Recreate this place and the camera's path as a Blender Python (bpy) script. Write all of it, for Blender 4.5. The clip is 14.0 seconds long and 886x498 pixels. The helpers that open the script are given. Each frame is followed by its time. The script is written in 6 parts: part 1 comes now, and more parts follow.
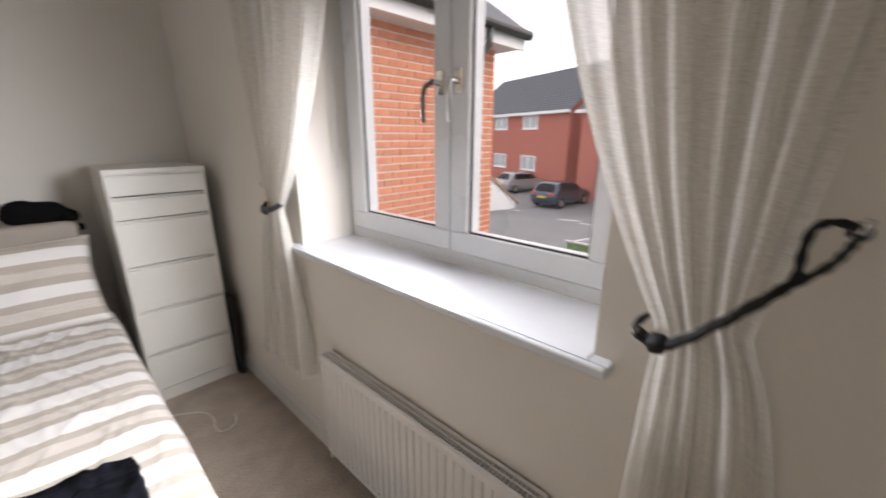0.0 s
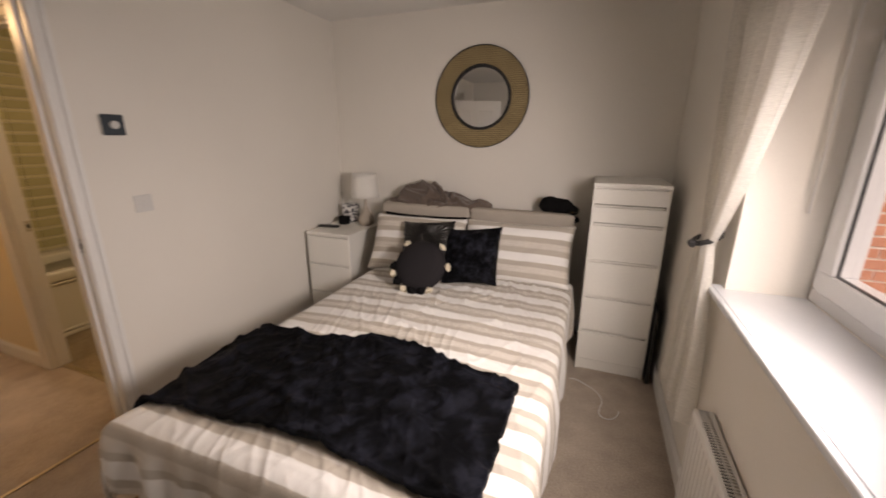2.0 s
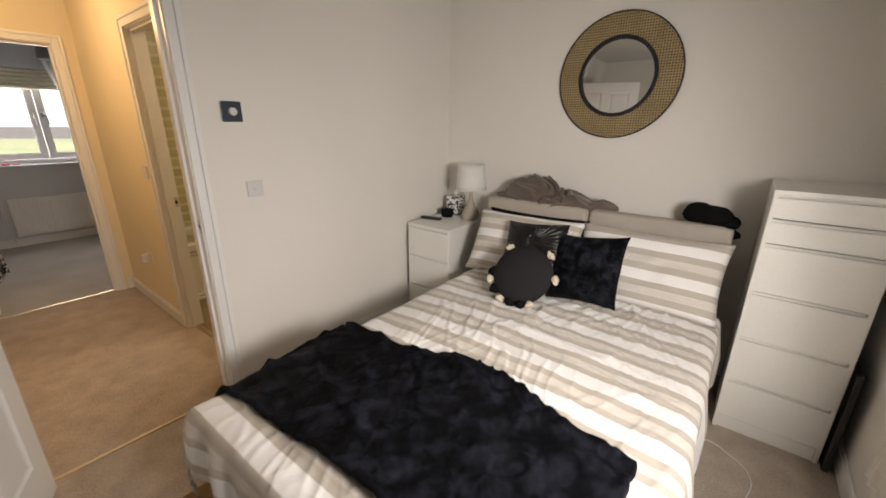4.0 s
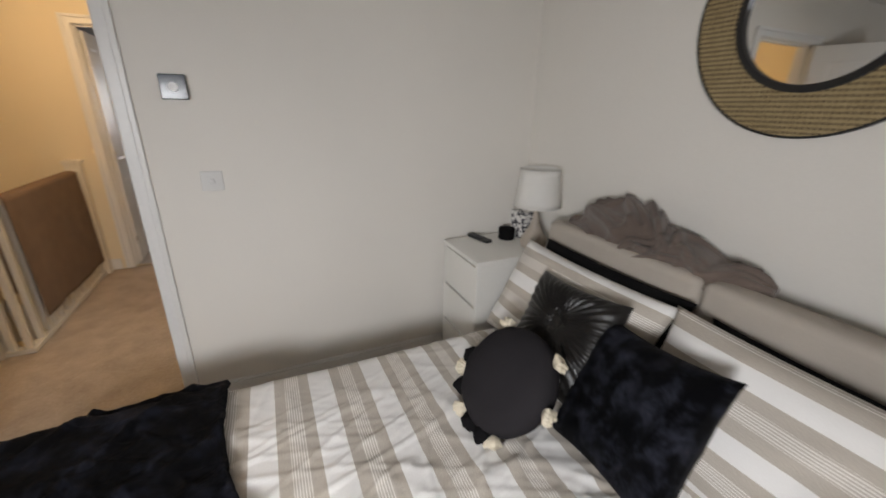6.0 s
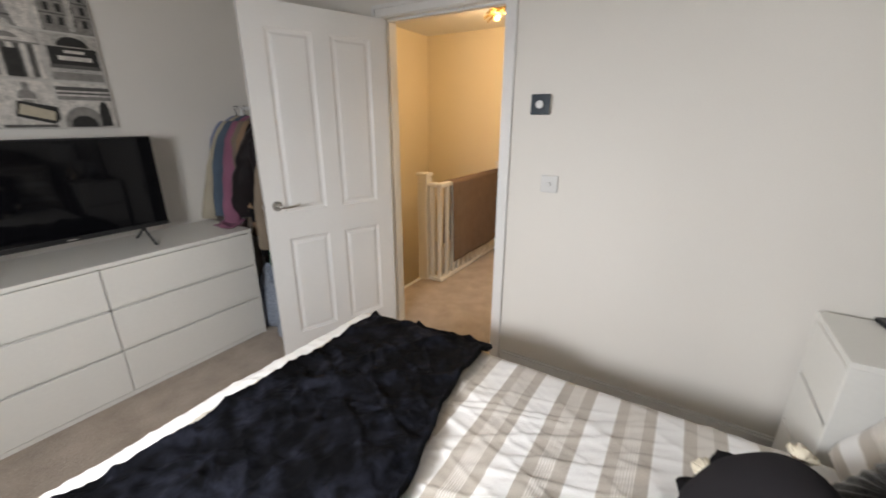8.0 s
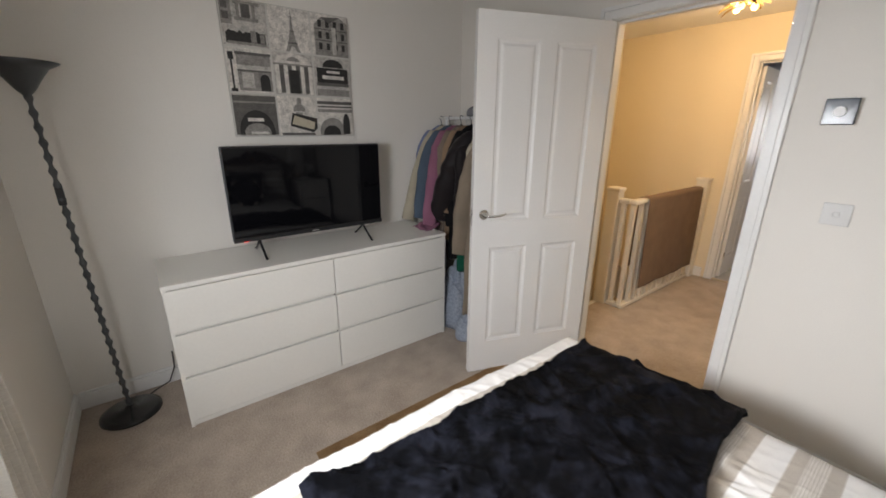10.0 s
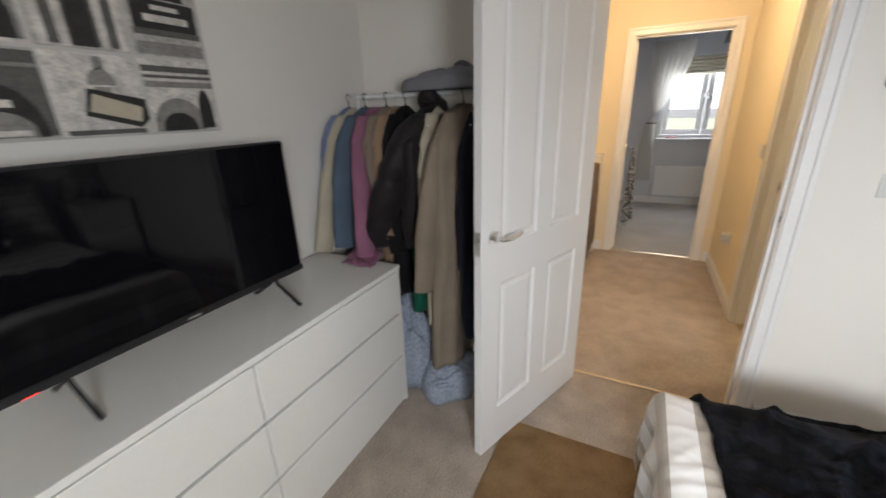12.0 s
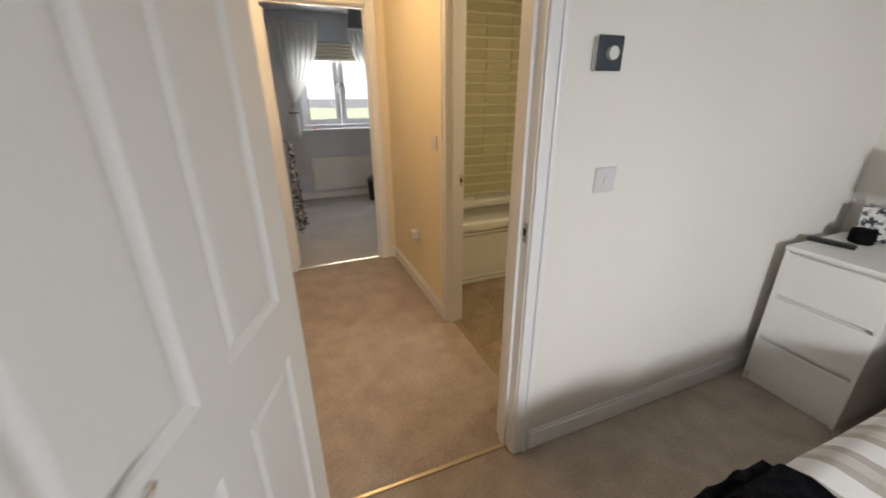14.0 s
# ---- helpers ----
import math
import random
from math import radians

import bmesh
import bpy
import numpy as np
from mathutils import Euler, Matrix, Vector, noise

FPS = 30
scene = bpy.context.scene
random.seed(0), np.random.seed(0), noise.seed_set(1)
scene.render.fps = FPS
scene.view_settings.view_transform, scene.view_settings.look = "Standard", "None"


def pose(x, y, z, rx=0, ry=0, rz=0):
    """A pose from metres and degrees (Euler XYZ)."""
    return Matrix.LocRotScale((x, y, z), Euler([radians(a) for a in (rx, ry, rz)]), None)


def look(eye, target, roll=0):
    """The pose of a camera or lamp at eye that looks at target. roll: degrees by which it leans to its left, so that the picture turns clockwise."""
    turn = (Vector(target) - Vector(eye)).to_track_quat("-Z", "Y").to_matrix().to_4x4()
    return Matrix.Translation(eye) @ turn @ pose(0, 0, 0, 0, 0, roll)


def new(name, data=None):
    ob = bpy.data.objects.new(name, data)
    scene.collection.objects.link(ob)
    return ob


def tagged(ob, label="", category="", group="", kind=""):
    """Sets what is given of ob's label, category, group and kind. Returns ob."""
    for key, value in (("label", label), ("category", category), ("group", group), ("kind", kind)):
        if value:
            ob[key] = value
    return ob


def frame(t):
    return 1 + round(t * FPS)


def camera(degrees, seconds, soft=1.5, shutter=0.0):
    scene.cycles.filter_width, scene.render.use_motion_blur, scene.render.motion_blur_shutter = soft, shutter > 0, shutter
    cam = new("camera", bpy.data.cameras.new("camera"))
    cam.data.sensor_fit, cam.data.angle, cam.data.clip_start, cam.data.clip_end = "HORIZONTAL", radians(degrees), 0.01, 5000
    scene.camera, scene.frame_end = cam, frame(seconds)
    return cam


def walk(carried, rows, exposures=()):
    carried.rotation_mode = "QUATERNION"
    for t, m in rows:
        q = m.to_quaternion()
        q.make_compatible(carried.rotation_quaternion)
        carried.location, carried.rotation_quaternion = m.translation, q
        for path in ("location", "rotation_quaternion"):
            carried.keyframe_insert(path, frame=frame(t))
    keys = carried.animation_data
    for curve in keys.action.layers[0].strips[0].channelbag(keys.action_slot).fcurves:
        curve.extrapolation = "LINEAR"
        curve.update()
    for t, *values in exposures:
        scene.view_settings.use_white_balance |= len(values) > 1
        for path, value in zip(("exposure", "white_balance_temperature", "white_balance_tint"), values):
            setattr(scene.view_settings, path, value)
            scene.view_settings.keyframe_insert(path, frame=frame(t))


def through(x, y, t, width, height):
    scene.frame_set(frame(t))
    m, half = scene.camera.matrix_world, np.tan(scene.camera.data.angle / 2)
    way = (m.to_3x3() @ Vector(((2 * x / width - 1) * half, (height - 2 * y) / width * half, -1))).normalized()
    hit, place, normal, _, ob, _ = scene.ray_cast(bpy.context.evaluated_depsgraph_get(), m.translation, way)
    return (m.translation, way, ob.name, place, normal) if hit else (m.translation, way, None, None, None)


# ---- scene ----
cam = camera(97.7, 14.0, soft=1.7, shutter=0.4)
# seconds, eye, target, lean
PATH = [
    (0, (1.919, -0.15, 1.369), (3.32, 1.163, 0.809), 0.1),
    (0.5, (2.008, -0.099, 1.433), (2.907, 1.599, 0.88), 0.4),
    (1, (2.141, -0.123, 1.451), (2.43, 1.78, 0.908), 0.4),
    (1.5, (2.166, -0.197, 1.463), (1.905, 1.708, 0.914), 0.6),
    (2, (2.155, -0.303, 1.47), (1.456, 1.488, 0.918), 0.2),
    (2.5, (2.157, -0.352, 1.467), (1.192, 1.311, 0.918), 0.0),
    (2.7, (2.158, -0.363, 1.47), (1.115, 1.252, 0.918), -0.2),
    (5, (1.983, 0.555, 1.479), (0.69, 1.92, 0.799), 1.3),
    (5.5, (2.064, 0.890, 1.500), (0.585, 2.041, 0.808), 1.6),
    (6, (1.98, 1.202, 1.464), (0.27, 1.983, 0.781), 1.2),
    (6.5, (1.901, 1.408, 1.44), (0.038, 1.69, 0.767), 1.1),
    (7, (1.918, 1.552, 1.427), (0.043, 1.334, 0.766), 1.1),
    (7.5, (1.937, 1.59, 1.445), (0.17, 0.922, 0.789), 0.6),
    (8, (1.97, 1.56, 1.452), (0.358, 0.56, 0.818), 0.2),
    (8.5, (1.994, 1.534, 1.455), (0.568, 0.272, 0.843), 0.2),
    (9, (2.038, 1.483, 1.454), (0.808, 0.023, 0.858), 0.5),
    (9.2, (2.057, 1.455, 1.458), (0.902, -0.066, 0.863), 0.5),
    (11.3, (2.196, 0.488, 1.456), (0.906, -0.887, 0.788), -1.6),
    (11.5, (2.131, 0.355, 1.457), (0.702, -0.878, 0.793), -1.7),
    (12, (1.964, 0.152, 1.443), (0.288, -0.709, 0.773), -1.8),
    (12.5, (1.721, 0.029, 1.434), (-0.121, -0.375, 0.767), -1.2),
    (13, (1.501, -0.054, 1.435), (-0.382, -0.025, 0.761), -0.8),
    (13.5, (1.276, -0.081, 1.431), (-0.557, 0.306, 0.732), -0.6),
    (14, (1.007, -0.025, 1.416), (-0.712, 0.675, 0.671), -0.3),
]
EXPOSURES = [(0.0, -0.64, 6800, 18), (0.5, -0.83, 6750, 17), (1.0, -0.80, 7000, 22), (1.5, -0.88, 8000, 26), (2.5, -0.82, 8200, 25), (5.0, -0.40, 7300, 15), (5.5, -0.70, 7900, 18), (6.0, -0.70, 6800, 15), (6.5, -0.19, 6350, 13), (8.0, -0.18, 6700, 14), (9.0, -0.18, 6800, 15), (11.5, -0.12, 6500, 13), (13.0, -0.03, 6500, 13), (14.0, -0.32, 6600, 13)]
walk(cam, [(t, look(eye, aim, lean)) for t, eye, aim, lean in PATH], EXPOSURES)

# ---- daylight ----
world = bpy.data.worlds.new("sky")
world.use_nodes = True
scene.world = world
wn = world.node_tree.nodes
sky = wn.new("ShaderNodeTexSky")
sky.sky_type, sky.sun_disc = "NISHITA", False
sky.sun_elevation, sky.sun_rotation = radians(38), radians(100)
sky.air_density, sky.dust_density, sky.ozone_density = 1.0, 6.0, 1.0
pale = wn.new("ShaderNodeMixRGB")
pale.inputs[0].default_value = 0.75
pale.inputs[2].default_value = (20.0, 20.4, 21.2, 1)
world.node_tree.links.new(sky.outputs[0], pale.inputs[1])
world.node_tree.links.new(pale.outputs[0], wn["Background"].inputs[0])
wn["Background"].inputs[1].default_value = 0.15
sun = new("sun", bpy.data.lights.new("sun", "SUN"))
sun.data.energy, sun.data.angle, sun.data.color = 2.2, radians(20), (1.0, 0.96, 0.9)
sun.matrix_world = look((0, 0, 0), (-0.3, 0.75, -0.6))

# the sky's light in the two halves of the bedroom window, falling inwards and down
for at, aim, watts in (((2.66, 0.42, 1.45), (-0.70, 0.56, -0.36), 25.5), ((2.66, 0.93, 1.45), (-0.64, -0.64, -0.36), 13.5)):
    lamp = new("window_light", bpy.data.lights.new("window_light", "AREA"))
    lamp.data.shape, lamp.data.size, lamp.data.size_y = "RECTANGLE", 0.40, 0.34
    lamp.data.energy, lamp.data.color, lamp.data.spread = watts, (0.89, 0.955, 1.0), radians(116)
    lamp.matrix_world = look(at, tuple(a + b for a, b in zip(at, aim)))
# the sky's light in the window of the back bedroom
back = new("back_window_light", bpy.data.lights.new("back_window_light", "AREA"))
back.data.shape, back.data.size, back.data.size_y = "RECTANGLE", 1.0, 1.0
back.data.energy, back.data.color = 30.0, (0.90, 0.96, 1.0)
back.matrix_world = look((-5.085, 0.86, 1.50), (-3.0, 0.86, 1.2))
# the warm pendant over the landing
pend = new("pendant_light", bpy.data.lights.new("pendant_light", "POINT"))
pend.data.energy, pend.data.color, pend.data.shadow_soft_size = 30.0, (1.0, 0.72, 0.40), 0.05
pend.location = (-1.25, 0.10, 2.13)

# ---- small tools ----
WORLD = {}


def B():
    return bmesh.new()


def box(bm, x0, x1, y0, y1, z0, z1, bevel=0.0, seg=2):
    made = bmesh.ops.create_cube(bm, size=1.0)
    vs = made["verts"]
    bmesh.ops.scale(bm, vec=(abs(x1 - x0), abs(y1 - y0), abs(z1 - z0)), verts=vs)
    bmesh.ops.translate(bm, vec=((x0 + x1) / 2, (y0 + y1) / 2, (z0 + z1) / 2), verts=vs)
    if bevel:
        es = {e for v in vs for e in v.link_edges}
        out = bmesh.ops.bevel(bm, geom=list(es), offset=bevel, segments=seg, affect="EDGES", profile=0.5)
        return out["verts"]
    return vs


def rod(bm, p, q, r, r2=None, seg=14, caps=True):
    p, q = Vector(p), Vector(q)
    m = Matrix.Translation((p + q) / 2) @ (q - p).to_track_quat("Z", "Y").to_matrix().to_4x4()
    return bmesh.ops.create_cone(bm, cap_ends=caps, segments=seg, radius1=r, radius2=r if r2 is None else r2, depth=(q - p).length, matrix=m)["verts"]


def lathe(bm, profile, centre=(0, 0, 0), seg=32):
    cx, cy, cz = centre
    rings = []
    for r, z in profile:
        rings.append([bm.verts.new((cx + r * math.cos(2 * math.pi * k / seg), cy + r * math.sin(2 * math.pi * k / seg), cz + z)) for k in range(seg)] if r > 1e-6 else [bm.verts.new((cx, cy, cz + z))])
    for a, b in zip(rings, rings[1:]):
        for k in range(seg):
            n = (k + 1) % seg
            if len(a) == 1 and len(b) > 1:
                bm.faces.new((a[0], b[n], b[k]))
            elif len(b) == 1 and len(a) > 1:
                bm.faces.new((a[k], a[n], b[0]))
            elif len(a) > 1:
                bm.faces.new((a[k], a[n], b[n], b[k]))


def tube(bm, pts, r, seg=8):
    pts = [Vector(p) for p in pts]
    rings = []
    for i, p in enumerate(pts):
        d = (pts[min(i + 1, len(pts) - 1)] - pts[max(i - 1, 0)]).normalized()
        rr = r(i / (len(pts) - 1)) if callable(r) else r
        s = d.orthogonal().normalized() if not rings else (side - side.dot(d) * d).normalized()
        side, up = s, d.cross(s)
        rings.append([bm.verts.new(p + rr * (math.cos(a) * side + math.sin(a) * up)) for a in (2 * math.pi * k / seg for k in range(seg))])
    for a, b in zip(rings, rings[1:]):
        for k in range(seg):
            bm.faces.new((a[k], a[(k + 1) % seg], b[(k + 1) % seg], b[k]))
    bm.faces.new(rings[0][::-1]), bm.faces.new(rings[-1])


def sheet(bm, nu, nv, place, uv=None, closed=False):
    """A surface place(u, v) with u and v from 0 to 1; uv(u, v) in metres for the weave."""
    layer = bm.loops.layers.uv.verify() if uv else None
    vs = [[bm.verts.new(place(i / nu, j / nv)) for j in range(nv + 1)] for i in range(nu if closed else nu + 1)]
    n = len(vs)
    for i in range(nu):
        for j in range(nv):
            f = bm.faces.new((vs[i][j], vs[(i + 1) % n][j], vs[(i + 1) % n][j + 1], vs[i][j + 1]))
            if uv:
                for loop, (a, b) in zip(f.loops, ((i, j), (i + 1, j), (i + 1, j + 1), (i, j + 1))):
                    loop[layer].uv = uv(a / nu, b / nv)
    return vs


def wob(x, y, z=0.0, s=1.0):
    return noise.noise(Vector((x * s, y * s, z * s)))


def mesh_of(name, bm, material, smooth=False):
    bmesh.ops.recalc_face_normals(bm, faces=bm.faces)
    me = bpy.data.meshes.new(name)
    bm.to_mesh(me)
    bm.free()
    me.materials.append(material)
    if smooth:
        me.polygons.foreach_set("use_smooth", [True] * len(me.polygons))
    return me


def thing(name, m, label, category, group="", kind=""):
    ob = new(name)
    ob.empty_display_size = 0.05
    ob.matrix_basis = m
    WORLD[ob] = m.copy()
    return tagged(ob, label, category, group, kind)


def part(name, bm, material, parent, label="", smooth=False, local=False, kind=""):
    """One mesh under a thing or a part; the bmesh is in world metres, or in the parent's if local."""
    if not local:
        bm.transform(WORLD[parent].inverted())
    ob = new(name, mesh_of(name, bm, material, smooth))
    ob.parent = parent
    WORLD[ob] = WORLD[parent].copy()
    return tagged(ob, label, kind=kind)


def solo(name, bm, material, label, category, smooth=False, kind="", group=""):
    """A thing of one mesh, with its origin at its base."""
    co = np.array([v.co for v in bm.verts])
    at = Vector(((co[:, 0].min() + co[:, 0].max()) / 2, (co[:, 1].min() + co[:, 1].max()) / 2, co[:, 2].min()))
    bmesh.ops.translate(bm, vec=-at, verts=bm.verts)
    ob = new(name, mesh_of(name, bm, material, smooth))
    ob.location = at
    WORLD[ob] = Matrix.Translation(at)
    return tagged(ob, label, category, group, kind)


def soften(ob, width=0.004, seg=2):
    mod = ob.modifiers.new("edge", "BEVEL")
    mod.width, mod.segments, mod.limit_method = width, seg, "ANGLE"
    return ob


def thick(ob, t, offset=-1.0, sub=0):
    mod = ob.modifiers.new("cloth", "SOLIDIFY")
    mod.thickness, mod.offset = t, offset
    if sub:
        s = ob.modifiers.new("round", "SUBSURF")
        s.levels = s.render_levels = sub
    return ob


# ---- materials ----
def surface(name, col, rough=0.6, metal=0.0, var=0.06, scale=3.0, fine=90.0, bump=0.15, depth=0.002, sheen=0.0, coat=0.0, coords="Object", spec=0.5, col2=None, random=0.0):
    """A material with broad variation, fine grain and slight relief."""
    m = bpy.data.materials.new(name)
    m.use_nodes = True
    n, l = m.node_tree.nodes, m.node_tree.links
    p = n["Principled BSDF"]
    tc = n.new("ShaderNodeTexCoord")
    a, b = n.new("ShaderNodeTexNoise"), n.new("ShaderNodeTexNoise")
    a.inputs["Scale"].default_value, a.inputs["Detail"].default_value = scale, 5
    b.inputs["Scale"].default_value, b.inputs["Detail"].default_value = fine, 3
    for t in (a, b):
        l.new(tc.outputs[coords], t.inputs["Vector"])
    add = n.new("ShaderNodeMath")
    add.operation = "ADD"
    l.new(a.outputs[0], add.inputs[0]), l.new(b.outputs[0], add.inputs[1])
    ramp = n.new("ShaderNodeMapRange")
    ramp.inputs[1].default_value, ramp.inputs[2].default_value = 0.7, 1.3
    l.new(add.outputs[0], ramp.inputs[0])
    mix = n.new("ShaderNodeMixRGB")
    c2 = col2 or [min(1, c * (1 + var)) for c in col]
    c1 = col if col2 else [c * (1 - var) for c in col]
    mix.inputs[1].default_value, mix.inputs[2].default_value = (*c1, 1), (*c2, 1)
    l.new(ramp.outputs[0], mix.inputs[0])
    out = mix.outputs[0]
    if random:
        info, hsv, r2 = n.new("ShaderNodeObjectInfo"), n.new("ShaderNodeHueSaturation"), n.new("ShaderNodeMapRange")
        r2.inputs[3].default_value, r2.inputs[4].default_value = 1 - random, 1 + random
        l.new(info.outputs["Random"], r2.inputs[0]), l.new(r2.outputs[0], hsv.inputs["Value"]), l.new(out, hsv.inputs["Color"])
        out = hsv.outputs[0]
    l.new(out, p.inputs["Base Color"])
    rr = n.new("ShaderNodeMapRange")
    rr.inputs[3].default_value, rr.inputs[4].default_value = max(0.02, rough * 0.88), min(1, rough * 1.12)
    l.new(a.outputs[0], rr.inputs[0]), l.new(rr.outputs[0], p.inputs["Roughness"])
    p.inputs["Metallic"].default_value = metal
    p.inputs["Specular IOR Level"].default_value = spec
    p.inputs["Sheen Weight"].default_value = sheen
    p.inputs["Coat Weight"].default_value = coat
    if bump:
        bp = n.new("ShaderNodeBump")
        bp.inputs["Strength"].default_value, bp.inputs["Distance"].default_value = bump, depth
        l.new(add.outputs[0], bp.inputs["Height"]), l.new(bp.outputs[0], p.inputs["Normal"])
    return m


def glow(name, col, strength):
    m = bpy.data.materials.new(name)
    m.use_nodes = True
    p = m.node_tree.nodes["Principled BSDF"]
    p.inputs["Base Color"].default_value = (*col, 1)
    p.inputs["Emission Color"].default_value, p.inputs["Emission Strength"].default_value = (*col, 1), strength
    return m


def glass(name, tint=(1, 1, 1)):
    m = bpy.data.materials.new(name)
    m.use_nodes = True
    n, l = m.node_tree.nodes, m.node_tree.links
    clear, shine, fr, mix = n.new("ShaderNodeBsdfTransparent"), n.new("ShaderNodeBsdfGlossy"), n.new("ShaderNodeLayerWeight"), n.new("ShaderNodeMixShader")
    pw, ma = n.new("ShaderNodeMath"), n.new("ShaderNodeMath")
    pw.operation, pw.inputs[1].default_value = "POWER", 5.0
    ma.operation, ma.inputs[1].default_value, ma.inputs[2].default_value = "MULTIPLY_ADD", 0.6, 0.03
    clear.inputs[0].default_value = (*tint, 1)
    shine.inputs["Roughness"].default_value = 0.02
    fr.inputs[0].default_value = 0.5
    l.new(fr.outputs["Facing"], pw.inputs[0]), l.new(pw.outputs[0], ma.inputs[0]), l.new(ma.outputs[0], mix.inputs[0]), l.new(clear.outputs[0], mix.inputs[1]), l.new(shine.outputs[0], mix.inputs[2])
    l.new(mix.outputs[0], n["Material Output"].inputs[0])
    return m


def striped(name, period, bands, rough=0.85, axis=1, lined=(0, 0)):
    """Woven cotton with bands (start, end, colour) within one period of the cloth's own metres; thin lines in the lined stretch."""
    m = bpy.data.materials.new(name)
    m.use_nodes = True
    n, l = m.node_tree.nodes, m.node_tree.links
    p = n["Principled BSDF"]
    uv, sep = n.new("ShaderNodeTexCoord"), n.new("ShaderNodeSeparateXYZ")
    l.new(uv.outputs["UV"], sep.inputs[0])
    div, frac = n.new("ShaderNodeMath"), n.new("ShaderNodeMath")
    div.operation, frac.operation = "DIVIDE", "FRACT"
    div.inputs[1].default_value = period
    l.new(sep.outputs[axis], div.inputs[0]), l.new(div.outputs[0], frac.inputs[0])
    ramp = n.new("ShaderNodeValToRGB")
    ramp.color_ramp.interpolation = "CONSTANT"
    el = ramp.color_ramp.elements
    for k, (start, col) in enumerate(bands):
        e = el[k] if k < 2 else el.new(start)
        e.position, e.color = start, (*col, 1)
    l.new(frac.outputs[0], ramp.inputs[0])
    # fine corded lines
    wave = n.new("ShaderNodeMath")
    wave.operation = "PINGPONG"
    wave.inputs[1].default_value = 0.0035
    l.new(sep.outputs[axis], wave.inputs[0])
    gt, lo, hi, both = (n.new("ShaderNodeMath") for _ in range(4))
    gt.operation, lo.operation, hi.operation, both.operation = "GREATER_THAN", "GREATER_THAN", "LESS_THAN", "MULTIPLY"
    gt.inputs[1].default_value, lo.inputs[1].default_value, hi.inputs[1].default_value = 0.0021, lined[0], lined[1]
    l.new(wave.outputs[0], gt.inputs[0]), l.new(frac.outputs[0], lo.inputs[0]), l.new(frac.outputs[0], hi.inputs[0])
    l.new(lo.outputs[0], both.inputs[0]), l.new(hi.outputs[0], both.inputs[1])
    both2 = n.new("ShaderNodeMath")
    both2.operation = "MULTIPLY"
    l.new(both.outputs[0], both2.inputs[0]), l.new(gt.outputs[0], both2.inputs[1])
    mix = n.new("ShaderNodeMixRGB")
    mix.inputs[2].default_value = (0.78, 0.74, 0.69, 1)
    l.new(both2.outputs[0], mix.inputs[0]), l.new(ramp.outputs[0], mix.inputs[1])
    no = n.new("ShaderNodeTexNoise")
    no.inputs["Scale"].default_value, no.inputs["Detail"].default_value = 260, 2
    l.new(uv.outputs["UV"], no.inputs["Vector"])
    mul = n.new("ShaderNodeMixRGB")
    mul.blend_type, mul.inputs[0].default_value = "OVERLAY", 0.25
    l.new(mix.outputs[0], mul.inputs[1]), l.new(no.outputs[0], mul.inputs[2])
    l.new(mul.outputs[0], p.inputs["Base Color"])
    bp = n.new("ShaderNodeBump")
    bp.inputs["Strength"].default_value, bp.inputs["Distance"].default_value = 0.35, 0.0015
    l.new(no.outputs[0], bp.inputs["Height"]), l.new(bp.outputs[0], p.inputs["Normal"])
    p.inputs["Roughness"].default_value, p.inputs["Sheen Weight"].default_value, p.inputs["Specular IOR Level"].default_value = rough, 0.15, 0.2
    return m


def fur(name, col, tuft=38.0, lift=0.02, contrast=2.2):
    """Deep pile: patches that lie one way or the other, their sheen painted into the colour, with fine hairs."""
    m = surface(name, col, 0.6, sheen=0.0, var=0.1, bump=0, spec=0.07)
    n, l = m.node_tree.nodes, m.node_tree.links
    p = n["Principled BSDF"]
    tc = n.new("ShaderNodeTexCoord")
    warp, patch, hair = n.new("ShaderNodeTexNoise"), n.new("ShaderNodeTexNoise"), n.new("ShaderNodeTexNoise")
    for t, s, d in ((warp, 7, 3), (patch, tuft * 0.20, 7), (hair, tuft * 9, 3)):
        t.inputs["Scale"].default_value, t.inputs["Detail"].default_value = s, d
        l.new(tc.outputs["Object"], t.inputs["Vector"])
    patch.inputs["Distortion"].default_value, patch.inputs["Roughness"].default_value = 0.35, 0.68
    # pale end of the ramp paints the highlights on the pile
    ramp = n.new("ShaderNodeValToRGB")
    ramp.color_ramp.elements[0].position, ramp.color_ramp.elements[1].position = 0.46, 0.70
    ramp.color_ramp.elements[0].color = (*[c * 0.55 for c in col], 1)
    ramp.color_ramp.elements[1].color = (*[c * contrast for c in col], 1)
    l.new(patch.outputs[0], ramp.inputs[0]), l.new(ramp.outputs[0], p.inputs["Base Color"])
    mixh = n.new("ShaderNodeMath")
    mixh.operation, mixh.inputs[2].default_value = "MULTIPLY_ADD", 0.0
    mixh.inputs[1].default_value = 0.35
    l.new(hair.outputs[0], mixh.inputs[0]), l.new(patch.outputs[0], mixh.inputs[2])
    bp = n.new("ShaderNodeBump")
    bp.inputs["Strength"].default_value, bp.inputs["Distance"].default_value = 0.8, lift
    l.new(mixh.outputs[0], bp.inputs["Height"]), l.new(bp.outputs[0], p.inputs["Normal"])
    return m


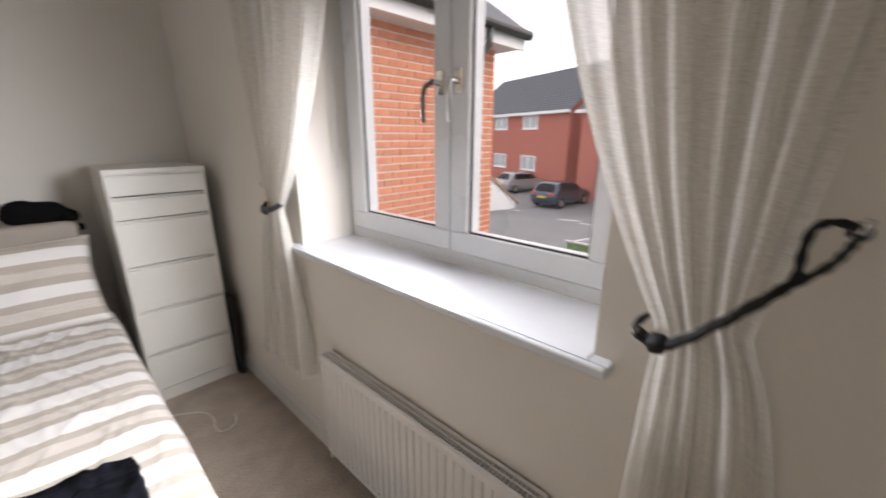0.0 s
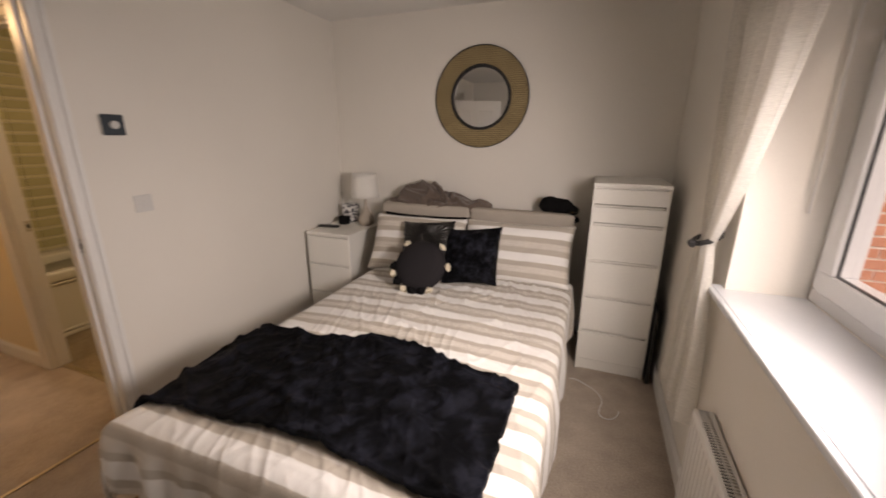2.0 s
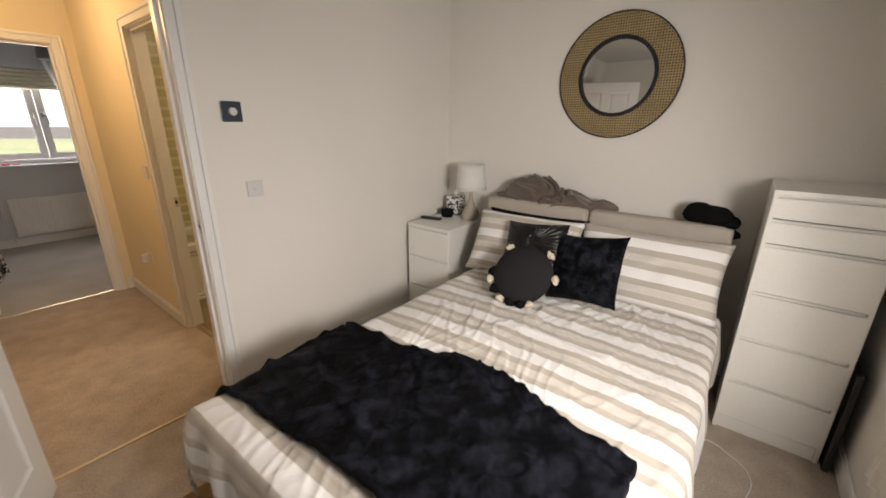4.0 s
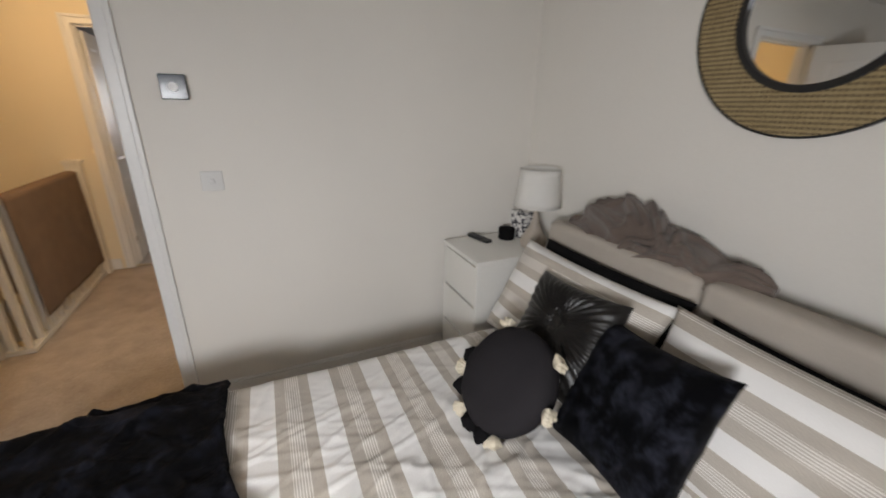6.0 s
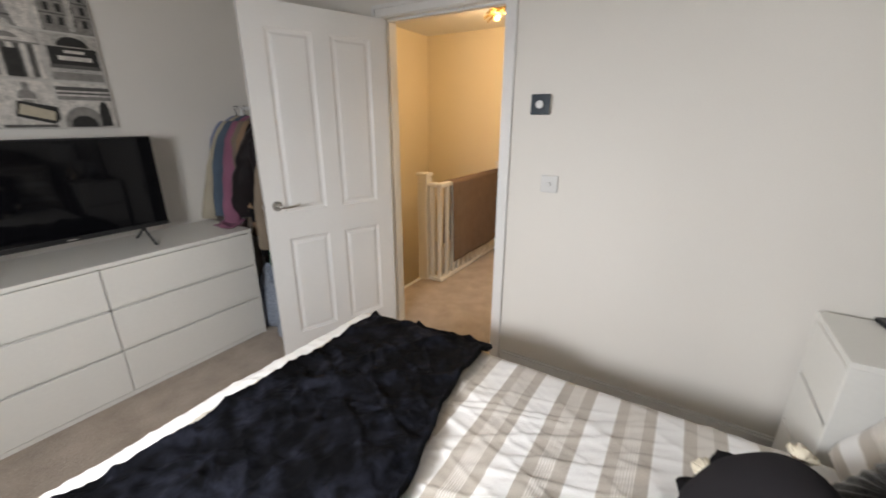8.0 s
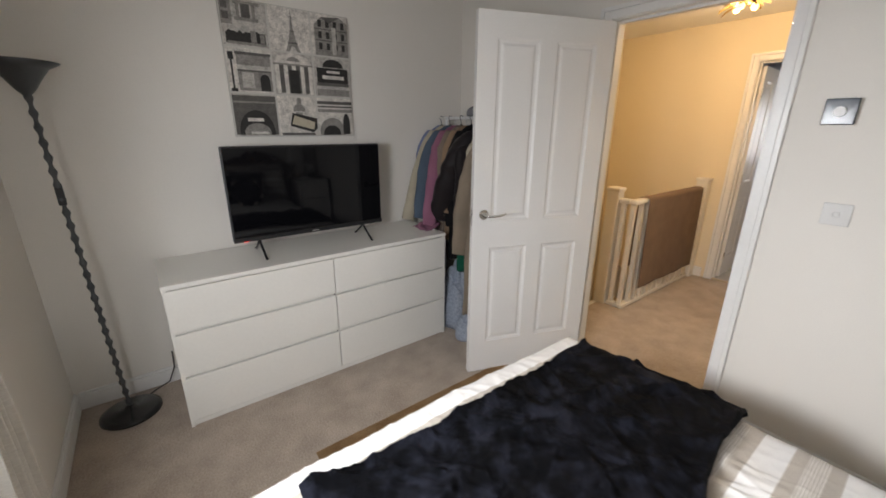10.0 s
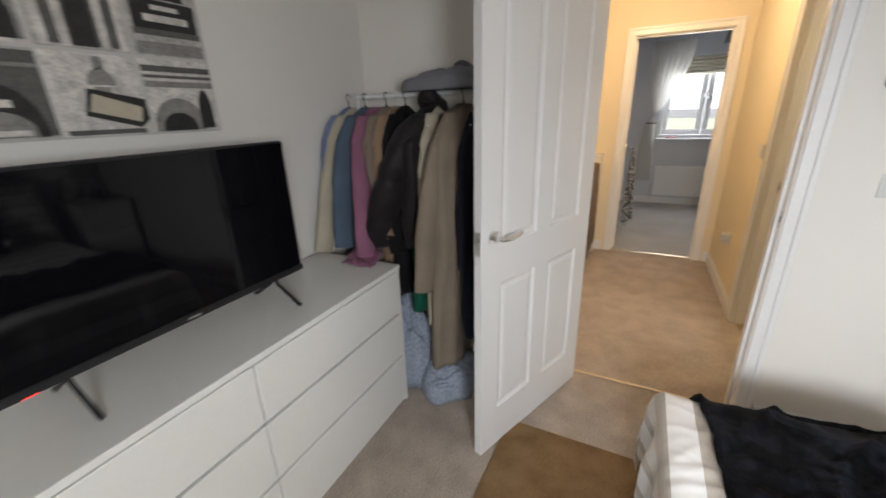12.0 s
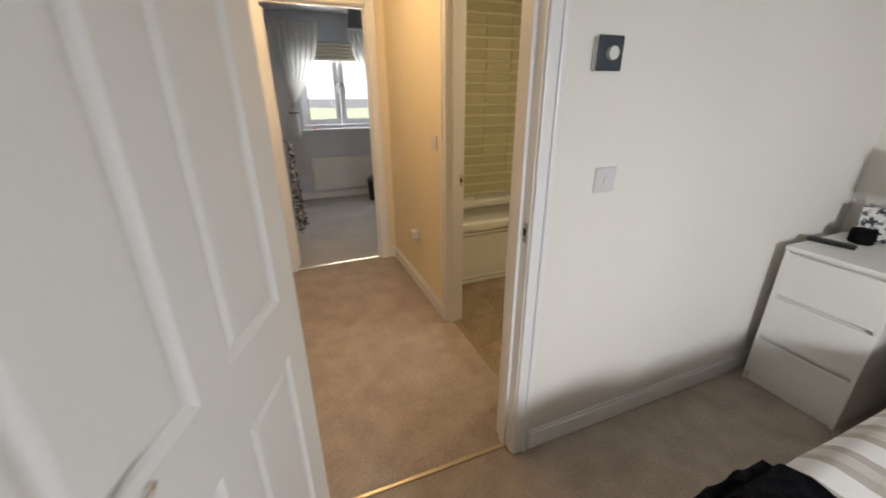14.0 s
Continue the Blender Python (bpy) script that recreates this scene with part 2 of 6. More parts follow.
def sheer(name, col, through=0.45):
    """Thin voile: light passes partly straight and partly scattered."""
    m = bpy.data.materials.new(name)
    m.use_nodes = True
    n, l = m.node_tree.nodes, m.node_tree.links
    dif, tr, cl, m1, m2 = n.new("ShaderNodeBsdfDiffuse"), n.new("ShaderNodeBsdfTranslucent"), n.new("ShaderNodeBsdfTransparent"), n.new("ShaderNodeMixShader"), n.new("ShaderNodeMixShader")
    tc, wv, mp = n.new("ShaderNodeTexCoord"), n.new("ShaderNodeTexNoise"), n.new("ShaderNodeMapping")
    mp.inputs["Scale"].default_value = (60, 60, 700)
    wv.inputs["Scale"].default_value, wv.inputs["Detail"].default_value = 1.0, 3
    l.new(tc.outputs["Object"], mp.inputs[0]), l.new(mp.outputs[0], wv.inputs["Vector"])
    rg = n.new("ShaderNodeMapRange")
    rg.inputs[1].default_value, rg.inputs[2].default_value = 0.3, 0.7
    rg.inputs[3].default_value, rg.inputs[4].default_value = through * 0.4, min(1, through * 1.5)
    l.new(wv.outputs[0], rg.inputs[0])
    dif.inputs[0].default_value = tr.inputs[0].default_value = (*col, 1)
    m1.inputs[0].default_value = 0.50
    l.new(dif.outputs[0], m1.inputs[1]), l.new(tr.outputs[0], m1.inputs[2])
    l.new(rg.outputs[0], m2.inputs[0]), l.new(m1.outputs[0], m2.inputs[1]), l.new(cl.outputs[0], m2.inputs[2])
    l.new(m2.outputs[0], n["Material Output"].inputs[0])
    return m


WALL = surface("matt wall paint", (0.80, 0.765, 0.71), 0.9, var=0.025, scale=1.2, fine=220, bump=0.12, depth=0.0012, spec=0.2)
HALLWALL = surface("cream hall paint", (0.80, 0.70, 0.52), 0.9, var=0.03, scale=1.2, fine=220, bump=0.12, depth=0.0012, spec=0.2)
GREYWALL = surface("cool grey wall paint", (0.60, 0.62, 0.66), 0.9, var=0.03, scale=1.2, fine=220, bump=0.1, depth=0.001, spec=0.2)
CEIL = surface("white ceiling paint", (0.80, 0.79, 0.77), 0.95, var=0.02, scale=1.0, fine=160, bump=0.15, depth=0.0015, spec=0.2)
GLOSS = surface("white gloss woodwork", (0.80, 0.79, 0.77), 0.32, var=0.025, scale=2.5, fine=60, bump=0.05, depth=0.0008)
DOORP = surface("white moulded door skin", (0.80, 0.79, 0.77), 0.38, var=0.02, scale=2.0, fine=120, bump=0.1, depth=0.0006)
UPVC = surface("white window plastic", (0.78, 0.795, 0.82), 0.28, var=0.02, scale=3, fine=60, bump=0.02)
LACQ = surface("white lacquered board", (0.80, 0.78, 0.73), 0.33, var=0.02, scale=2, fine=70, bump=0.03, depth=0.0005)
CARPET = surface("beige cut pile carpet", (0.34, 0.275, 0.22), 1.0, scale=7.0, fine=110, bump=1.0, depth=0.007, col2=(0.52, 0.435, 0.36), spec=0.05, sheen=0.2)
CARPET2 = surface("grey cut pile carpet", (0.40, 0.38, 0.36), 1.0, scale=2.2, fine=420, bump=0.9, depth=0.006, col2=(0.60, 0.58, 0.56), spec=0.05, sheen=0.2)
MAT = surface("coarse brown mat", (0.20, 0.115, 0.055), 1.0, scale=9, fine=300, bump=1.0, depth=0.008, col2=(0.36, 0.23, 0.12), spec=0.05)
STEEL = surface("brushed steel", (0.62, 0.61, 0.59), 0.28, 1.0, var=0.05, scale=6, fine=200, bump=0.05)
CHROME = surface("polished chrome", (0.75, 0.74, 0.72), 0.12, 1.0, var=0.03, scale=6, fine=80, bump=0)
DARKMET = surface("dark grey metal", (0.09, 0.095, 0.10), 0.35, 0.6, var=0.06, scale=8, fine=90, bump=0.05)
BLACKP = surface("black plastic", (0.012, 0.012, 0.013), 0.4, var=0.1, scale=6, fine=90, bump=0.05)
SCREEN = surface("dark glass screen", (0.004, 0.004, 0.005), 0.04, var=0.1, scale=4, fine=60, bump=0, spec=0.2)
WHITEP = surface("white plastic", (0.66, 0.65, 0.63), 0.35, var=0.02, scale=6, fine=90, bump=0.02)
# grey that holds the shade seen in the drawers' finger gaps
GAP_SHADE = surface("grey gap shade", (0.30, 0.28, 0.26), 0.8, var=0.1, scale=6, fine=90, bump=0.05)
GLASS = glass("window glass")
MIRROR = bpy.data.materials.new("mirror")
MIRROR.use_nodes = True
MIRROR.node_tree.nodes["Principled BSDF"].inputs["Metallic"].default_value = 1.0
MIRROR.node_tree.nodes["Principled BSDF"].inputs["Base Color"].default_value = (0.88, 0.89, 0.88, 1)
MIRROR.node_tree.nodes["Principled BSDF"].inputs["Roughness"].default_value = 0.02

# ---- the rooms ----
W_, E_, S_, N_, H_ = 0.0, 2.63, -1.33, 2.67, 2.38
DOOR0, DOOR1, DOORH = -0.08, 0.69, 2.005
WIN0, WIN1, WINB, WINT = 0.10, 1.285, 0.927, 2.08


def shell(name, boxes, material, label, category="wall"):
    bm = B()
    for b in boxes:
        box(bm, *b)
    ob = new(name, mesh_of(name, bm, material))
    return tagged(ob, label, category, kind="structure")


shell("floor_bedroom", [(-0.04, 2.9, S_ - 0.1, N_ + 0.1, -0.2, 0.0)], CARPET, "beige cut pile carpet floor of the bedroom", "floor")
shell("floor_landing", [(-2.3, -0.044, -0.26, 0.9, -0.2, -0.002), (-0.92, -0.044, -0.43, -0.26, -0.2, -0.002)], CARPET, "beige carpet of the landing, slightly worn", "floor")
shell("ceiling", [(-0.12, 2.95, S_ - 0.1, N_ + 0.1, H_, H_ + 0.15)], CEIL, "plain white painted bedroom ceiling", "ceiling")
shell("ceiling_landing", [(-2.38, -0.12, -1.4, 2.8, H_, H_ + 0.15)], CEIL, "plain white ceiling over the landing and bathroom", "ceiling")
# the wall with the door: bedroom side and landing side carry their own paint
shell("wall_west", [(-0.06, 0, S_, DOOR0 - 0.03, 0, H_), (-0.06, 0, DOOR1 + 0.03, N_, 0, H_), (-0.06, 0, DOOR0 - 0.03, DOOR1 + 0.03, DOORH + 0.03, H_)], WALL, "off-white painted bedroom wall around the doorway")
shell("wall_west_landing_side", [(-0.12, -0.06, -1.3, DOOR0 - 0.03, -2.5, H_), (-0.12, -0.06, DOOR1 + 0.03, 2.7, -0.1, H_), (-0.12, -0.06, DOOR0 - 0.03, DOOR1 + 0.03, DOORH + 0.03, H_)], HALLWALL, "cream painted landing side of the bedroom wall")
shell("wall_north", [(-0.12, 2.95, N_, N_ + 0.12, 0, H_)], WALL, "off-white painted wall behind the bed")
shell("wall_south", [(-0.12, 2.95, S_ - 0.12, S_, 0, H_)], WALL, "off-white painted wall behind the television")
shell("wall_east", [(E_, 2.95, S_, WIN0, 0, H_), (E_, 2.95, WIN1, N_, 0, H_), (E_, 2.95, WIN0, WIN1, 0, WINB), (E_, 2.95, WIN0, WIN1, WINT, H_)], WALL, "off-white painted wall with a deep window reveal")
# landing, stairwell, bathroom, back bedroom
shell("wall_landing_north", [(-2.28, -1.065, 0.84, 0.94, 0, H_), (-0.285, -0.12, 0.84, 0.94, 0, H_), (-1.065, -0.285, 0.84, 0.94, 2.03, H_)], HALLWALL, "cream painted landing wall beside the bathroom door")
shell("wall_landing_west", [(-2.34, -2.28, -1.3, -0.065, -2.5, H_), (-2.34, -2.28, 0.73, 0.94, 0, H_), (-2.34, -2.28, -0.065, 0.73, 2.05, H_)], HALLWALL, "cream painted wall at the end of the landing")
shell("wall_stairwell", [(-2.34, -0.06, -1.4, -1.3, -2.5, H_)], HALLWALL, "cream painted stairwell wall")
shell("wall_landing_edge", [(-0.92, -0.12, -0.47, -0.43, -2.5, -0.004), (-2.28, -0.92, -0.30, -0.262, -2.5, -0.004), (-0.96, -0.92, -0.43, -0.30, -2.5, -0.004)], GLOSS, "white boarded edge of the landing floor", "trim")
shell("wall_back_bedroom_east", [(-2.40, -2.34, -1.3, -0.065, 0, H_), (-2.40, -2.34, 0.73, 2.7, 0, H_), (-2.40, -2.34, -0.065, 0.73, 2.05, H_)], GREYWALL, "grey painted inner wall of the back bedroom")
BX = -4.82
shell("floor_back_bedroom", [(BX - 0.3, -2.31, -1.3, 2.7, -0.2, 0.002)], CARPET2, "pale grey carpet of the back bedroom", "floor")
shell("ceiling_back_bedroom", [(BX - 0.3, -2.38, -1.4, 2.8, H_, H_ + 0.15)], CEIL, "white ceiling of the back bedroom", "ceiling")
shell("wall_back_bedroom_west", [(BX - 0.28, BX, -1.3, 0.30, 0, H_), (BX - 0.28, BX, 1.42, 2.7, 0, H_), (BX - 0.28, BX, 0.30, 1.42, 0, 0.95), (BX - 0.28, BX, 0.30, 1.42, 2.06, H_)], GREYWALL, "grey painted back bedroom wall around its window")
shell("wall_back_bedroom_sides", [(BX - 0.28, -2.40, -1.4, -1.3, 0, H_), (BX - 0.28, -2.40, 2.7, 2.8, 0, H_)], GREYWALL, "grey painted side walls of the back bedroom")
TILEBACK = surface("grey tile adhesive and grout", (0.62, 0.60, 0.50), 0.8, var=0.05, scale=5, fine=120, bump=0.1)
shell("wall_bathroom_west", [(-2.28, -2.25, 0.94, 2.7, 0, H_)], TILEBACK, "grouted bathroom wall behind the tiles")
shell("wall_bathroom_north", [(-2.34, -0.12, 2.7, 2.8, 0, H_)], TILEBACK, "grouted bathroom end wall")
LINO = surface("mottled brown vinyl", (0.20, 0.145, 0.085), 0.45, scale=7, fine=60, bump=0.1, depth=0.001, col2=(0.36, 0.28, 0.18), random=0.18)
shell("floor_bathroom", [(-2.3, -0.1, 0.9, 2.7, -0.2, -0.006)], LINO, "mottled brown vinyl bathroom floor", "floor")
# stairs going down along the stairwell
bm = B()
for k in range(9):
    box(bm, -0.14 - 0.24 * (k + 1), -0.12 - 0.24 * k, -1.295, -0.475, -0.19 * (k + 1) - 0.19, -0.19 * (k + 1))
new("stairs", mesh_of("stairs", bm, CARPET))
tagged(bpy.data.objects["stairs"], "carpeted stairs going down beside the landing", "stairs", kind="structure")
shell("floor_below_stairs", [(-2.4, 0.0, -1.4, 0.9, -2.6, -2.5)], CARPET, "floor at the foot of the stairs", "floor")

# ---- skirting, door frames, thresholds ----
def skirting(name, runs, label="white painted skirting board"):
    """Runs: along 'x' or 'y', from, to, wall line, side on which the board stands."""
    bm = B()
    for way, a, b, line, side in runs:
        for z0, z1, t in ((0, 0.085, 0.016), (0.085, 0.10, 0.010)):
            lo, hi = sorted((line, line + side * t))
            if way == "x":
                box(bm, a, b, lo, hi, z0, z1, 0.003, 1)
            else:
                box(bm, lo, hi, a, b, z0, z1, 0.003, 1)
    ob = new(name, mesh_of(name, bm, GLOSS))
    tagged(ob, label, "skirting", kind="structure")


skirting("baseboard_bedroom", [("y", DOOR1 + 0.075, N_, W_, 1), ("y", S_, DOOR0 - 0.075, W_, 1), ("x", 0.016, E_ - 0.016, N_, -1), ("x", 0.016, E_ - 0.016, S_, 1), ("y", S_, N_, E_, -1)])
skirting("baseboard_landing", [("x", -2.264, -1.105, 0.84, -1), ("y", 0.79, 0.824, -2.28, 1), ("y", -0.26, -0.13, -2.28, 1), ("y", 0.76, 0.84, -0.12, -1)])
skirting("baseboard_back_bedroom", [("y", -1.28, 2.68, BX, 1)])


def frame_set(name, plane, side, a, b, top, way, label):
    """An architrave of two steps round an opening, on one face of a wall."""
    bm = B()
    for w0, w1, t in ((0.004, 0.045, 0.014), (0.045, 0.066, 0.021)):
        lo, hi = sorted((plane, plane + side * t))
        for u0, u1, z0, z1 in ((a - w1, a - w0, 0, top + w1), (b + w0, b + w1, 0, top + w1), (a - w0, b + w0, top + w0, top + w1)):
            if way == "y":
                box(bm, lo, hi, u0, u1, z0, z1, 0.004, 2)
            else:
                box(bm, u0, u1, lo, hi, z0, z1, 0.004, 2)
    return tagged(new(name, mesh_of(name, bm, GLOSS)), label, "door frame", kind="structure")


def lining(name, x0, x1, y0, y1, a, b, top, way, stop):
    bm = B()
    if way == "y":
        box(bm, x0, x1, a - 0.03, a, 0, top + 0.03), box(bm, x0, x1, b, b + 0.03, 0, top + 0.03), box(bm, x0, x1, a, b, top, top + 0.03)
        s0, s1 = stop
        box(bm, s0, s1, a, a + 0.012, 0, top), box(bm, s0, s1, b - 0.012, b, 0, top), box(bm, s0, s1, a + 0.012, b - 0.012, top - 0.012, top)
    else:
        box(bm, a - 0.03, a, y0, y1, 0, top + 0.03), box(bm, b, b + 0.03, y0, y1, 0, top + 0.03), box(bm, a, b, y0, y1, top, top + 0.03)
        s0, s1 = stop
        box(bm, a, a + 0.012, s0, s1, 0, top), box(bm, b - 0.012, b, s0, s1, 0, top), box(bm, a + 0.012, b - 0.012, s0, s1, top - 0.012, top)
    return tagged(new(name, mesh_of(name, bm, GLOSS)), "white painted door lining with a stop", "door frame", kind="structure")


frame_set("trim_bedroom_door", 0.0, 1, DOOR0, DOOR1, DOORH, "y", "white moulded architrave round the bedroom doorway")
frame_set("trim_bedroom_door_landing", -0.12, -1, DOOR0, DOOR1, DOORH, "y", "white moulded architrave on the landing side")
lining("trim_bedroom_lining", -0.121, 0.001, 0, 0, DOOR0, DOOR1, DOORH, "y", (-0.085, -0.042))
frame_set("trim_back_door", -2.28, 1, -0.035, 0.70, 2.02, "y", "white moulded architrave round the back bedroom doorway")
lining("trim_back_lining", -2.401, -2.279, 0, 0, -0.035, 0.70, 2.02, "y", (-2.36, -2.32))
frame_set("trim_bathroom_door", 0.84, -1, -1.035, -0.315, 2.0, "x", "white moulded architrave round the bathroom doorway")
lining("trim_bathroom_lining", 0, 0, 0.839, 0.941, -1.035, -0.315, 2.0, "x", (0.865, 0.905))

for name, b, lab in (("threshold_bedroom", (-0.052, -0.034, DOOR0, DOOR1, -0.001, 0.007), "narrow brass-coloured carpet strip in the doorway"),
                     ("threshold_back", (-2.33, -2.29, -0.035, 0.70, -0.001, 0.008), "narrow metal carpet strip in the back doorway"),
                     ("threshold_bathroom", (-1.035, -0.315, 0.88, 0.915, -0.003, 0.006), "narrow metal strip between carpet and vinyl")):
    bm = B()
    box(bm, *b, 0.003, 2)
    tagged(new(name, mesh_of(name, bm, surface(name + " metal", (0.62, 0.52, 0.36), 0.35, 1.0, scale=10, fine=120))), lab, "threshold", kind="structure")


def strike(name, m, label):
    t = thing(name, m, label, "strike plate")
    bm = B()
    box(bm, -0.0015, 0.0015, -0.013, 0.013, -0.035, 0.035, 0.001, 1)
    part("plate", bm, STEEL, t, local=True)
    bm = B()
    box(bm, -0.002, 0.0022, -0.007, 0.007, -0.012, 0.012)
    part("latch_hole", bm, BLACKP, t, "dark latch hole", local=True)
    for z in (-0.026, 0.026):
        bm = B()
        rod(bm, (-0.001, 0, z), (0.0024, 0, z), 0.004, seg=10)
        part("screw", bm, CHROME, t, local=True)


strike("strike_plate", pose(-0.021, DOOR1 - 0.0005, 0.985, 0, 0, -90), "brushed steel strike plate in the bedroom door frame")
strike("strike_plate", pose(-1.034, 0.922, 0.945), "dark brushed steel strike plate in the bathroom door frame")


# ---- doors ----
def panel_door(name, w, h, m, label, mirrored=False, hardware=True):
    """Four-panel moulded door; hinge line at the origin, leaf along +x, room face towards -y."""
    t = thing(name, m, label, "door", kind="structure")
    d = 0.035
    cols = ((0.105, w / 2 - 0.048), (w / 2 + 0.048, w - 0.105))
    rows = ((0.20, 0.80), (0.955, h - 0.115))
    bm = B()
    box(bm, 0, 0.105, 0, d, 0, h), box(bm, w - 0.105, w, 0, d, 0, h), box(bm, w / 2 - 0.048, w / 2 + 0.048, 0, d, rows[0][0], h - 0.115)
    box(bm, 0.105, w - 0.105, 0, d, 0, 0.20), box(bm, 0.105, w - 0.105, 0, d, h - 0.115, h)
    for c0, c1 in cols:
        box(bm, c0, c1, 0, d, 0.80, 0.955)
    part("leaf", bm, DOORP, t, local=True)
    for c0, c1 in cols:
        for r0, r1 in rows:
            bm = B()
            steps = ((0.0, 0.0), (0.010, 0.007), (0.022, 0.009), (0.036, 0.0035), (0.05, 0.003))
            for face in (0, 1):
                rings = []
                for inset, deep in steps:
                    y = deep if face == 0 else d - deep
                    rings.append([bm.verts.new(p) for p in ((c0 + inset, y, r0 + inset), (c1 - inset, y, r0 + inset), (c1 - inset, y, r1 - inset), (c0 + inset, y, r1 - inset))])
                for a, b in zip(rings, rings[1:]):
                    for k in range(4):
                        bm.faces.new((a[k], a[(k + 1) % 4], b[(k + 1) % 4], b[k]))
                bm.faces.new(rings[-1])
            part("panel", bm, DOORP, t, local=True)
    if hardware:
        hz, hx = 0.995, w - 0.062
        bm = B()
        box(bm, w - 0.0005, w + 0.0015, 0.006, 0.030, hz - 0.06, hz + 0.03)
        box(bm, w, w + 0.009, 0.012, 0.024, hz - 0.012, hz + 0.006, 0.002, 1)
        part("latch", bm, STEEL, t, "brass-tinted steel latch plate", local=True)
        for s, y in ((-1, 0.0), (1, d)):
            bm = B()
            rod(bm, (hx, y, hz), (hx, y + s * 0.009, hz), 0.027, seg=28)
            rod(bm, (hx, y + s * 0.009, hz), (hx, y + s * 0.045, hz), 0.010, seg=16)
            r = part("rose", bm, CHROME, t, "round chrome rose", smooth=False, local=True)
            bm = B()
            tube(bm, [(hx, y + s * 0.040, hz), (hx - 0.012, y + s * 0.05, hz - 0.001), (hx - 0.04, y + s * 0.053, hz - 0.004), (hx - 0.075, y + s * 0.053, hz - 0.001), (hx - 0.10, y + s * 0.05, hz + 0.004), (hx - 0.112, y + s * 0.047, hz + 0.006)], lambda u: 0.0085 - 0.003 * u, 10)
            part("handle", bm, CHROME, t, "curved chrome lever handle", smooth=True, local=True)
    for z in (0.22, 1.0, h - 0.22):
        bm = B()
        rod(bm, (-0.004, -0.004, z - 0.04), (-0.004, -0.004, z + 0.04), 0.006, seg=12)
        part("hinge", bm, STEEL, t, "steel butt hinge", local=True)
    return t


# the bedroom door stands open into the room, short of the clothes rail
panel_door("door_1", 0.775, 1.985, pose(0.008, -0.076, 0.008, 0, 0, -21.0), "white four-panel moulded door standing open with a chrome lever")
panel_door("door_2", 0.73, 1.98, pose(-2.395, -0.005, 0.01, 0, 0, 182), "white four-panel door opened back into the back bedroom", hardware=True)

# ---- bedroom window ----
def casement(name, x0, y0, y1, z0, z1, label, depth=0.07, out=1, handles=True):
    """Two outward sashes that meet in the middle; x0 is the inner face, out the way to the open air."""
    t = thing(name, pose(x0, (y0 + y1) / 2, z0), label, "window", kind="structure")
    a, b = sorted((x0, x0 + out * depth))
    f = 0.045
    bm = B()
    box(bm, a, b, y0, y1, z0, z0 + f, 0.004, 1), box(bm, a, b, y0, y1, z1 - f, z1, 0.004, 1)
    box(bm, a, b, y0, y0 + f, z0 + f, z1 - f, 0.004, 1), box(bm, a, b, y1 - f, y1, z0 + f, z1 - f, 0.004, 1)
    part("frame", bm, UPVC, t)
    mid = (y0 + y1) / 2
    for s0, s1, side in ((y0 + f + 0.004, mid - 0.003, 1), (mid + 0.003, y1 - f - 0.004, -1)):
        w = 0.068
        bm = B()
        c0, c1 = sorted((x0 - out * 0.014, x0 + out * (depth - 0.014)))
        zz0, zz1 = z0 + f + 0.004, z1 - f - 0.004
        box(bm, c0, c1, s0, s1, zz0, zz0 + w, 0.005, 2), box(bm, c0, c1, s0, s1, zz1 - w, zz1, 0.005, 2)
        box(bm, c0, c1, s0, s0 + w, zz0 + w, zz1 - w, 0.005, 2), box(bm, c0, c1, s1 - w, s1, zz0 + w, zz1 - w, 0.005, 2)
        sash = part("sash", bm, UPVC, t)
        bm = B()
        g0, g1 = sorted((x0 + out * 0.0, x0 + out * 0.006))
        for q in ((s0 + w, s0 + w + 0.006, zz0 + w, zz1 - w), (s1 - w - 0.006, s1 - w, zz0 + w, zz1 - w), (s0 + w, s1 - w, zz0 + w, zz0 + w + 0.006), (s0 + w, s1 - w, zz1 - w - 0.006, zz1 - w)):
            box(bm, g0, g1, *q)
        part("gasket", bm, DARKMET, sash, "dark rubber glazing gasket")
        bm = B()
        xg = x0 + out * 0.022
        box(bm, xg - 0.004, xg + 0.004, s0 + w - 0.01, s1 - w + 0.01, zz0 + w - 0.01, zz1 - w + 0.01)
        pane = part("pane", bm, GLASS, sash, "clear glazed pane")
        pane.visible_shadow = False
        if handles:
            yh, zh = (s1 - w / 2 if side == 1 else s0 + w / 2), z0 + 0.575
            xh = x0 - out * 0.014
            bm = B()
            box(bm, *sorted((xh, xh - out * 0.012)), yh - 0.014, yh + 0.014, zh - 0.035, zh + 0.035, 0.004, 2)
            rod(bm, (xh, yh, zh), (xh - out * 0.04, yh, zh), 0.009, seg=14)
            base = part("handle_base", bm, CHROME, sash, "chrome handle plate")
            bm = B()
            tip = -side * (0.034 if side == -1 else 0.0)
            tube(bm, [(xh - out * 0.036, yh, zh + 0.004), (xh - out * 0.044, yh + 0.3 * abs(tip), zh - 0.004), (xh - out * 0.05, yh + 0.75 * abs(tip), zh - 0.015), (xh - out * 0.05, yh + abs(tip), zh - 0.045), (xh - out * 0.048, yh + abs(tip), zh - 0.115)], lambda u: 0.0085 - 0.002 * u, 10)
            part("handle", bm, DARKMET if side == -1 else STEEL, sash, "cranked metal window handle", smooth=True)
    return t


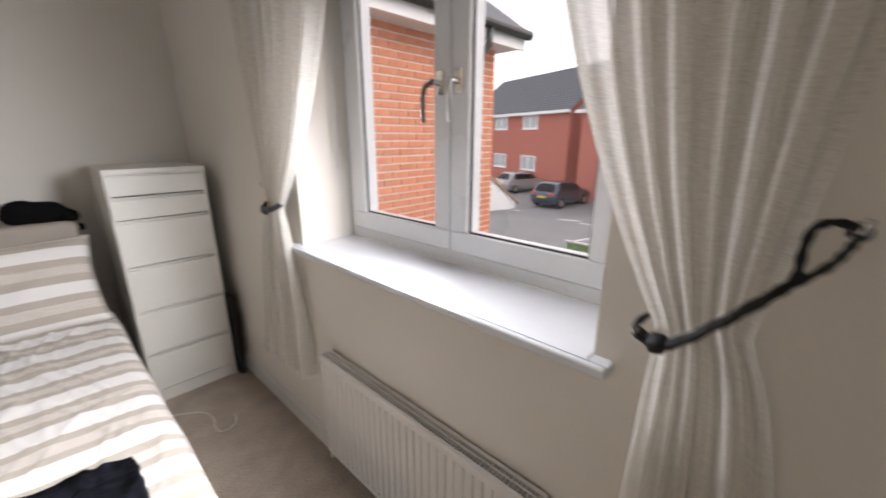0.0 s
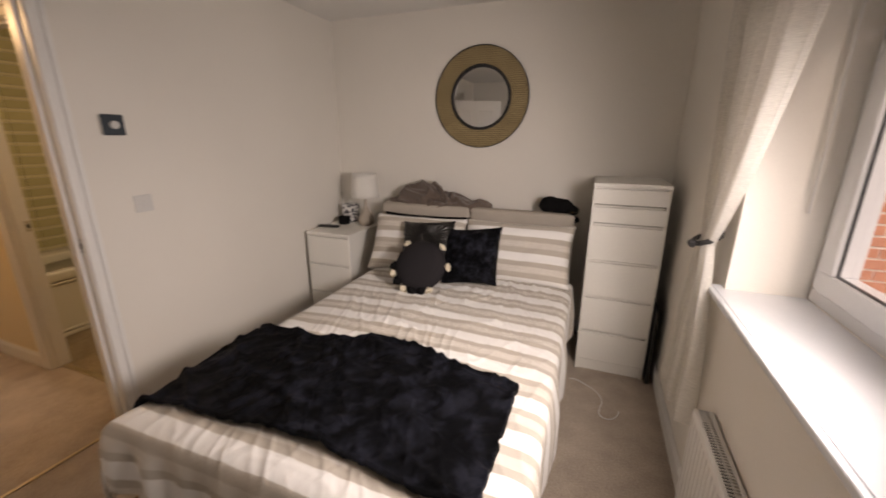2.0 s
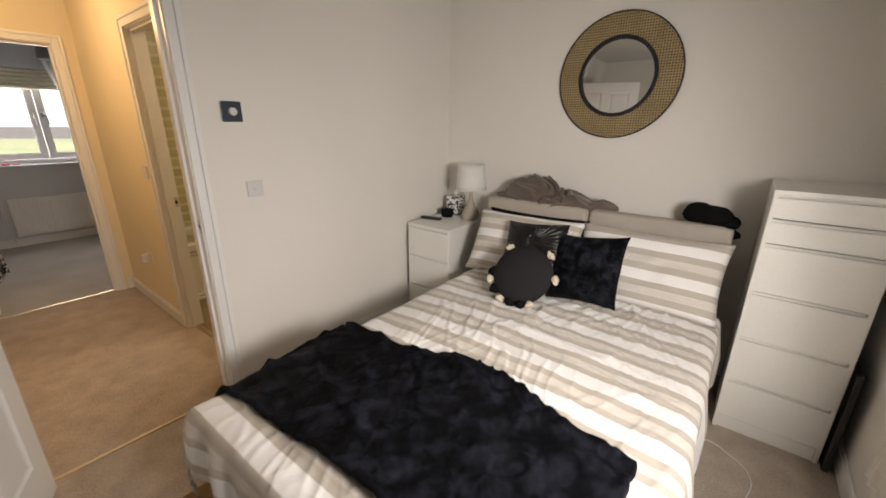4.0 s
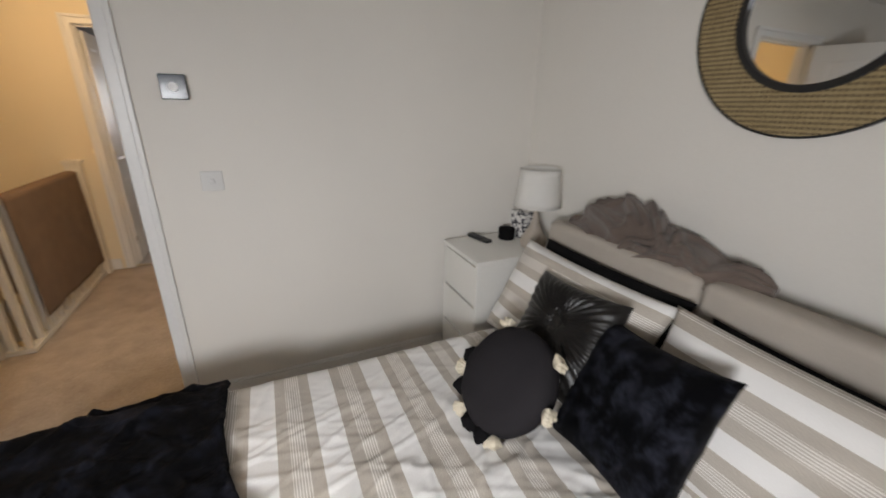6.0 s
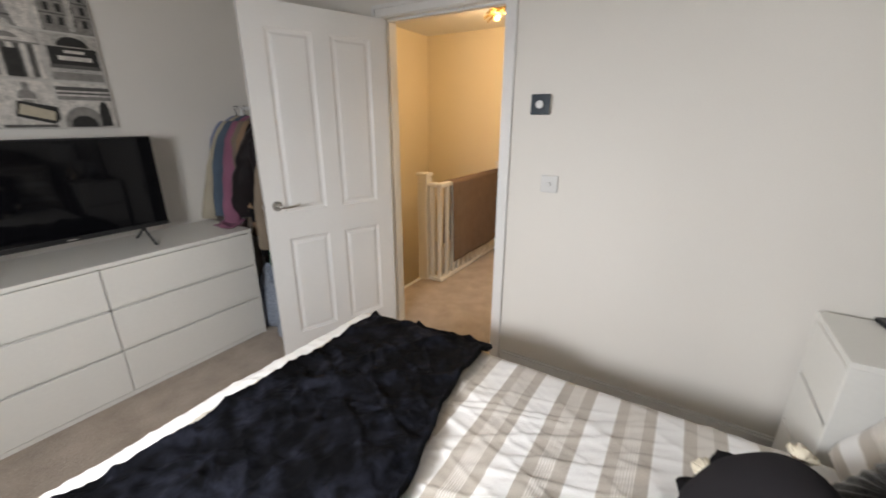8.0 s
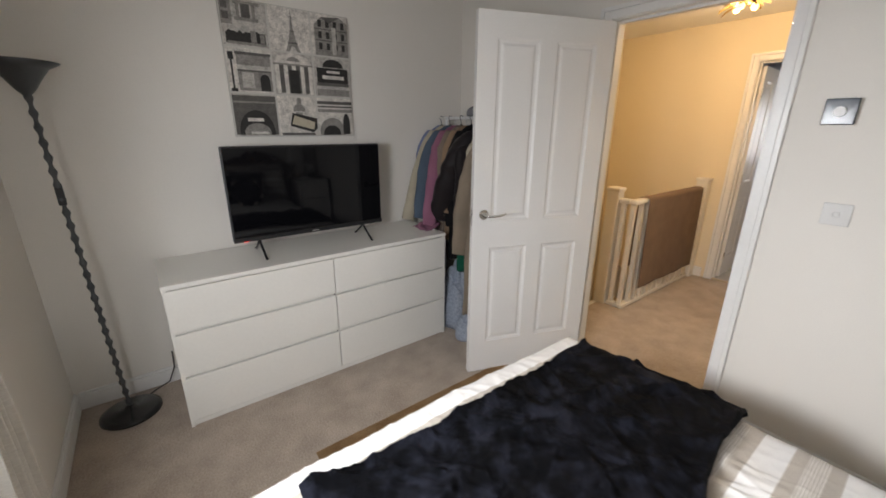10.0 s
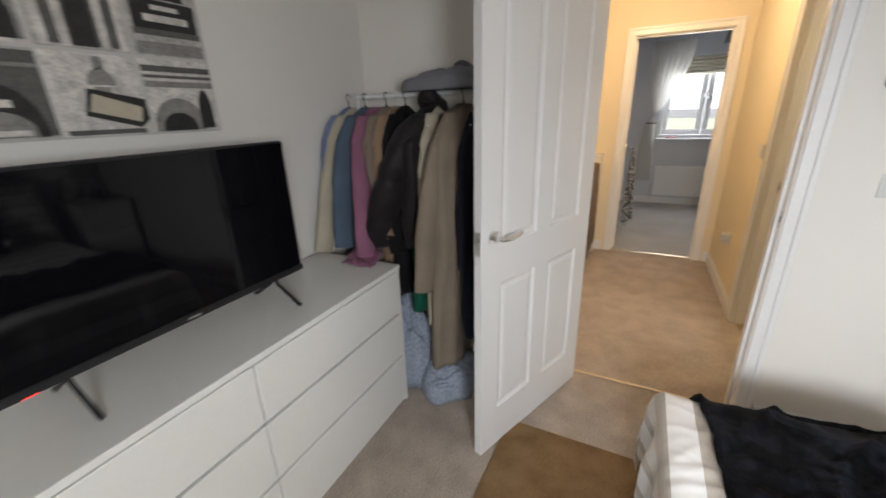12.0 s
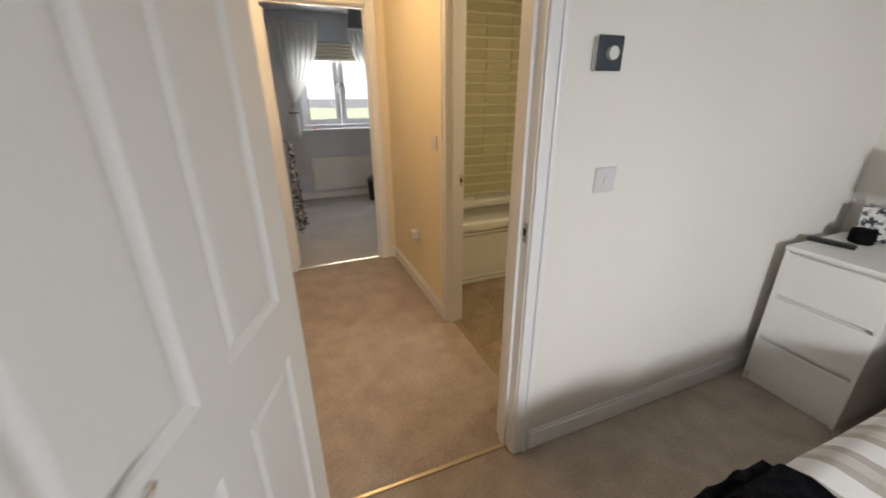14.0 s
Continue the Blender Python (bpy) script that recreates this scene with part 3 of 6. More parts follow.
casement("window_1", 2.865, WIN0 + 0.005, WIN1 - 0.005, WINB + 0.022, WINT, "white plastic double casement window with chrome handles")
SILLM = surface("white gloss window board", (0.72, 0.745, 0.78), 0.20, var=0.02, scale=2.0, fine=50, bump=0.03)
bm = B()
box(bm, 2.600, 2.864, WIN0 + 0.002, WIN1 - 0.002, WINB + 0.001, WINB + 0.022)
box(bm, 2.582, 2.600, WIN0 - 0.04, WIN1 + 0.045, WINB - 0.002, WINB + 0.022, 0.006, 3)
box(bm, 2.600, 2.629, WIN0 - 0.04, WIN0 - 0.001, WINB - 0.002, WINB + 0.0215), box(bm, 2.600, 2.629, WIN1 + 0.001, WIN1 + 0.045, WINB - 0.002, WINB + 0.0215)
tagged(new("window_sill_1", mesh_of("window_sill_1", bm, SILLM)), "glossy white window board with a rounded nosing", "window sill", kind="structure")

BLIND = surface("cream blind cloth", (0.72, 0.68, 0.56), 0.9, var=0.05, scale=8, fine=300, bump=0.3)
t = thing("roman_blind", pose(2.79, 0.67, 1.86), "cream cloth roman blind pulled up in soft folds", "blind")
for k in range(4):
    bm = B()
    sheet(bm, 40, 8, lambda u, v, k=k: (2.775 + 0.022 * k - 0.03 * math.sin(math.pi * v), WIN0 + 0.03 + (WIN1 - WIN0 - 0.06) * u, 1.86 + 0.012 * k + 0.20 * v + 0.006 * wob(u * 7, v, k)))
    thick(part("fold", bm, BLIND, t, smooth=True), 0.004)
bm = B()
box(bm, 2.76, 2.85, WIN0 + 0.02, WIN1 - 0.02, 2.055, 2.079, 0.003, 1)
part("headrail", bm, WHITEP, t, "white headrail")
t = thing("blind_cord", pose(2.80, 1.262, 1.30), "thin white blind cord hanging in the window reveal", "cord")
for dy in (0, 0.012):
    bm = B()
    tube(bm, [(2.80, 1.258 + dy, z) for z in (2.05, 1.8, 1.5, 1.24)], 0.0022, 6)
    part("strand", bm, WHITEP, t)


# ---- curtains ----
VOILE = sheer("cream voile", (0.88, 0.86, 0.82), 0.22)
CORD = surface("black braided cord", (0.012, 0.011, 0.011), 0.7, scale=40, fine=400, bump=0.6, depth=0.003)


def curtain(y_in, y_out, tie_y, tie_x, tie_z, low_in, low_out, top, bottom, seed, label, xc=2.56, deep=0.045, gather=0.045):
    """A full curtain from a pole, gathered at a tie-back and loose below it. in is the side towards the glass."""
    rnd = random.Random(seed)
    ph = [rnd.uniform(0, 6) for _ in range(4)]
    folds = 7

    def place(u, v):
        z = top + (bottom - top) * v
        vt = (top - tie_z) / (top - bottom)
        yt0, yt1 = tie_y + gather * (1 if y_in > y_out else -1), tie_y - gather * (1 if y_in > y_out else -1)
        if v < vt:
            k = v / vt
            e = k ** 1.7
            ya, yb, x = y_in + (yt0 - y_in) * k ** 2.4, y_out + (yt1 - y_out) * k ** 1.6, xc + (tie_x - xc) * e
            full = 1 - 0.62 * k ** 2
        else:
            k = (v - vt) / (1 - vt)
            e = k ** 0.6
            ya, yb, x = yt0 + (low_in - yt0) * e, yt1 + (low_out - yt1) * e, tie_x + (xc + 0.01 - tie_x) * min(1, k * 1.6)
            full = 0.38 + 0.62 * k ** 0.7
        y = ya + (yb - ya) * u
        a = 2 * math.pi * folds * u + ph[0] + 0.6 * math.sin(3 * v + ph[1])
        x += deep * full * (math.sin(a) + 0.35 * math.sin(2.3 * a + ph[2])) + 0.012 * wob(u * 6, v * 3, seed)
        return (min(x, 2.622), y + 0.010 * math.cos(a) * full, z)

    t = thing("curtain", pose(xc, (y_in + y_out) / 2, bottom), label, "curtain", group="voile curtains")
    bm = B()
    sheet(bm, 150, 70, place)
    part("voile", bm, VOILE, t, "thin cream voile cloth", smooth=True)
    return t


curtain(0.86, 1.54, 1.355, 2.565, 1.095, 1.24, 1.66, 2.27, 0.38, 3, "cream voile curtain tied back with a black cord beside the chest", xc=2.57, deep=0.03, gather=0.034)
curtain(0.27, -0.25, -0.075, 2.54, 1.085, 0.02, -0.30, 2.27, 0.06, 8, "cream voile curtain held back by a long black tie", xc=2.555, deep=0.03, gather=0.055)


def tieback(label, runs, hook, knot=None):
    """A tie of one or more cords, given as way points, and its wall hook."""
    t = thing("curtain_tieback", pose(*hook), label, "tieback", group="curtain tiebacks")
    for run in runs:
        pts = []
        for a, b in zip(run, run[1:]):
            pts += [Vector(a).lerp(Vector(b), k / 5) for k in range(5)]
        pts.append(Vector(run[-1]))
        for _ in range(4):
            pts = [pts[0]] + [(a + 2 * b + c) / 4 for a, b, c in zip(pts, pts[1:], pts[2:])] + [pts[-1]]
        bm = B()
        tube(bm, pts, lambda u: 0.0052 + 0.001 * math.sin(u * 70), 8)
        part("cord", bm, CORD, t, smooth=True)
    if knot:
        bm = B()
        bmesh.ops.create_icosphere(bm, subdivisions=3, radius=0.015, matrix=Matrix.Translation(knot))
        for v in bm.verts:
            v.co += 0.006 * Vector((wob(*(v.co * 70)), wob(v.co.y * 70, v.co.z * 70, 2), wob(v.co.z * 70, v.co.x * 70, 4)))
        part("knot", bm, CORD, t, "knotted cord end", smooth=True)
    h = Vector(hook)
    bm = B()
    tube(bm, [(2.629, h.y, h.z), (2.60, h.y, h.z), (2.585, h.y, h.z + 0.006), (2.58, h.y - 0.004, h.z + 0.022)], 0.005, 10)
    part("hook", bm, CHROME, t, "small chrome wall hook", smooth=True)
    bm = B()
    rod(bm, (2.63, h.y, h.z), (2.622, h.y, h.z), 0.014, seg=18)
    part("hook_plate", bm, CHROME, t)


ring = [(2.562 + 0.046 * math.cos(a), 1.355 + 0.050 * math.sin(a), 1.120 + 0.022 * math.cos(a)) for a in (2 * math.pi * i / 14 for i in range(15))]
tieback("black braided cord tie round the voile curtain by the chest", [ring, [(x, y, z - 0.010) for x, y, z in ring], [(2.575, 1.400, 1.125), (2.59, 1.45, 1.14), (2.605, 1.49, 1.16)]], (2.60, 1.50, 1.16), (2.512, 1.325, 1.098))
main = [(2.500, -0.004, 1.094), (2.492, -0.036, 1.080), (2.490, -0.066, 1.103), (2.495, -0.109, 1.148), (2.520, -0.145, 1.185), (2.540, -0.163, 1.202)]
above = main + [(2.550, -0.160, 1.230), (2.562, -0.163, 1.264), (2.580, -0.184, 1.272), (2.590, -0.206, 1.262)]
below = [(x - 0.004, y + 0.002, z - 0.006) for x, y, z in main] + [(2.555, -0.188, 1.220), (2.570, -0.199, 1.238), (2.590, -0.208, 1.256)]
behind = [(2.500, -0.004, 1.090), (2.520, 0.005, 1.09), (2.580, 0.0, 1.09), (2.615, -0.06, 1.10)]
tieback("long black braided tie hooked to the wall", [above, below, behind], (2.60, -0.208, 1.254), (2.493, -0.034, 1.080))
t = thing("curtain_pole", pose(2.55, 0.55, 2.28), "slim brushed steel curtain pole over the window", "curtain pole")
bm = B()
rod(bm, (2.55, -0.62, 2.285), (2.55, 1.75, 2.285), 0.011, seg=16)
part("pole", bm, STEEL, t)
for y in (-0.64, 1.77):
    bm = B()
    bmesh.ops.create_uvsphere(bm, u_segments=16, v_segments=10, radius=0.022, matrix=Matrix.Translation((2.55, y, 2.285)))
    part("finial", bm, STEEL, t, smooth=True)
for y in (-0.5, 1.65):
    bm = B()
    rod(bm, (2.63, y, 2.285), (2.55, y, 2.285), 0.006, seg=10)
    part("bracket", bm, STEEL, t)


# ---- radiators ----
RADP = surface("white radiator enamel", (0.80, 0.79, 0.77), 0.35, var=0.02, scale=3, fine=60, bump=0.03)


def radiator(m, w, h, label, valve=True):
    """Panel radiator, back at y = 0, front towards -y, along x."""
    t = thing("radiator", m, label, "radiator", kind="structure")
    d = 0.065
    bm = B()
    pitch = w / round(w / 0.0333)
    n = round(w / pitch)
    pts = []
    for k in range(n):
        for s, y in ((0.0, 0.0), (0.22, 0.0), (0.34, 0.007), (0.66, 0.007), (0.78, 0.0)):
            pts.append((k * pitch + s * pitch, -d + y))
    pts.append((w, -d))
    lo, hi = [], []
    for x, y in pts:
        lo.append(bm.verts.new((x, y, 0.025))), hi.append(bm.verts.new((x, y, h - 0.03)))
    for k in range(len(pts) - 1):
        bm.faces.new((lo[k], lo[k + 1], hi[k + 1], hi[k]))
    box(bm, 0, w, -d - 0.001, -d + 0.012, 0.0, 0.026, 0.004, 2), box(bm, 0, w, -d - 0.001, -d + 0.012, h - 0.031, h - 0.004, 0.004, 2)
    box(bm, 0, w, -d + 0.012, -d + 0.02, 0.02, h - 0.03)
    part("front_panel", bm, RADP, t, local=True)
    for x in (0, w - 0.004):
        bm = B()
        box(bm, x, x + 0.004, -d, -0.006, 0.0, h, 0.0015, 1)
        part("side_panel", bm, RADP, t, local=True)
    g = part("grille", _grille(w, d, h), RADP, t, "slotted white top grille", local=True)
    bm = B()
    box(bm, 0.006, w - 0.006, -d + 0.022, -0.012, h - 0.10, h - 0.045)
    part("fins", bm, DARKMET, t, "dark convector fins under the grille", local=True)
    if valve:
        bm = B()
        rod(bm, (-0.03, -d / 2, 0.05), (-0.03, -d / 2, 0.12), 0.018, seg=16), rod(bm, (-0.03, -d / 2, -0.075), (-0.03, -d / 2, 0.05), 0.008, seg=10), rod(bm, (-0.03, -d / 2, 0.045), (0.01, -d / 2, 0.045), 0.009, seg=10)
        part("valve", bm, WHITEP, t, "white plastic thermostatic valve", local=True)
    return t


def _grille(w, d, h):
    bm = B()
    box(bm, 0, w, -d, -d + 0.013, h - 0.004, h, 0.001, 1), box(bm, 0, w, -0.018, -0.006, h - 0.004, h, 0.001, 1)
    box(bm, 0, w, -d / 2 - 0.002, -d / 2 + 0.002, h - 0.004, h - 0.001)
    n = int(w / 0.0125)
    for k in range(n + 1):
        x = k * (w - 0.003) / n
        box(bm, x, x + 0.004, -d + 0.013, -0.018, h - 0.004, h - 0.0005)
    return bm


# on the window wall
radiator(pose(2.63, 1.12, 0.088, 0, 0, -90), 0.96, 0.455, "white ribbed panel radiator under the window sill")

# ---- chests of drawers ----
def chest(name, x0, x1, yf, yb, h, cols, lines, label, plinth=0.07, group="", gap=0.014):
    """White board chest; yf is the plane of the drawer fronts, lines the top edges of the drawers from the top down."""
    s = 1 if yb > yf else -1
    t = thing(name, pose((x0 + x1) / 2, (yf + yb) / 2, 0), label, "chest of drawers", group=group)
    ft = 0.018

    def b(bm, a0, a1, f0, f1, z0, z1, bev=0.0015):
        y0, y1 = sorted((yf + s * f0, yf + s * f1))
        box(bm, a0, a1, y0, y1, z0, z1, bev, 1)

    depth = abs(yb - yf)
    for a0, a1 in ((x0, x0 + 0.018), (x1 - 0.018, x1)):
        bm = B()
        b(bm, a0, a1, 0.001, depth, 0, h - 0.022)
        part("side_panel", bm, LACQ, t)
    bm = B()
    b(bm, x0 - 0.002, x1 + 0.002, -0.003, depth, h - 0.022, h, 0.002)
    part("top", bm, LACQ, t)
    bm = B()
    b(bm, x0 + 0.018, x1 - 0.018, depth - 0.008, depth, 0.02, h - 0.022)
    part("back_panel", bm, LACQ, t)
    bm = B()
    b(bm, x0 + 0.018, x1 - 0.018, 0.012, 0.03, 0, plinth)
    part("plinth", bm, LACQ, t)
    # added board whose grey colour stands in for shade behind the fronts
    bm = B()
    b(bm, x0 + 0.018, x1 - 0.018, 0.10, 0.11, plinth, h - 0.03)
    part("inner_board", bm, GAP_SHADE, t, "inner board behind the finger gaps, their shade put into its grey")
    w = (x1 - x0) / cols
    ends = list(lines[1:]) + [plinth + 0.004]
    for c in range(cols):
        for top, low in zip(lines, ends):
            a0, a1 = x0 + c * w + 0.0025, x0 + (c + 1) * w - 0.0025
            bm = B()
            b(bm, a0, a1, 0.0, ft, low + 0.004, top - gap, 0.0025)
            d = part("drawer", bm, LACQ, t)
            bm = B()
            b(bm, a0 + 0.004, a1 - 0.004, ft + 0.004, ft + 0.016, low + 0.012, top - 0.004)
            part("finger_rail", bm, LACQ, d)
    return t


chest("dresser", 0.55, 2.16, -0.812, -1.292, 0.768, 2, (0.748, 0.522, 0.284), "wide white six-drawer chest under the television", plinth=0.025, group="white chests", gap=0.009)
chest("tall_chest", 2.15, 2.555, 2.135, 2.615, 1.222, 1, (1.203, 1.096, 0.985, 0.755, 0.52, 0.285), "tall narrow white six-drawer chest in the corner", group="white chests")
chest("bedside_chest", 0.062, 0.455, 2.085, 2.565, 0.757, 1, (0.737, 0.505, 0.268), "narrow white three-drawer bedside chest", plinth=0.045, group="white chests")
bm = B()
# dark board leaning in the gap beside the tall chest
box(bm, 2.566, 2.588, 2.10, 2.60, 0.0, 0.50, 0.004, 2)
solo("dark_board", bm, BLACKP, "dark flat board tucked beside the tall chest", "board")

# ---- bed ----
BX0, BX1, BY0, BY1 = 0.68, 2.085, 0.30, 2.36
bed = thing("bed", pose((BX0 + BX1) / 2, (BY0 + BY1) / 2, 0), "double divan bed with a beige upholstered headboard", "bed")
DIVAN = surface("cream divan cloth", (0.66, 0.62, 0.56), 0.95, var=0.06, scale=5, fine=350, bump=0.35)
TICK = surface("white mattress cloth", (0.76, 0.74, 0.71), 0.9, var=0.04, scale=6, fine=300, bump=0.3)
HEADB = surface("beige woven upholstery", (0.44, 0.39, 0.335), 0.95, var=0.08, scale=6, fine=420, bump=0.5, depth=0.002)
bm = B()
box(bm, BX0 + 0.02, BX1 - 0.02, BY0 + 0.03, BY1, 0.04, 0.31, 0.015, 3)
part("divan_base", bm, DIVAN, bed, smooth=False)
bm = B()
box(bm, BX0 + 0.015, BX1 - 0.015, BY0 + 0.03, BY1, 0.312, 0.50, 0.05, 4)
part("mattress", bm, TICK, bed, smooth=True)
for x in (BX0 + 0.12, BX1 - 0.12):
    for y in (BY0 + 0.12, BY1 - 0.15):
        bm = B()
        rod(bm, (x, y, 0.0), (x, y, 0.045), 0.025, seg=14)
        part("foot", bm, BLACKP, bed, "black plastic castor foot")
bm = B()
box(bm, 0.565, 2.045, 2.50, 2.55, 0.06, 0.955, 0.012, 2)
part("headboard", bm, HEADB, bed)
for a, b in ((0.562, 1.302), (1.308, 2.048)):
    bm = B()

    box(bm, a, b, 2.40, 2.505, 0.56, 0.972, 0.030, 4)
    part("headboard_cushion", bm, HEADB, bed, "soft beige headboard cushion with rounded edges", smooth=True)

# ---- bedding ----
WHITE, BEIGE, MIXED = (0.80, 0.78, 0.755), (0.475, 0.425, 0.365), (0.52, 0.47, 0.41)
COTTON = striped("striped cotton", 0.1853, [(0.0, WHITE), (0.40, BEIGE), (0.58, MIXED), (0.82, BEIGE)], lined=(0.58, 0.82))


def duvet_z(x, y):
    """Height of the cover over the mattress, with crumples."""
    r = 0.0
    r += 0.010 * wob(x * 2.0, y * 2.6, 1.7) + 0.003 * wob(x * 5 + y * 3, y * 4, 4.2)
    wx, wy = x + 0.05 * wob(x * 3, y * 3, 0.6), y + 0.05 * wob(x * 3, y * 3, 8.8)
    for kx, ky, lx, ly, s, h in ((2.6, -2.2, 1.5, 2.3, 9.1, 0.006), (5.2, 3.3, -1.6, 1.8, 3.3, 0.004), (13.0, -5.0, 1.2, 2.2, 2.7, 0.0050), (15.0, 7.0, -1.5, 2.0, 7.7, 0.0045), (22.0, -12.0, 2.0, 3.0, 6.4, 0.0022), (24.0, 15.0, -2.0, 3.0, 8.2, 0.0022), (3.0, 12.0, 1.8, -1.0, 1.4, 0.0030)):
        ridge = 1 - abs(wob(wx * kx + wy * ky, wx * lx + wy * ly, s)) * 5.5
        there = min(1.0, max(0.0, 0.45 + 1.6 * wob(x * 1.8, y * 1.8, s + 20)))
        r += 1.7 * h * there * max(0, ridge) ** 1.4
    rim = min(1.0, max(0.0, min(x - BX0, BX1 - x, y - BY0)) / 0.22)
    r *= 0.50 + 0.50 * rim
    return 0.545 + 0.018 * math.sin(math.pi * min(1, max(0, (x - BX0) / (BX1 - BX0)))) + r


LEN, FOOT, SIDE = BY1 - 0.10 - BY0, 0.23, 0.30


def duvet_place(u, v):
    """u across the bed with both drops, v from pillows to foot with its drop."""
    wid = BX1 - BX0
    wd, ed = 0.14, SIDE + 0.05 * wob(v * 3, 2.2)
    s = -wd + (wid + wd + ed) * u
    l = (LEN + FOOT) * v
    r = 0.07
    drop = 0.0
    x, y = BX0 + s, BY1 - 0.10 - l
    fx = 0.0
    if s < 0:
        x = BX0 - 0.012 - 0.02 * (1 - math.exp(s / 0.05)); drop = -s
    elif s > wid:
        over = s - wid
        x = BX1 + 0.012 * (1 - math.exp(-over / 0.06)) + 0.02 * math.sin(v * 26 + 2 * wob(v * 5, 1)) * min(1, over / 0.15); drop = over
    dropf = 0.0
    if l > LEN:
        over = l - LEN
        y = BY0 - 0.022 * (1 - math.exp(-over / 0.05)) - (0.010 * math.sin(u * 34 + 4 * wob(u * 6, 2)) + 0.007 * math.sin(u * 71 + 5 * wob(u * 5, 7))) * min(1, over / 0.08); dropf = over
    cx, cy = min(max(x, BX0), BX1), max(y, BY0)
    edge = min(cx - BX0, BX1 - cx, cy - BY0)
    z = duvet_z(cx, cy)
    if edge < r:
        z -= r * 0.55 * (1 - math.sqrt(max(0, 1 - (1 - edge / r) ** 2)))
    z -= drop + dropf
    return (x, y, max(z, 0.05))


bm = B()
sheet(bm, 230, 260, duvet_place, lambda u, v: (u * 1.9, -(LEN + FOOT) * v + 0.46))
ob = solo("duvet", bm, COTTON, "crumpled beige and white striped duvet cover on the bed", "duvet", smooth=True)
thick(ob, 0.022)

NAVYFUR = fur("black faux fur", (0.0034, 0.0037, 0.0056), 50.0, 0.022, 6.5)


def throw_place(u, v):
    x0, x1 = 0.655, 1.960
    x = x0 + (x1 - x0) * u
    near = 0.40 + 0.05 * math.sin(u * 3.0) + 0.008 * wob(u * 4, 1.1)
    far = 0.985 + 0.11 * math.exp(-((u - 0.58) / 0.20) ** 2) + 0.006 * wob(u * 4, 7.7)
    y = near + (far - near) * v
    z = duvet_z(min(max(x, BX0), BX1), max(y, BY0))
    edge = min(x - BX0, BX1 - x, y - BY0)
    if edge < 0.07:
        z -= 0.04 * (1 - math.sqrt(max(0, 1 - (1 - max(edge, 0) / 0.07) ** 2)))
    if u < 0.05 and v < 0.35:
        k = (1 - u / 0.05) * (1 - v / 0.35)
        x -= 0.03 * k; z -= 0.14 * k; y -= 0.06 * k
    if x > 1.92:
        z -= (x - 1.92) * 0.12
    lift = 0.016 + 0.006 * max(0, wob(x * 4, y * 4, 5.5)) + 0.016 * math.exp(-((u - 0.62 - 0.5 * (0.7 - v)) / 0.045) ** 2)
    lift += 0.014 * max(0, 1 - 5 * abs(wob(x * 3.2 + y * 4.5, x * 1.5 - y * 2.0, 3.9))) + 0.008 * max(0, 1 - 5 * abs(wob(x * 7 - y * 5, x * 2 + y * 3, 7.1)))
    rim = min(u, 1 - u, v, 1 - v)
    lift += 0.014 * math.exp(-rim / 0.02)
    return (x, y, z + lift + 0.006 * wob(x * 22, y * 22, 2.0))


bm = B()
sheet(bm, 170, 90, throw_place)
ob = solo("throw_blanket", bm, NAVYFUR, "black faux fur throw laid across the foot of the bed", "blanket", smooth=True)
thick(ob, 0.016)


def pillow(name, w, h, d, m, material, label, seed, category="pillow", uvs=None, piping=0.0, pinch=0.10, detail=36, dents=0.012):
    """A stuffed cushion, w by h, lying in its own xz plane with its front towards -y."""
    bm = B()
    layer = bm.loops.layers.uv.verify()
    n = detail
    grid = {}
    for side in (-1, 1):
        for i in range(n + 1):
            for j in range(n + 1):
                if side == 1 and (i in (0, n) or j in (0, n)):
                    grid[side, i, j] = grid[-1, i, j]
                    continue
                a, b = 2 * i / n - 1, 2 * j / n - 1
                sx = 1 - pinch * (1 - abs(b) ** 2.2) * abs(a) ** 3 * 0.6
                sz = 1 - pinch * (1 - abs(a) ** 2.2) * abs(b) ** 3 * 0.6
                puff = ((1 - a ** 4) * (1 - b ** 4)) ** 0.55
                dep = d / 2 * puff * (1 + 0.22 * wob(a * 1.7, b * 1.7, seed)) + dents * puff * wob(a * 4, b * 4, seed + 3)
                grid[side, i, j] = bm.verts.new((a * w / 2 * sx, side * dep, b * h / 2 * sz))
    for side in (-1, 1):
        for i in range(n):
            for j in range(n):
                q = [(i, j), (i + 1, j), (i + 1, j + 1), (i, j + 1)]
                f = bm.faces.new([grid[side, *c] for c in (q if side == -1 else q[::-1])])
                for loop, c in zip(f.loops, (q if side == -1 else q[::-1])):
                    loop[layer].uv = (c[0] / n * w, c[1] / n * h + (uvs or 0))
    ob = new(name, mesh_of(name, bm, material, True))
    ob.matrix_basis = m
    WORLD[ob] = m.copy()
    return tagged(ob, label, category)


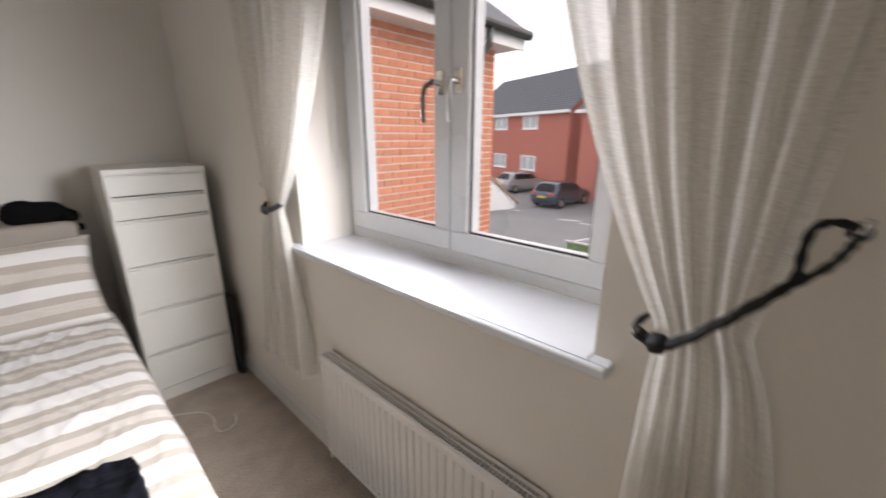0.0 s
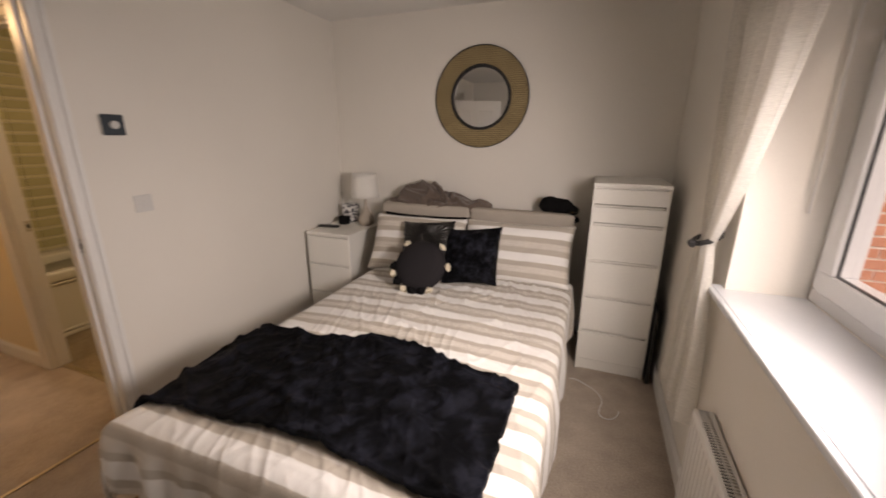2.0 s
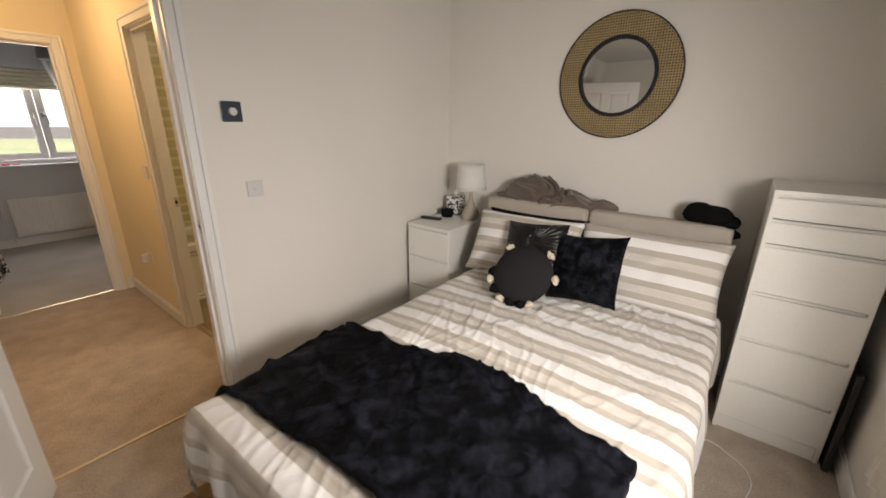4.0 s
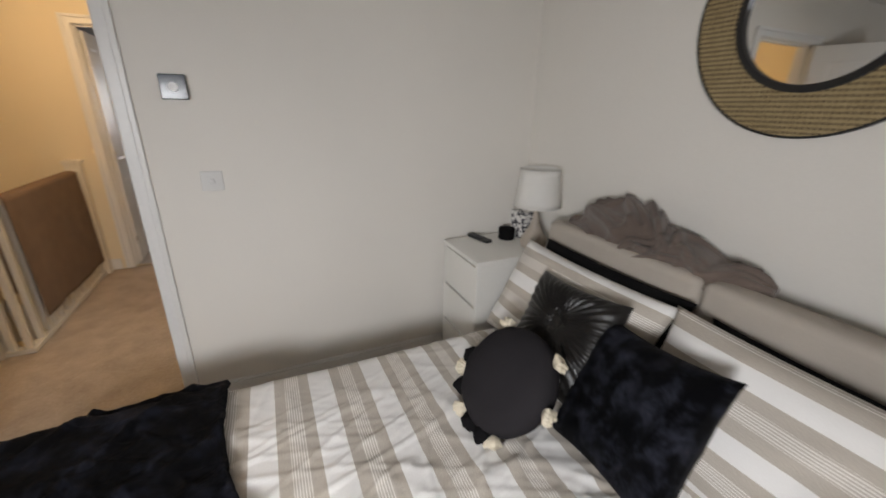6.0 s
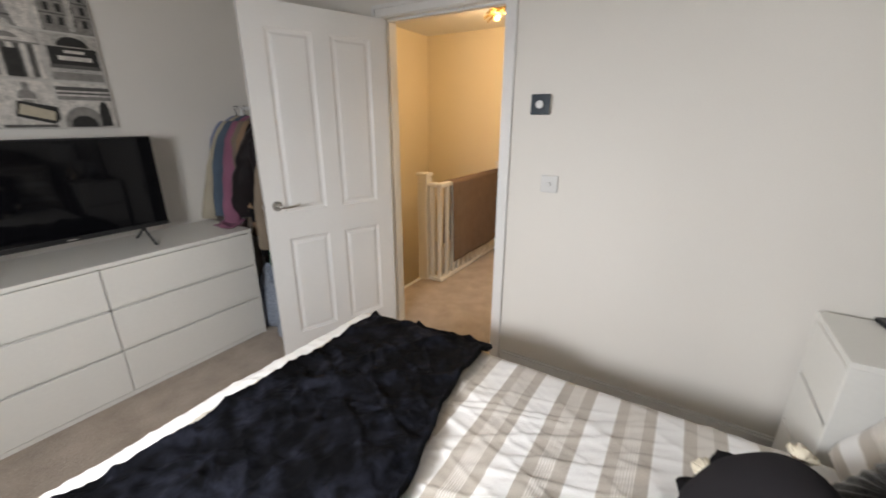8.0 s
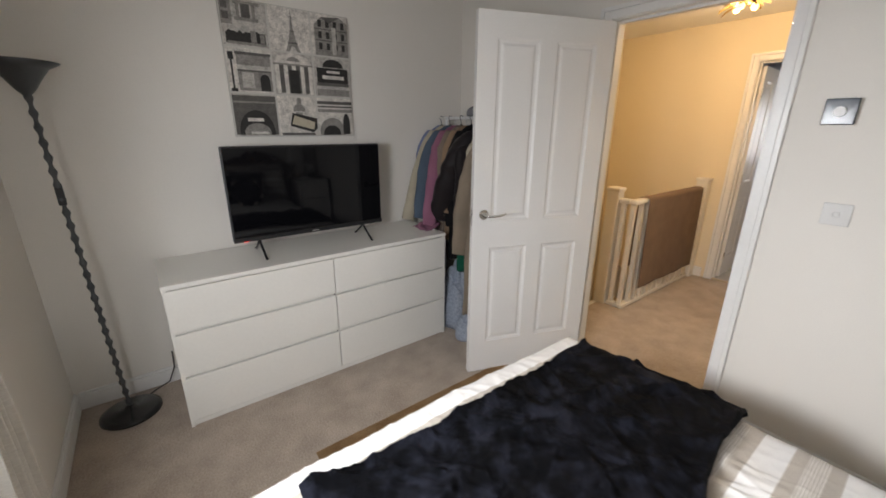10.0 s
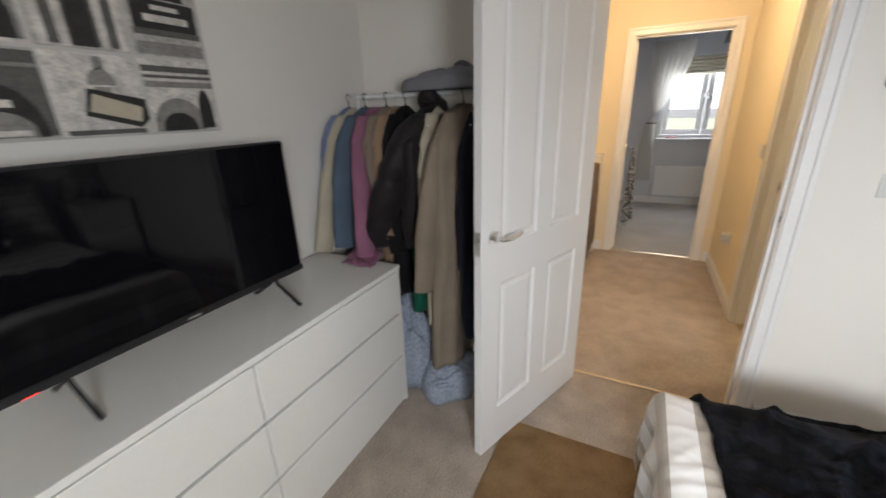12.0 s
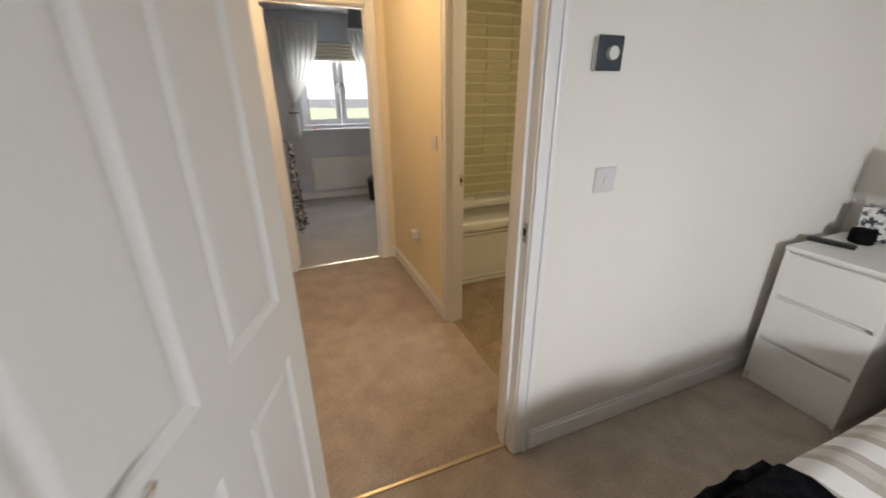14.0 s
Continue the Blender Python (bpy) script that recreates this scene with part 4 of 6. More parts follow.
PILLOWC = striped("striped pillow cotton", 0.165, [(0.0, WHITE), (0.33, BEIGE), (0.55, MIXED), (0.78, BEIGE)], lined=(0.55, 0.8))
PLAINB = surface("black cotton", (0.008, 0.0075, 0.008), 0.9, var=0.15, scale=6, fine=300, bump=0.4, spec=0.06)
WHITEC = surface("white cotton", (0.78, 0.76, 0.72), 0.9, var=0.05, scale=6, fine=300, bump=0.4)
pillow("pillow", 0.74, 0.42, 0.15, pose(1.70, 2.185, 0.735, -27, 0, 0), PILLOWC, "beige and white striped pillow leaning on the headboard", 1.0, uvs=0.02)
pillow("pillow", 0.72, 0.43, 0.16, pose(0.985, 2.165, 0.725, -29, 0, 2), PILLOWC, "beige and white striped pillow behind the dark cushions", 2.0, uvs=0.10)
pillow("pillow", 0.70, 0.40, 0.12, pose(0.99, 2.285, 0.725, -20, 0, 1), PLAINB, "plain black pillow wedged against the headboard", 3.0)
pillow("pillow", 0.66, 0.40, 0.10, pose(1.72, 2.31, 0.70, -12, 0, -1), PLAINB, "plain black pillow almost hidden behind a striped one", 3.5)

VELVET = fur("black crushed velvet", (0.0030, 0.0032, 0.0046), 80.0, 0.012, 10.0)
pillow("cushion", 0.395, 0.39, 0.14, pose(1.455, 1.985, 0.740, -32, -8, -6), VELVET, "square black crushed velvet cushion, its soft shine put into the colour", 4.0, "cushion", pinch=0.16)
SATIN = surface("pleated black satin", (0.007, 0.006, 0.0055), 0.36, var=0.3, scale=9, fine=140, bump=0.5, depth=0.004, spec=0.45)
sq = pillow("cushion", 0.38, 0.37, 0.13, pose(1.125, 2.03, 0.755, -30, -4, 3), SATIN, "shiny black cushion with pleats fanning from its middle", 5.0, "cushion", pinch=0.14, detail=90, dents=0.004)
for v in sq.data.vertices:
    a = math.atan2(v.co.z - 0.04, v.co.x)
    r = math.hypot(v.co.x, v.co.z - 0.04)
    v.co.y += (0.008 * math.sin(a * 40 + 2 * math.sin(a * 3)) * min(1, r / 0.05) * max(0, 1 - r / 0.26) + (0.012 * math.exp(-(r / 0.03) ** 2))) * (1 if v.co.y <= 0 else -1)

# round cushion with tassels and little feet
GREYC = surface("charcoal jersey", (0.022, 0.020, 0.022), 0.95, var=0.1, scale=7, fine=380, bump=0.4, spec=0.08)
CREAMT = surface("cream wool tassel", (0.70, 0.62, 0.48), 0.95, var=0.12, scale=30, fine=300, bump=0.7, depth=0.004)
mc = pose(1.190, 1.785, 0.702, -40, 0, 4) @ Matrix.Diagonal((0.79, 0.88, 0.79, 1))
rcush = thing("round_cushion", mc, "round charcoal cushion edged with cream tassels and dark tufts", "cushion")
bm = B()
bmesh.ops.create_uvsphere(bm, u_segments=48, v_segments=28, radius=1.0)
for v in bm.verts:
    x, y, z = v.co
    rad = math.hypot(x, z)
    v.co = Vector((x * 0.205 * (1 + 0.02 * wob(x * 3, z * 3, 4)), math.copysign(abs(y) ** 0.75, y) * 0.082 + 0.006 * wob(x * 2, z * 2, y), z * 0.205))
part("body", bm, GREYC, rcush, smooth=True, local=True)
for k, a in enumerate((2, 188, 48, 222, 130, 264, 203, 285, 246, 300)):
    c, s = math.cos(radians(a)), math.sin(radians(a))
    bm = B()
    rnd = random.Random(k)
    if k in (0, 2, 4, 6, 8, 9):
        for i in range(46):
            sp = rnd.uniform(-0.7, 0.7)
            d = Vector((c * math.cos(sp) - s * math.sin(sp), rnd.uniform(-0.5, 0.35), s * math.cos(sp) + c * math.sin(sp)))
            p0 = Vector((c * 0.198, -0.01, s * 0.198))
            tube(bm, [p0, p0 + d * 0.022, p0 + d * rnd.uniform(0.040, 0.050) + Vector((0, 0, -0.004))], lambda u: 0.0050 + 0.002 * u, 6)
        part("tassel", bm, CREAMT, rcush, "cream wool tassel", smooth=True, local=True)
    else:
        bmesh.ops.create_icosphere(bm, subdivisions=3, radius=0.036, matrix=Matrix.Translation((c * 0.215, -0.005, s * 0.215)))
        for v in bm.verts:
            v.co += 0.010 * Vector((wob(*(v.co * 40)), wob(v.co.y * 40, v.co.z * 40, 3), wob(v.co.z * 40, v.co.x * 40, 7)))
        part("tuft", bm, PLAINB, rcush, "black fluffy tuft", smooth=True, local=True)

# brown fleece heaped over the headboard
FLEECE = surface("taupe fleece", (0.105, 0.076, 0.060), 1.0, scale=8, fine=260, bump=0.6, depth=0.004, col2=(0.165, 0.124, 0.102), sheen=0.25)


def heap(u, v):
    """A soft ridge along the headboard, thrown into deep slanting folds."""
    x = 0.580 + 0.86 * u
    hump = 0.135 * math.exp(-((u - 0.30) / 0.24) ** 4) + 0.065 * math.exp(-((u - 0.66) / 0.17) ** 2) + 0.030 * math.exp(-((u - 0.93) / 0.07) ** 2)
    env = max(0.0, math.sin(math.pi * u)) ** 0.35
    th = math.pi * v
    a, b = u * 4.2 + 0.6 * wob(u * 3, v * 3, 4.0), v * 2.0 + 0.5 * wob(u * 3, v * 2, 7.0)
    deep = (1 - min(1, 3.0 * abs(wob(a * 1.3 + b * 1.1, b * 0.9 - a * 0.5, 6.0)))) ** 1.5
    deep += 0.6 * (1 - min(1, 3.2 * abs(wob(a * 2.4 - b * 1.6, b * 1.3 + a, 2.0)))) ** 1.5
    out = 1 + 0.28 * wob(u * 4, v * 2.5, 1.0)
    push = (0.034 * deep - 0.020) * env * math.sin(th) ** 0.4
    y = 2.530 - (0.105 * env * out + push) * math.cos(th) - 0.5 * push * math.sin(th)
    z = 0.963 + ((hump * env + 0.012) * out + push) * math.sin(th) ** 0.75 - 0.05 * max(0, math.cos(th)) * env
    return (x + 0.015 * wob(v * 3, u * 6, 3) + 0.02 * deep * wob(u * 5, v * 5, 9) * env, min(y, 2.662), z)


bm = B()
sheet(bm, 260, 110, heap)
thick(solo("fleece_blanket", bm, FLEECE, "taupe fleece blanket heaped along the top of the headboard", "blanket", smooth=True), 0.008)

# black soft toy slumped over the headboard corner
bm = B()
for c, r in (((1.87, 2.50, 1.02), 0.068), ((1.95, 2.50, 1.005), 0.075), ((2.005, 2.49, 0.985), 0.055), ((2.04, 2.47, 0.93), 0.030), ((2.03, 2.43, 0.985), 0.026)):
    bmesh.ops.create_icosphere(bm, subdivisions=4, radius=r, matrix=Matrix.Translation(c) @ Matrix.Diagonal((1.15, 0.8, 0.85, 1)))
for v in bm.verts:
    v.co += 0.012 * Vector((wob(*(v.co * 14)), wob(v.co.y * 14, v.co.z * 14, 3), wob(v.co.z * 14, v.co.x * 14, 7))) + 0.004 * Vector((wob(*(v.co * 60)), 0, wob(v.co.z * 60, v.co.x * 60, 7)))
solo("soft_toy", bm, PLAINB, "fluffy black soft toy slumped on the headboard corner", "soft toy", smooth=True)

# ---- on the bedside chest ----
lamp = thing("table_lamp", pose(0.375, 2.47, 0.757), "table lamp with a grey teardrop base and white drum shade", "lamp")
STONE = surface("greige ceramic glaze", (0.42, 0.36, 0.30), 0.4, var=0.08, scale=12, fine=90, bump=0.1)
bm = B()
lathe(bm, [(0, 0), (0.045, 0.0), (0.062, 0.012), (0.070, 0.035), (0.066, 0.06), (0.050, 0.09), (0.030, 0.125), (0.018, 0.16), (0.013, 0.20), (0.012, 0.235), (0, 0.235)], (0.375, 2.47, 0.757), 40)
part("base", bm, STONE, lamp, smooth=True)
bm = B()
rod(bm, (0.375, 2.47, 0.99), (0.375, 2.47, 1.06), 0.012, seg=14)
part("socket", bm, WHITEP, lamp)
SHADE = surface("white linen shade", (0.72, 0.70, 0.66), 0.9, var=0.04, scale=10, fine=420, bump=0.4)
bm = B()
sheet(bm, 48, 6, lambda u, v: (0.375 + (0.118 - 0.018 * v) * math.cos(2 * math.pi * u), 2.47 + (0.118 - 0.018 * v) * math.sin(2 * math.pi * u), 0.995 + 0.19 * v), closed=True)
thick(part("shade", bm, SHADE, lamp, "white tapered drum shade", smooth=True), 0.003)
for r, z in ((0.1185, 0.995), (0.1005, 1.185)):
    bm = B()
    tube(bm, [(0.375 + r * math.cos(a), 2.47 + r * math.sin(a), z) for a in (2 * math.pi * k / 40 for k in range(41))], 0.0022, 6)
    part("shade_rim", bm, SHADE, lamp)
bm = B()
lathe(bm, [(0, 0), (0.043, 0), (0.047, 0.006), (0.047, 0.058), (0.043, 0.064), (0, 0.064)], (0.175, 2.43, 0.757), 36)
solo("round_speaker", bm, PLAINB, "small round black speaker on the bedside chest", "speaker", smooth=True)
PAT = surface("patterned card", (0.75, 0.73, 0.70), 0.7, scale=45, fine=60, bump=0, col2=(0.05, 0.05, 0.06))
PAT.node_tree.nodes["Map Range"].inputs[1].default_value, PAT.node_tree.nodes["Map Range"].inputs[2].default_value = 1.0, 1.06
bx = thing("tissue_box", pose(0.165, 2.555, 0.757, 0, 0, 8), "cube tissue box with a black and white pattern", "tissue box")
bm = B()
box(bm, -0.056, 0.056, -0.056, 0.056, 0, 0.155, 0.004, 2)
part("carton", bm, PAT, bx, local=True)
bm = B()
sheet(bm, 20, 8, lambda u, v: (0.03 * (u - 0.5) + 0.012 * math.sin(u * 9) * v, 0.02 * math.sin(u * 6) * (0.3 + v), 0.150 + 0.03 * v * math.sin(math.pi * u)))
thick(part("tissue", bm, WHITEC, bx, "white paper tissue", smooth=True, local=True), 0.001)


def remote(m, label):
    t = thing("remote_control", m, label, "remote control")
    bm = B()
    box(bm, -0.085, 0.085, -0.022, 0.022, 0, 0.018, 0.006, 3)
    part("body", bm, BLACKP, t, local=True, smooth=False)
    for i in range(7):
        for j in range(3):
            bm = B()
            rod(bm, (-0.06 + i * 0.018, -0.012 + j * 0.012, 0.017), (-0.06 + i * 0.018, -0.012 + j * 0.012, 0.0195), 0.0038, seg=8)
            part("button", bm, DARKMET, t, local=True)


remote(pose(0.135, 2.275, 0.757, 0, 0, 12), "slim black remote control on the bedside chest")

# ---- mirror ----
mir = thing("wall_mirror", pose(1.295, N_, 1.40), "round wall mirror in a wide woven cane frame with black edging", "mirror")
CANE = surface("woven natural cane", (0.26, 0.185, 0.085), 0.7, scale=8, fine=150, bump=0.3, depth=0.002, col2=(0.42, 0.32, 0.17))
nn, ll = CANE.node_tree.nodes, CANE.node_tree.links
_tc, _mp, _ck = nn.new("ShaderNodeTexCoord"), nn.new("ShaderNodeMapping"), nn.new("ShaderNodeTexVoronoi")
_ck.inputs["Scale"].default_value, _ck.inputs["Randomness"].default_value = 68, 0.0
ll.new(_tc.outputs["Object"], _mp.inputs[0]), ll.new(_mp.outputs[0], _ck.inputs["Vector"])
_mp.inputs["Scale"].default_value = (1, 0, 1)
_lt, _mx = nn.new("ShaderNodeMath"), nn.new("ShaderNodeMixRGB")
_lt.operation, _lt.inputs[1].default_value = "LESS_THAN", 0.30
ll.new(_ck.outputs["Distance"], _lt.inputs[0]), ll.new(_lt.outputs[0], _mx.inputs[0])
_pb = nn["Principled BSDF"]
ll.new(_pb.inputs["Base Color"].links[0].from_socket, _mx.inputs[1])
_mx.inputs[2].default_value = (0.085, 0.055, 0.025, 1)
ll.new(_mx.outputs[0], _pb.inputs["Base Color"])
MC = Vector((1.295, N_, 1.757))


def disc_ring(bm, r0, r1, y0, y1, seg=72):
    """A flat ring on the wall between two radii; y0 behind, y1 in front."""
    rings = [[bm.verts.new((MC.x + r * math.cos(a), y, MC.z + r * math.sin(a))) for a in (2 * math.pi * k / seg for k in range(seg))] for r, y in ((r0, y0), (r1, y0), (r1, y1), (r0, y1))]
    for i in range(4):
        for k in range(seg):
            bm.faces.new((rings[i][k], rings[i][(k + 1) % seg], rings[(i + 1) % 4][(k + 1) % seg], rings[(i + 1) % 4][k]))


bm = B()
disc_ring(bm, 0.228, 0.353, N_ - 0.001, N_ - 0.016)
part("cane_frame", bm, CANE, mir)
for r0, r1, y in ((0.208, 0.230, 0.024), (0.352, 0.359, 0.019)):
    bm = B()
    disc_ring(bm, r0, r1, N_ - 0.001, N_ - y)
    part("edging", bm, BLACKP, mir, "thin black metal edging")
bm = B()
rod(bm, (MC.x, N_ - 0.001, MC.z), (MC.x, N_ - 0.012, MC.z), 0.212, seg=72)
part("glass", bm, MIRROR, mir, "clear mirror glass")


# ---- wall fittings ----
def plate(name, m, w, label, category, dark=False):
    """A wall plate, back at x = 0, towards +x."""
    t = thing(name, m, label, category)
    bm = B()
    box(bm, 0, 0.009, -w / 2, w / 2, -0.043, 0.043, 0.003, 2)
    part("plate", bm, WHITEP, t, local=True)
    return t


t = plate("light_switch", pose(0.0, 0.977, 1.142), 0.086, "white single light switch beside the door", "light switch")
bm = B()
box(bm, 0.008, 0.013, -0.010, 0.010, -0.010, 0.010, 0.002, 1)
part("rocker", bm, WHITEP, t, local=True)
th = thing("thermostat", pose(0.0, 0.905, 1.523), "square grey glass room thermostat with a white dial", "thermostat")
bm = B()
box(bm, 0, 0.022, -0.045, 0.045, -0.045, 0.045, 0.006, 2)
part("case", bm, WHITEP, th, local=True)
bm = B()
box(bm, 0.022, 0.028, -0.047, 0.047, -0.047, 0.047, 0.004, 2)
THGL = surface("smoked blue-grey glass", (0.055, 0.068, 0.080), 0.12, 0.0, var=0.05, scale=5, fine=60, bump=0, spec=0.2)
part("glass_front", bm, THGL, th, "glossy dark glass front", local=True)
bm = B()
rod(bm, (0.028, 0, 0), (0.042, 0, 0), 0.018, seg=30)
part("dial", bm, WHITEP, th, "round white dial", local=True)
t = plate("light_switch", pose(-1.235, 0.84, 1.14, 0, 0, -90), 0.086, "white light switch on the landing wall", "light switch")
bm = B()
box(bm, 0.008, 0.013, -0.010, 0.010, -0.010, 0.010, 0.002, 1)
part("rocker", bm, WHITEP, t, local=True)
t = plate("wall_socket", pose(-1.60, 0.84, 0.44, 0, 0, -90), 0.086, "white wall socket with a plug-in air freshener", "socket")
bm = B()
box(bm, 0.009, 0.06, -0.025, 0.025, -0.03, 0.035, 0.010, 3)
part("plug", bm, WHITEP, t, "white plug-in freshener", local=True)

# brown mat at the foot of the bed
bm = B()
box(bm, 0.485, 1.72, -0.275, 0.52, 0.001, 0.012, 0.004, 2)
solo("floor_mat", bm, MAT, "coarse brown mat half under the foot of the bed", "mat")

# thin white cable lying beside the tall chest
bm = B()
run = [(2.13, 1.98), (2.17, 1.99), (2.22, 1.95), (2.30, 1.90), (2.33, 1.80), (2.29, 1.70), (2.33, 1.655), (2.39, 1.68), (2.41, 1.76)]
pts = [Vector((x, y, 0.006)) for x, y in run]
for _ in range(3):
    mids = [(a + b) / 2 for a, b in zip(pts, pts[1:])]
    pts = [pts[0]] + [p for pair in zip(mids, pts[1:]) for p in pair]
    pts = [pts[0]] + [(a + 2 * b + c) / 4 for a, b, c in zip(pts, pts[1:], pts[2:])] + [pts[-1]]
tube(bm, pts, 0.003, 6)
solo("charging_cable", bm, WHITEP, "thin white cable lying loose on the carpet", "cable", smooth=True)

# ---- television and picture ----
tv = thing("television", pose(1.366, -1.06, 0.768), "flat black television on two splayed feet", "television")
TX0, TX1, TY, TZ0, TZ1 = 0.917, 1.808, -1.032, 0.857, 1.359
bm = B()
box(bm, TX0, TX1, TY - 0.035, TY - 0.004, TZ0, TZ1, 0.006, 2)
box(bm, TX0 + 0.15, TX1 - 0.15, TY - 0.075, TY - 0.034, TZ0 + 0.03, TZ0 + 0.30, 0.012, 2)
part("case", bm, BLACKP, tv)
bm = B()
box(bm, TX0 + 0.008, TX1 - 0.008, TY - 0.005, TY - 0.0005, TZ0 + 0.022, TZ1 - 0.008)
part("screen", bm, SCREEN, tv, "glossy dark glass screen")
bm = B()
box(bm, TX0, TX1, TY - 0.006, TY + 0.003, TZ0 - 0.002, TZ0 + 0.021, 0.002, 1)
part("lower_bezel", bm, BLACKP, tv)
bm = B()
box(bm, 1.346, 1.386, TY + 0.003, TY + 0.0045, TZ0 + 0.006, TZ0 + 0.012)
part("badge", bm, STEEL, tv, "small plain metal badge")
bm = B()
box(bm, TX1 - 0.072, TX1 - 0.045, TY + 0.002, TY + 0.0042, TZ0 - 0.001, TZ0 + 0.001)
part("standby_light", bm, glow("red standby light", (1.0, 0.03, 0.02), 2.0), tv, "small red standby light")
for x in (TX0 + 0.13, TX1 - 0.13):
    for s in (-1, 1):
        bm = B()
        tube(bm, [(x, TY - 0.02, TZ0 + 0.012), (x, TY - 0.02 + s * 0.02, TZ0 - 0.02), (x, TY - 0.02 + s * 0.115, 0.7745), (x, TY - 0.02 + s * 0.125, 0.7745)], 0.0065, 8)
        part("leg", bm, BLACKP, tv, smooth=True)

CANVAS = surface("grey-white canvas", (0.56, 0.54, 0.50), 0.85, var=0.03, scale=5, fine=400, bump=0.4)
TONES = [surface("print tone " + n, (v, v * 0.94, v * 0.86), 0.8, var=0.38, scale=30, fine=160, bump=0.3) for n, v in (("black", 0.03), ("dark", 0.11), ("middle", 0.25), ("pale", 0.46), ("light", 0.62))]
CREAMP = surface("print tone sepia", (0.50, 0.44, 0.33), 0.8, var=0.1, scale=26, fine=240, bump=0.3)
PX0, PX1, PZ0, PZ1 = 0.957, 1.672, 1.400, 2.103
pic = thing("canvas_print", pose((PX0 + PX1) / 2, S_, PZ0), "square black and white canvas print of nine city views", "picture")
bm = B()
box(bm, PX0, PX1, S_ + 0.001, S_ + 0.028, PZ0, PZ1, 0.003, 2)
part("canvas", bm, CANVAS, pic)
LAYER = [0]


def ink(tone, polys, name="print"):
    """Flat shapes of one tone; polygons in the picture's own 0..3 grid, x to the viewer's right, y up."""
    LAYER[0] += 1
    y = S_ + 0.0282 + 0.00012 * LAYER[0]
    for poly in polys:
        bm = B()
        bm.faces.new([bm.verts.new((PX1 - (PX1 - PX0) * a / 3, y, PZ0 + (PZ1 - PZ0) * b / 3)) for a, b in poly])
        part(name, bm, tone, pic)


def q(a0, a1, b0, b1):
    return [(a0, b0), (a1, b0), (a1, b1), (a0, b1)]


def arc(cx, cy, rx, ry, n=12, base=None):
    pts = [(cx + rx * math.cos(math.pi * k / n), cy + ry * math.sin(math.pi * k / n)) for k in range(n + 1)]
    return pts + ([(cx - rx, base), (cx + rx, base)] if base is not None else [])


k_, d_, m_, p_, l_ = TONES
# nine fields
ink(p_, [q(0.02, 0.98, 2.02, 2.98), q(0.02, 0.98, 0.02, 0.98)]), ink(l_, [q(1.02, 1.98, 2.02, 2.98), q(2.02, 2.98, 2.02, 2.98), q(0.02, 0.98, 1.02, 1.98), q(1.02, 1.98, 0.02, 0.98), q(2.02, 2.98, 0.02, 0.98)]), ink(p_, [q(1.02, 1.98, 1.02, 1.98), q(2.02, 2.98, 1.02, 1.98)])
# balcony and planting
ink(m_, [q(0.02, 0.25, 2.45, 2.98), q(0.30, 0.80, 2.55, 2.62), q(0.35, 0.42, 2.62, 2.92), q(0.68, 0.75, 2.62, 2.92), q(0.3, 0.85, 2.88, 2.95)])
ink(d_, [q(0.45, 0.64, 2.62, 2.9), q(0.05, 0.18, 2.55, 2.7), q(0.05, 0.18, 2.76, 2.9)])
ink(k_, [[(0.08, 2.06)] + [(0.08 + 0.84 * i / 14, 2.26 + 0.16 * abs(wob(i * 0.9, 3.3)) + 0.05 * (i % 2)) for i in range(15)] + [(0.92, 2.06)]])
ink(m_, [q(0.10, 0.92, 2.05, 2.11), q(0.6, 0.72, 2.12, 2.36), q(0.8, 0.9, 2.12, 2.3)])
# tower
ink(m_, [[(1.36, 2.02), (1.44, 2.22), (1.50, 2.50), (1.525, 2.80), (1.54, 2.96), (1.555, 2.80), (1.58, 2.50), (1.64, 2.22), (1.72, 2.02), (1.63, 2.02), (1.57, 2.14), (1.51, 2.14), (1.45, 2.02)]])
ink(d_, [q(1.42, 1.66, 2.20, 2.235), q(1.48, 1.60, 2.47, 2.495), q(1.515, 1.565, 2.78, 2.80)])
# corner house
ink(m_, [[(2.10, 2.02), (2.10, 2.72), (2.28, 2.90), (2.78, 2.95), (2.98, 2.82), (2.98, 2.02)]])
ink(k_, [q(2.2 + 0.2 * i, 2.29 + 0.2 * i, 2.16 + 0.26 * j, 2.32 + 0.26 * j) for i in range(4) for j in range(3)])
ink(d_, [q(2.10, 2.98, 2.36, 2.385), q(2.10, 2.98, 2.62, 2.645), [(2.28, 2.90), (2.5, 2.78), (2.78, 2.95)]])
ink(p_, [q(2.55, 2.66, 2.06, 2.7)])
# triumphal arch and lamp
ink(m_, [q(0.22, 0.96, 1.06, 1.86)]), ink(p_, [q(0.22, 0.96, 1.52, 1.62), q(0.3, 0.56, 1.12, 1.46)]), ink(d_, [q(0.20, 0.98, 1.84, 1.9), q(0.22, 0.96, 1.48, 1.52)])
ink(k_, [arc(0.80, 1.32, 0.11, 0.12, 10, 1.06), q(0.09, 0.13, 1.05, 1.72), q(0.05, 0.17, 1.72, 1.88), q(0.04, 0.18, 1.03, 1.10)])
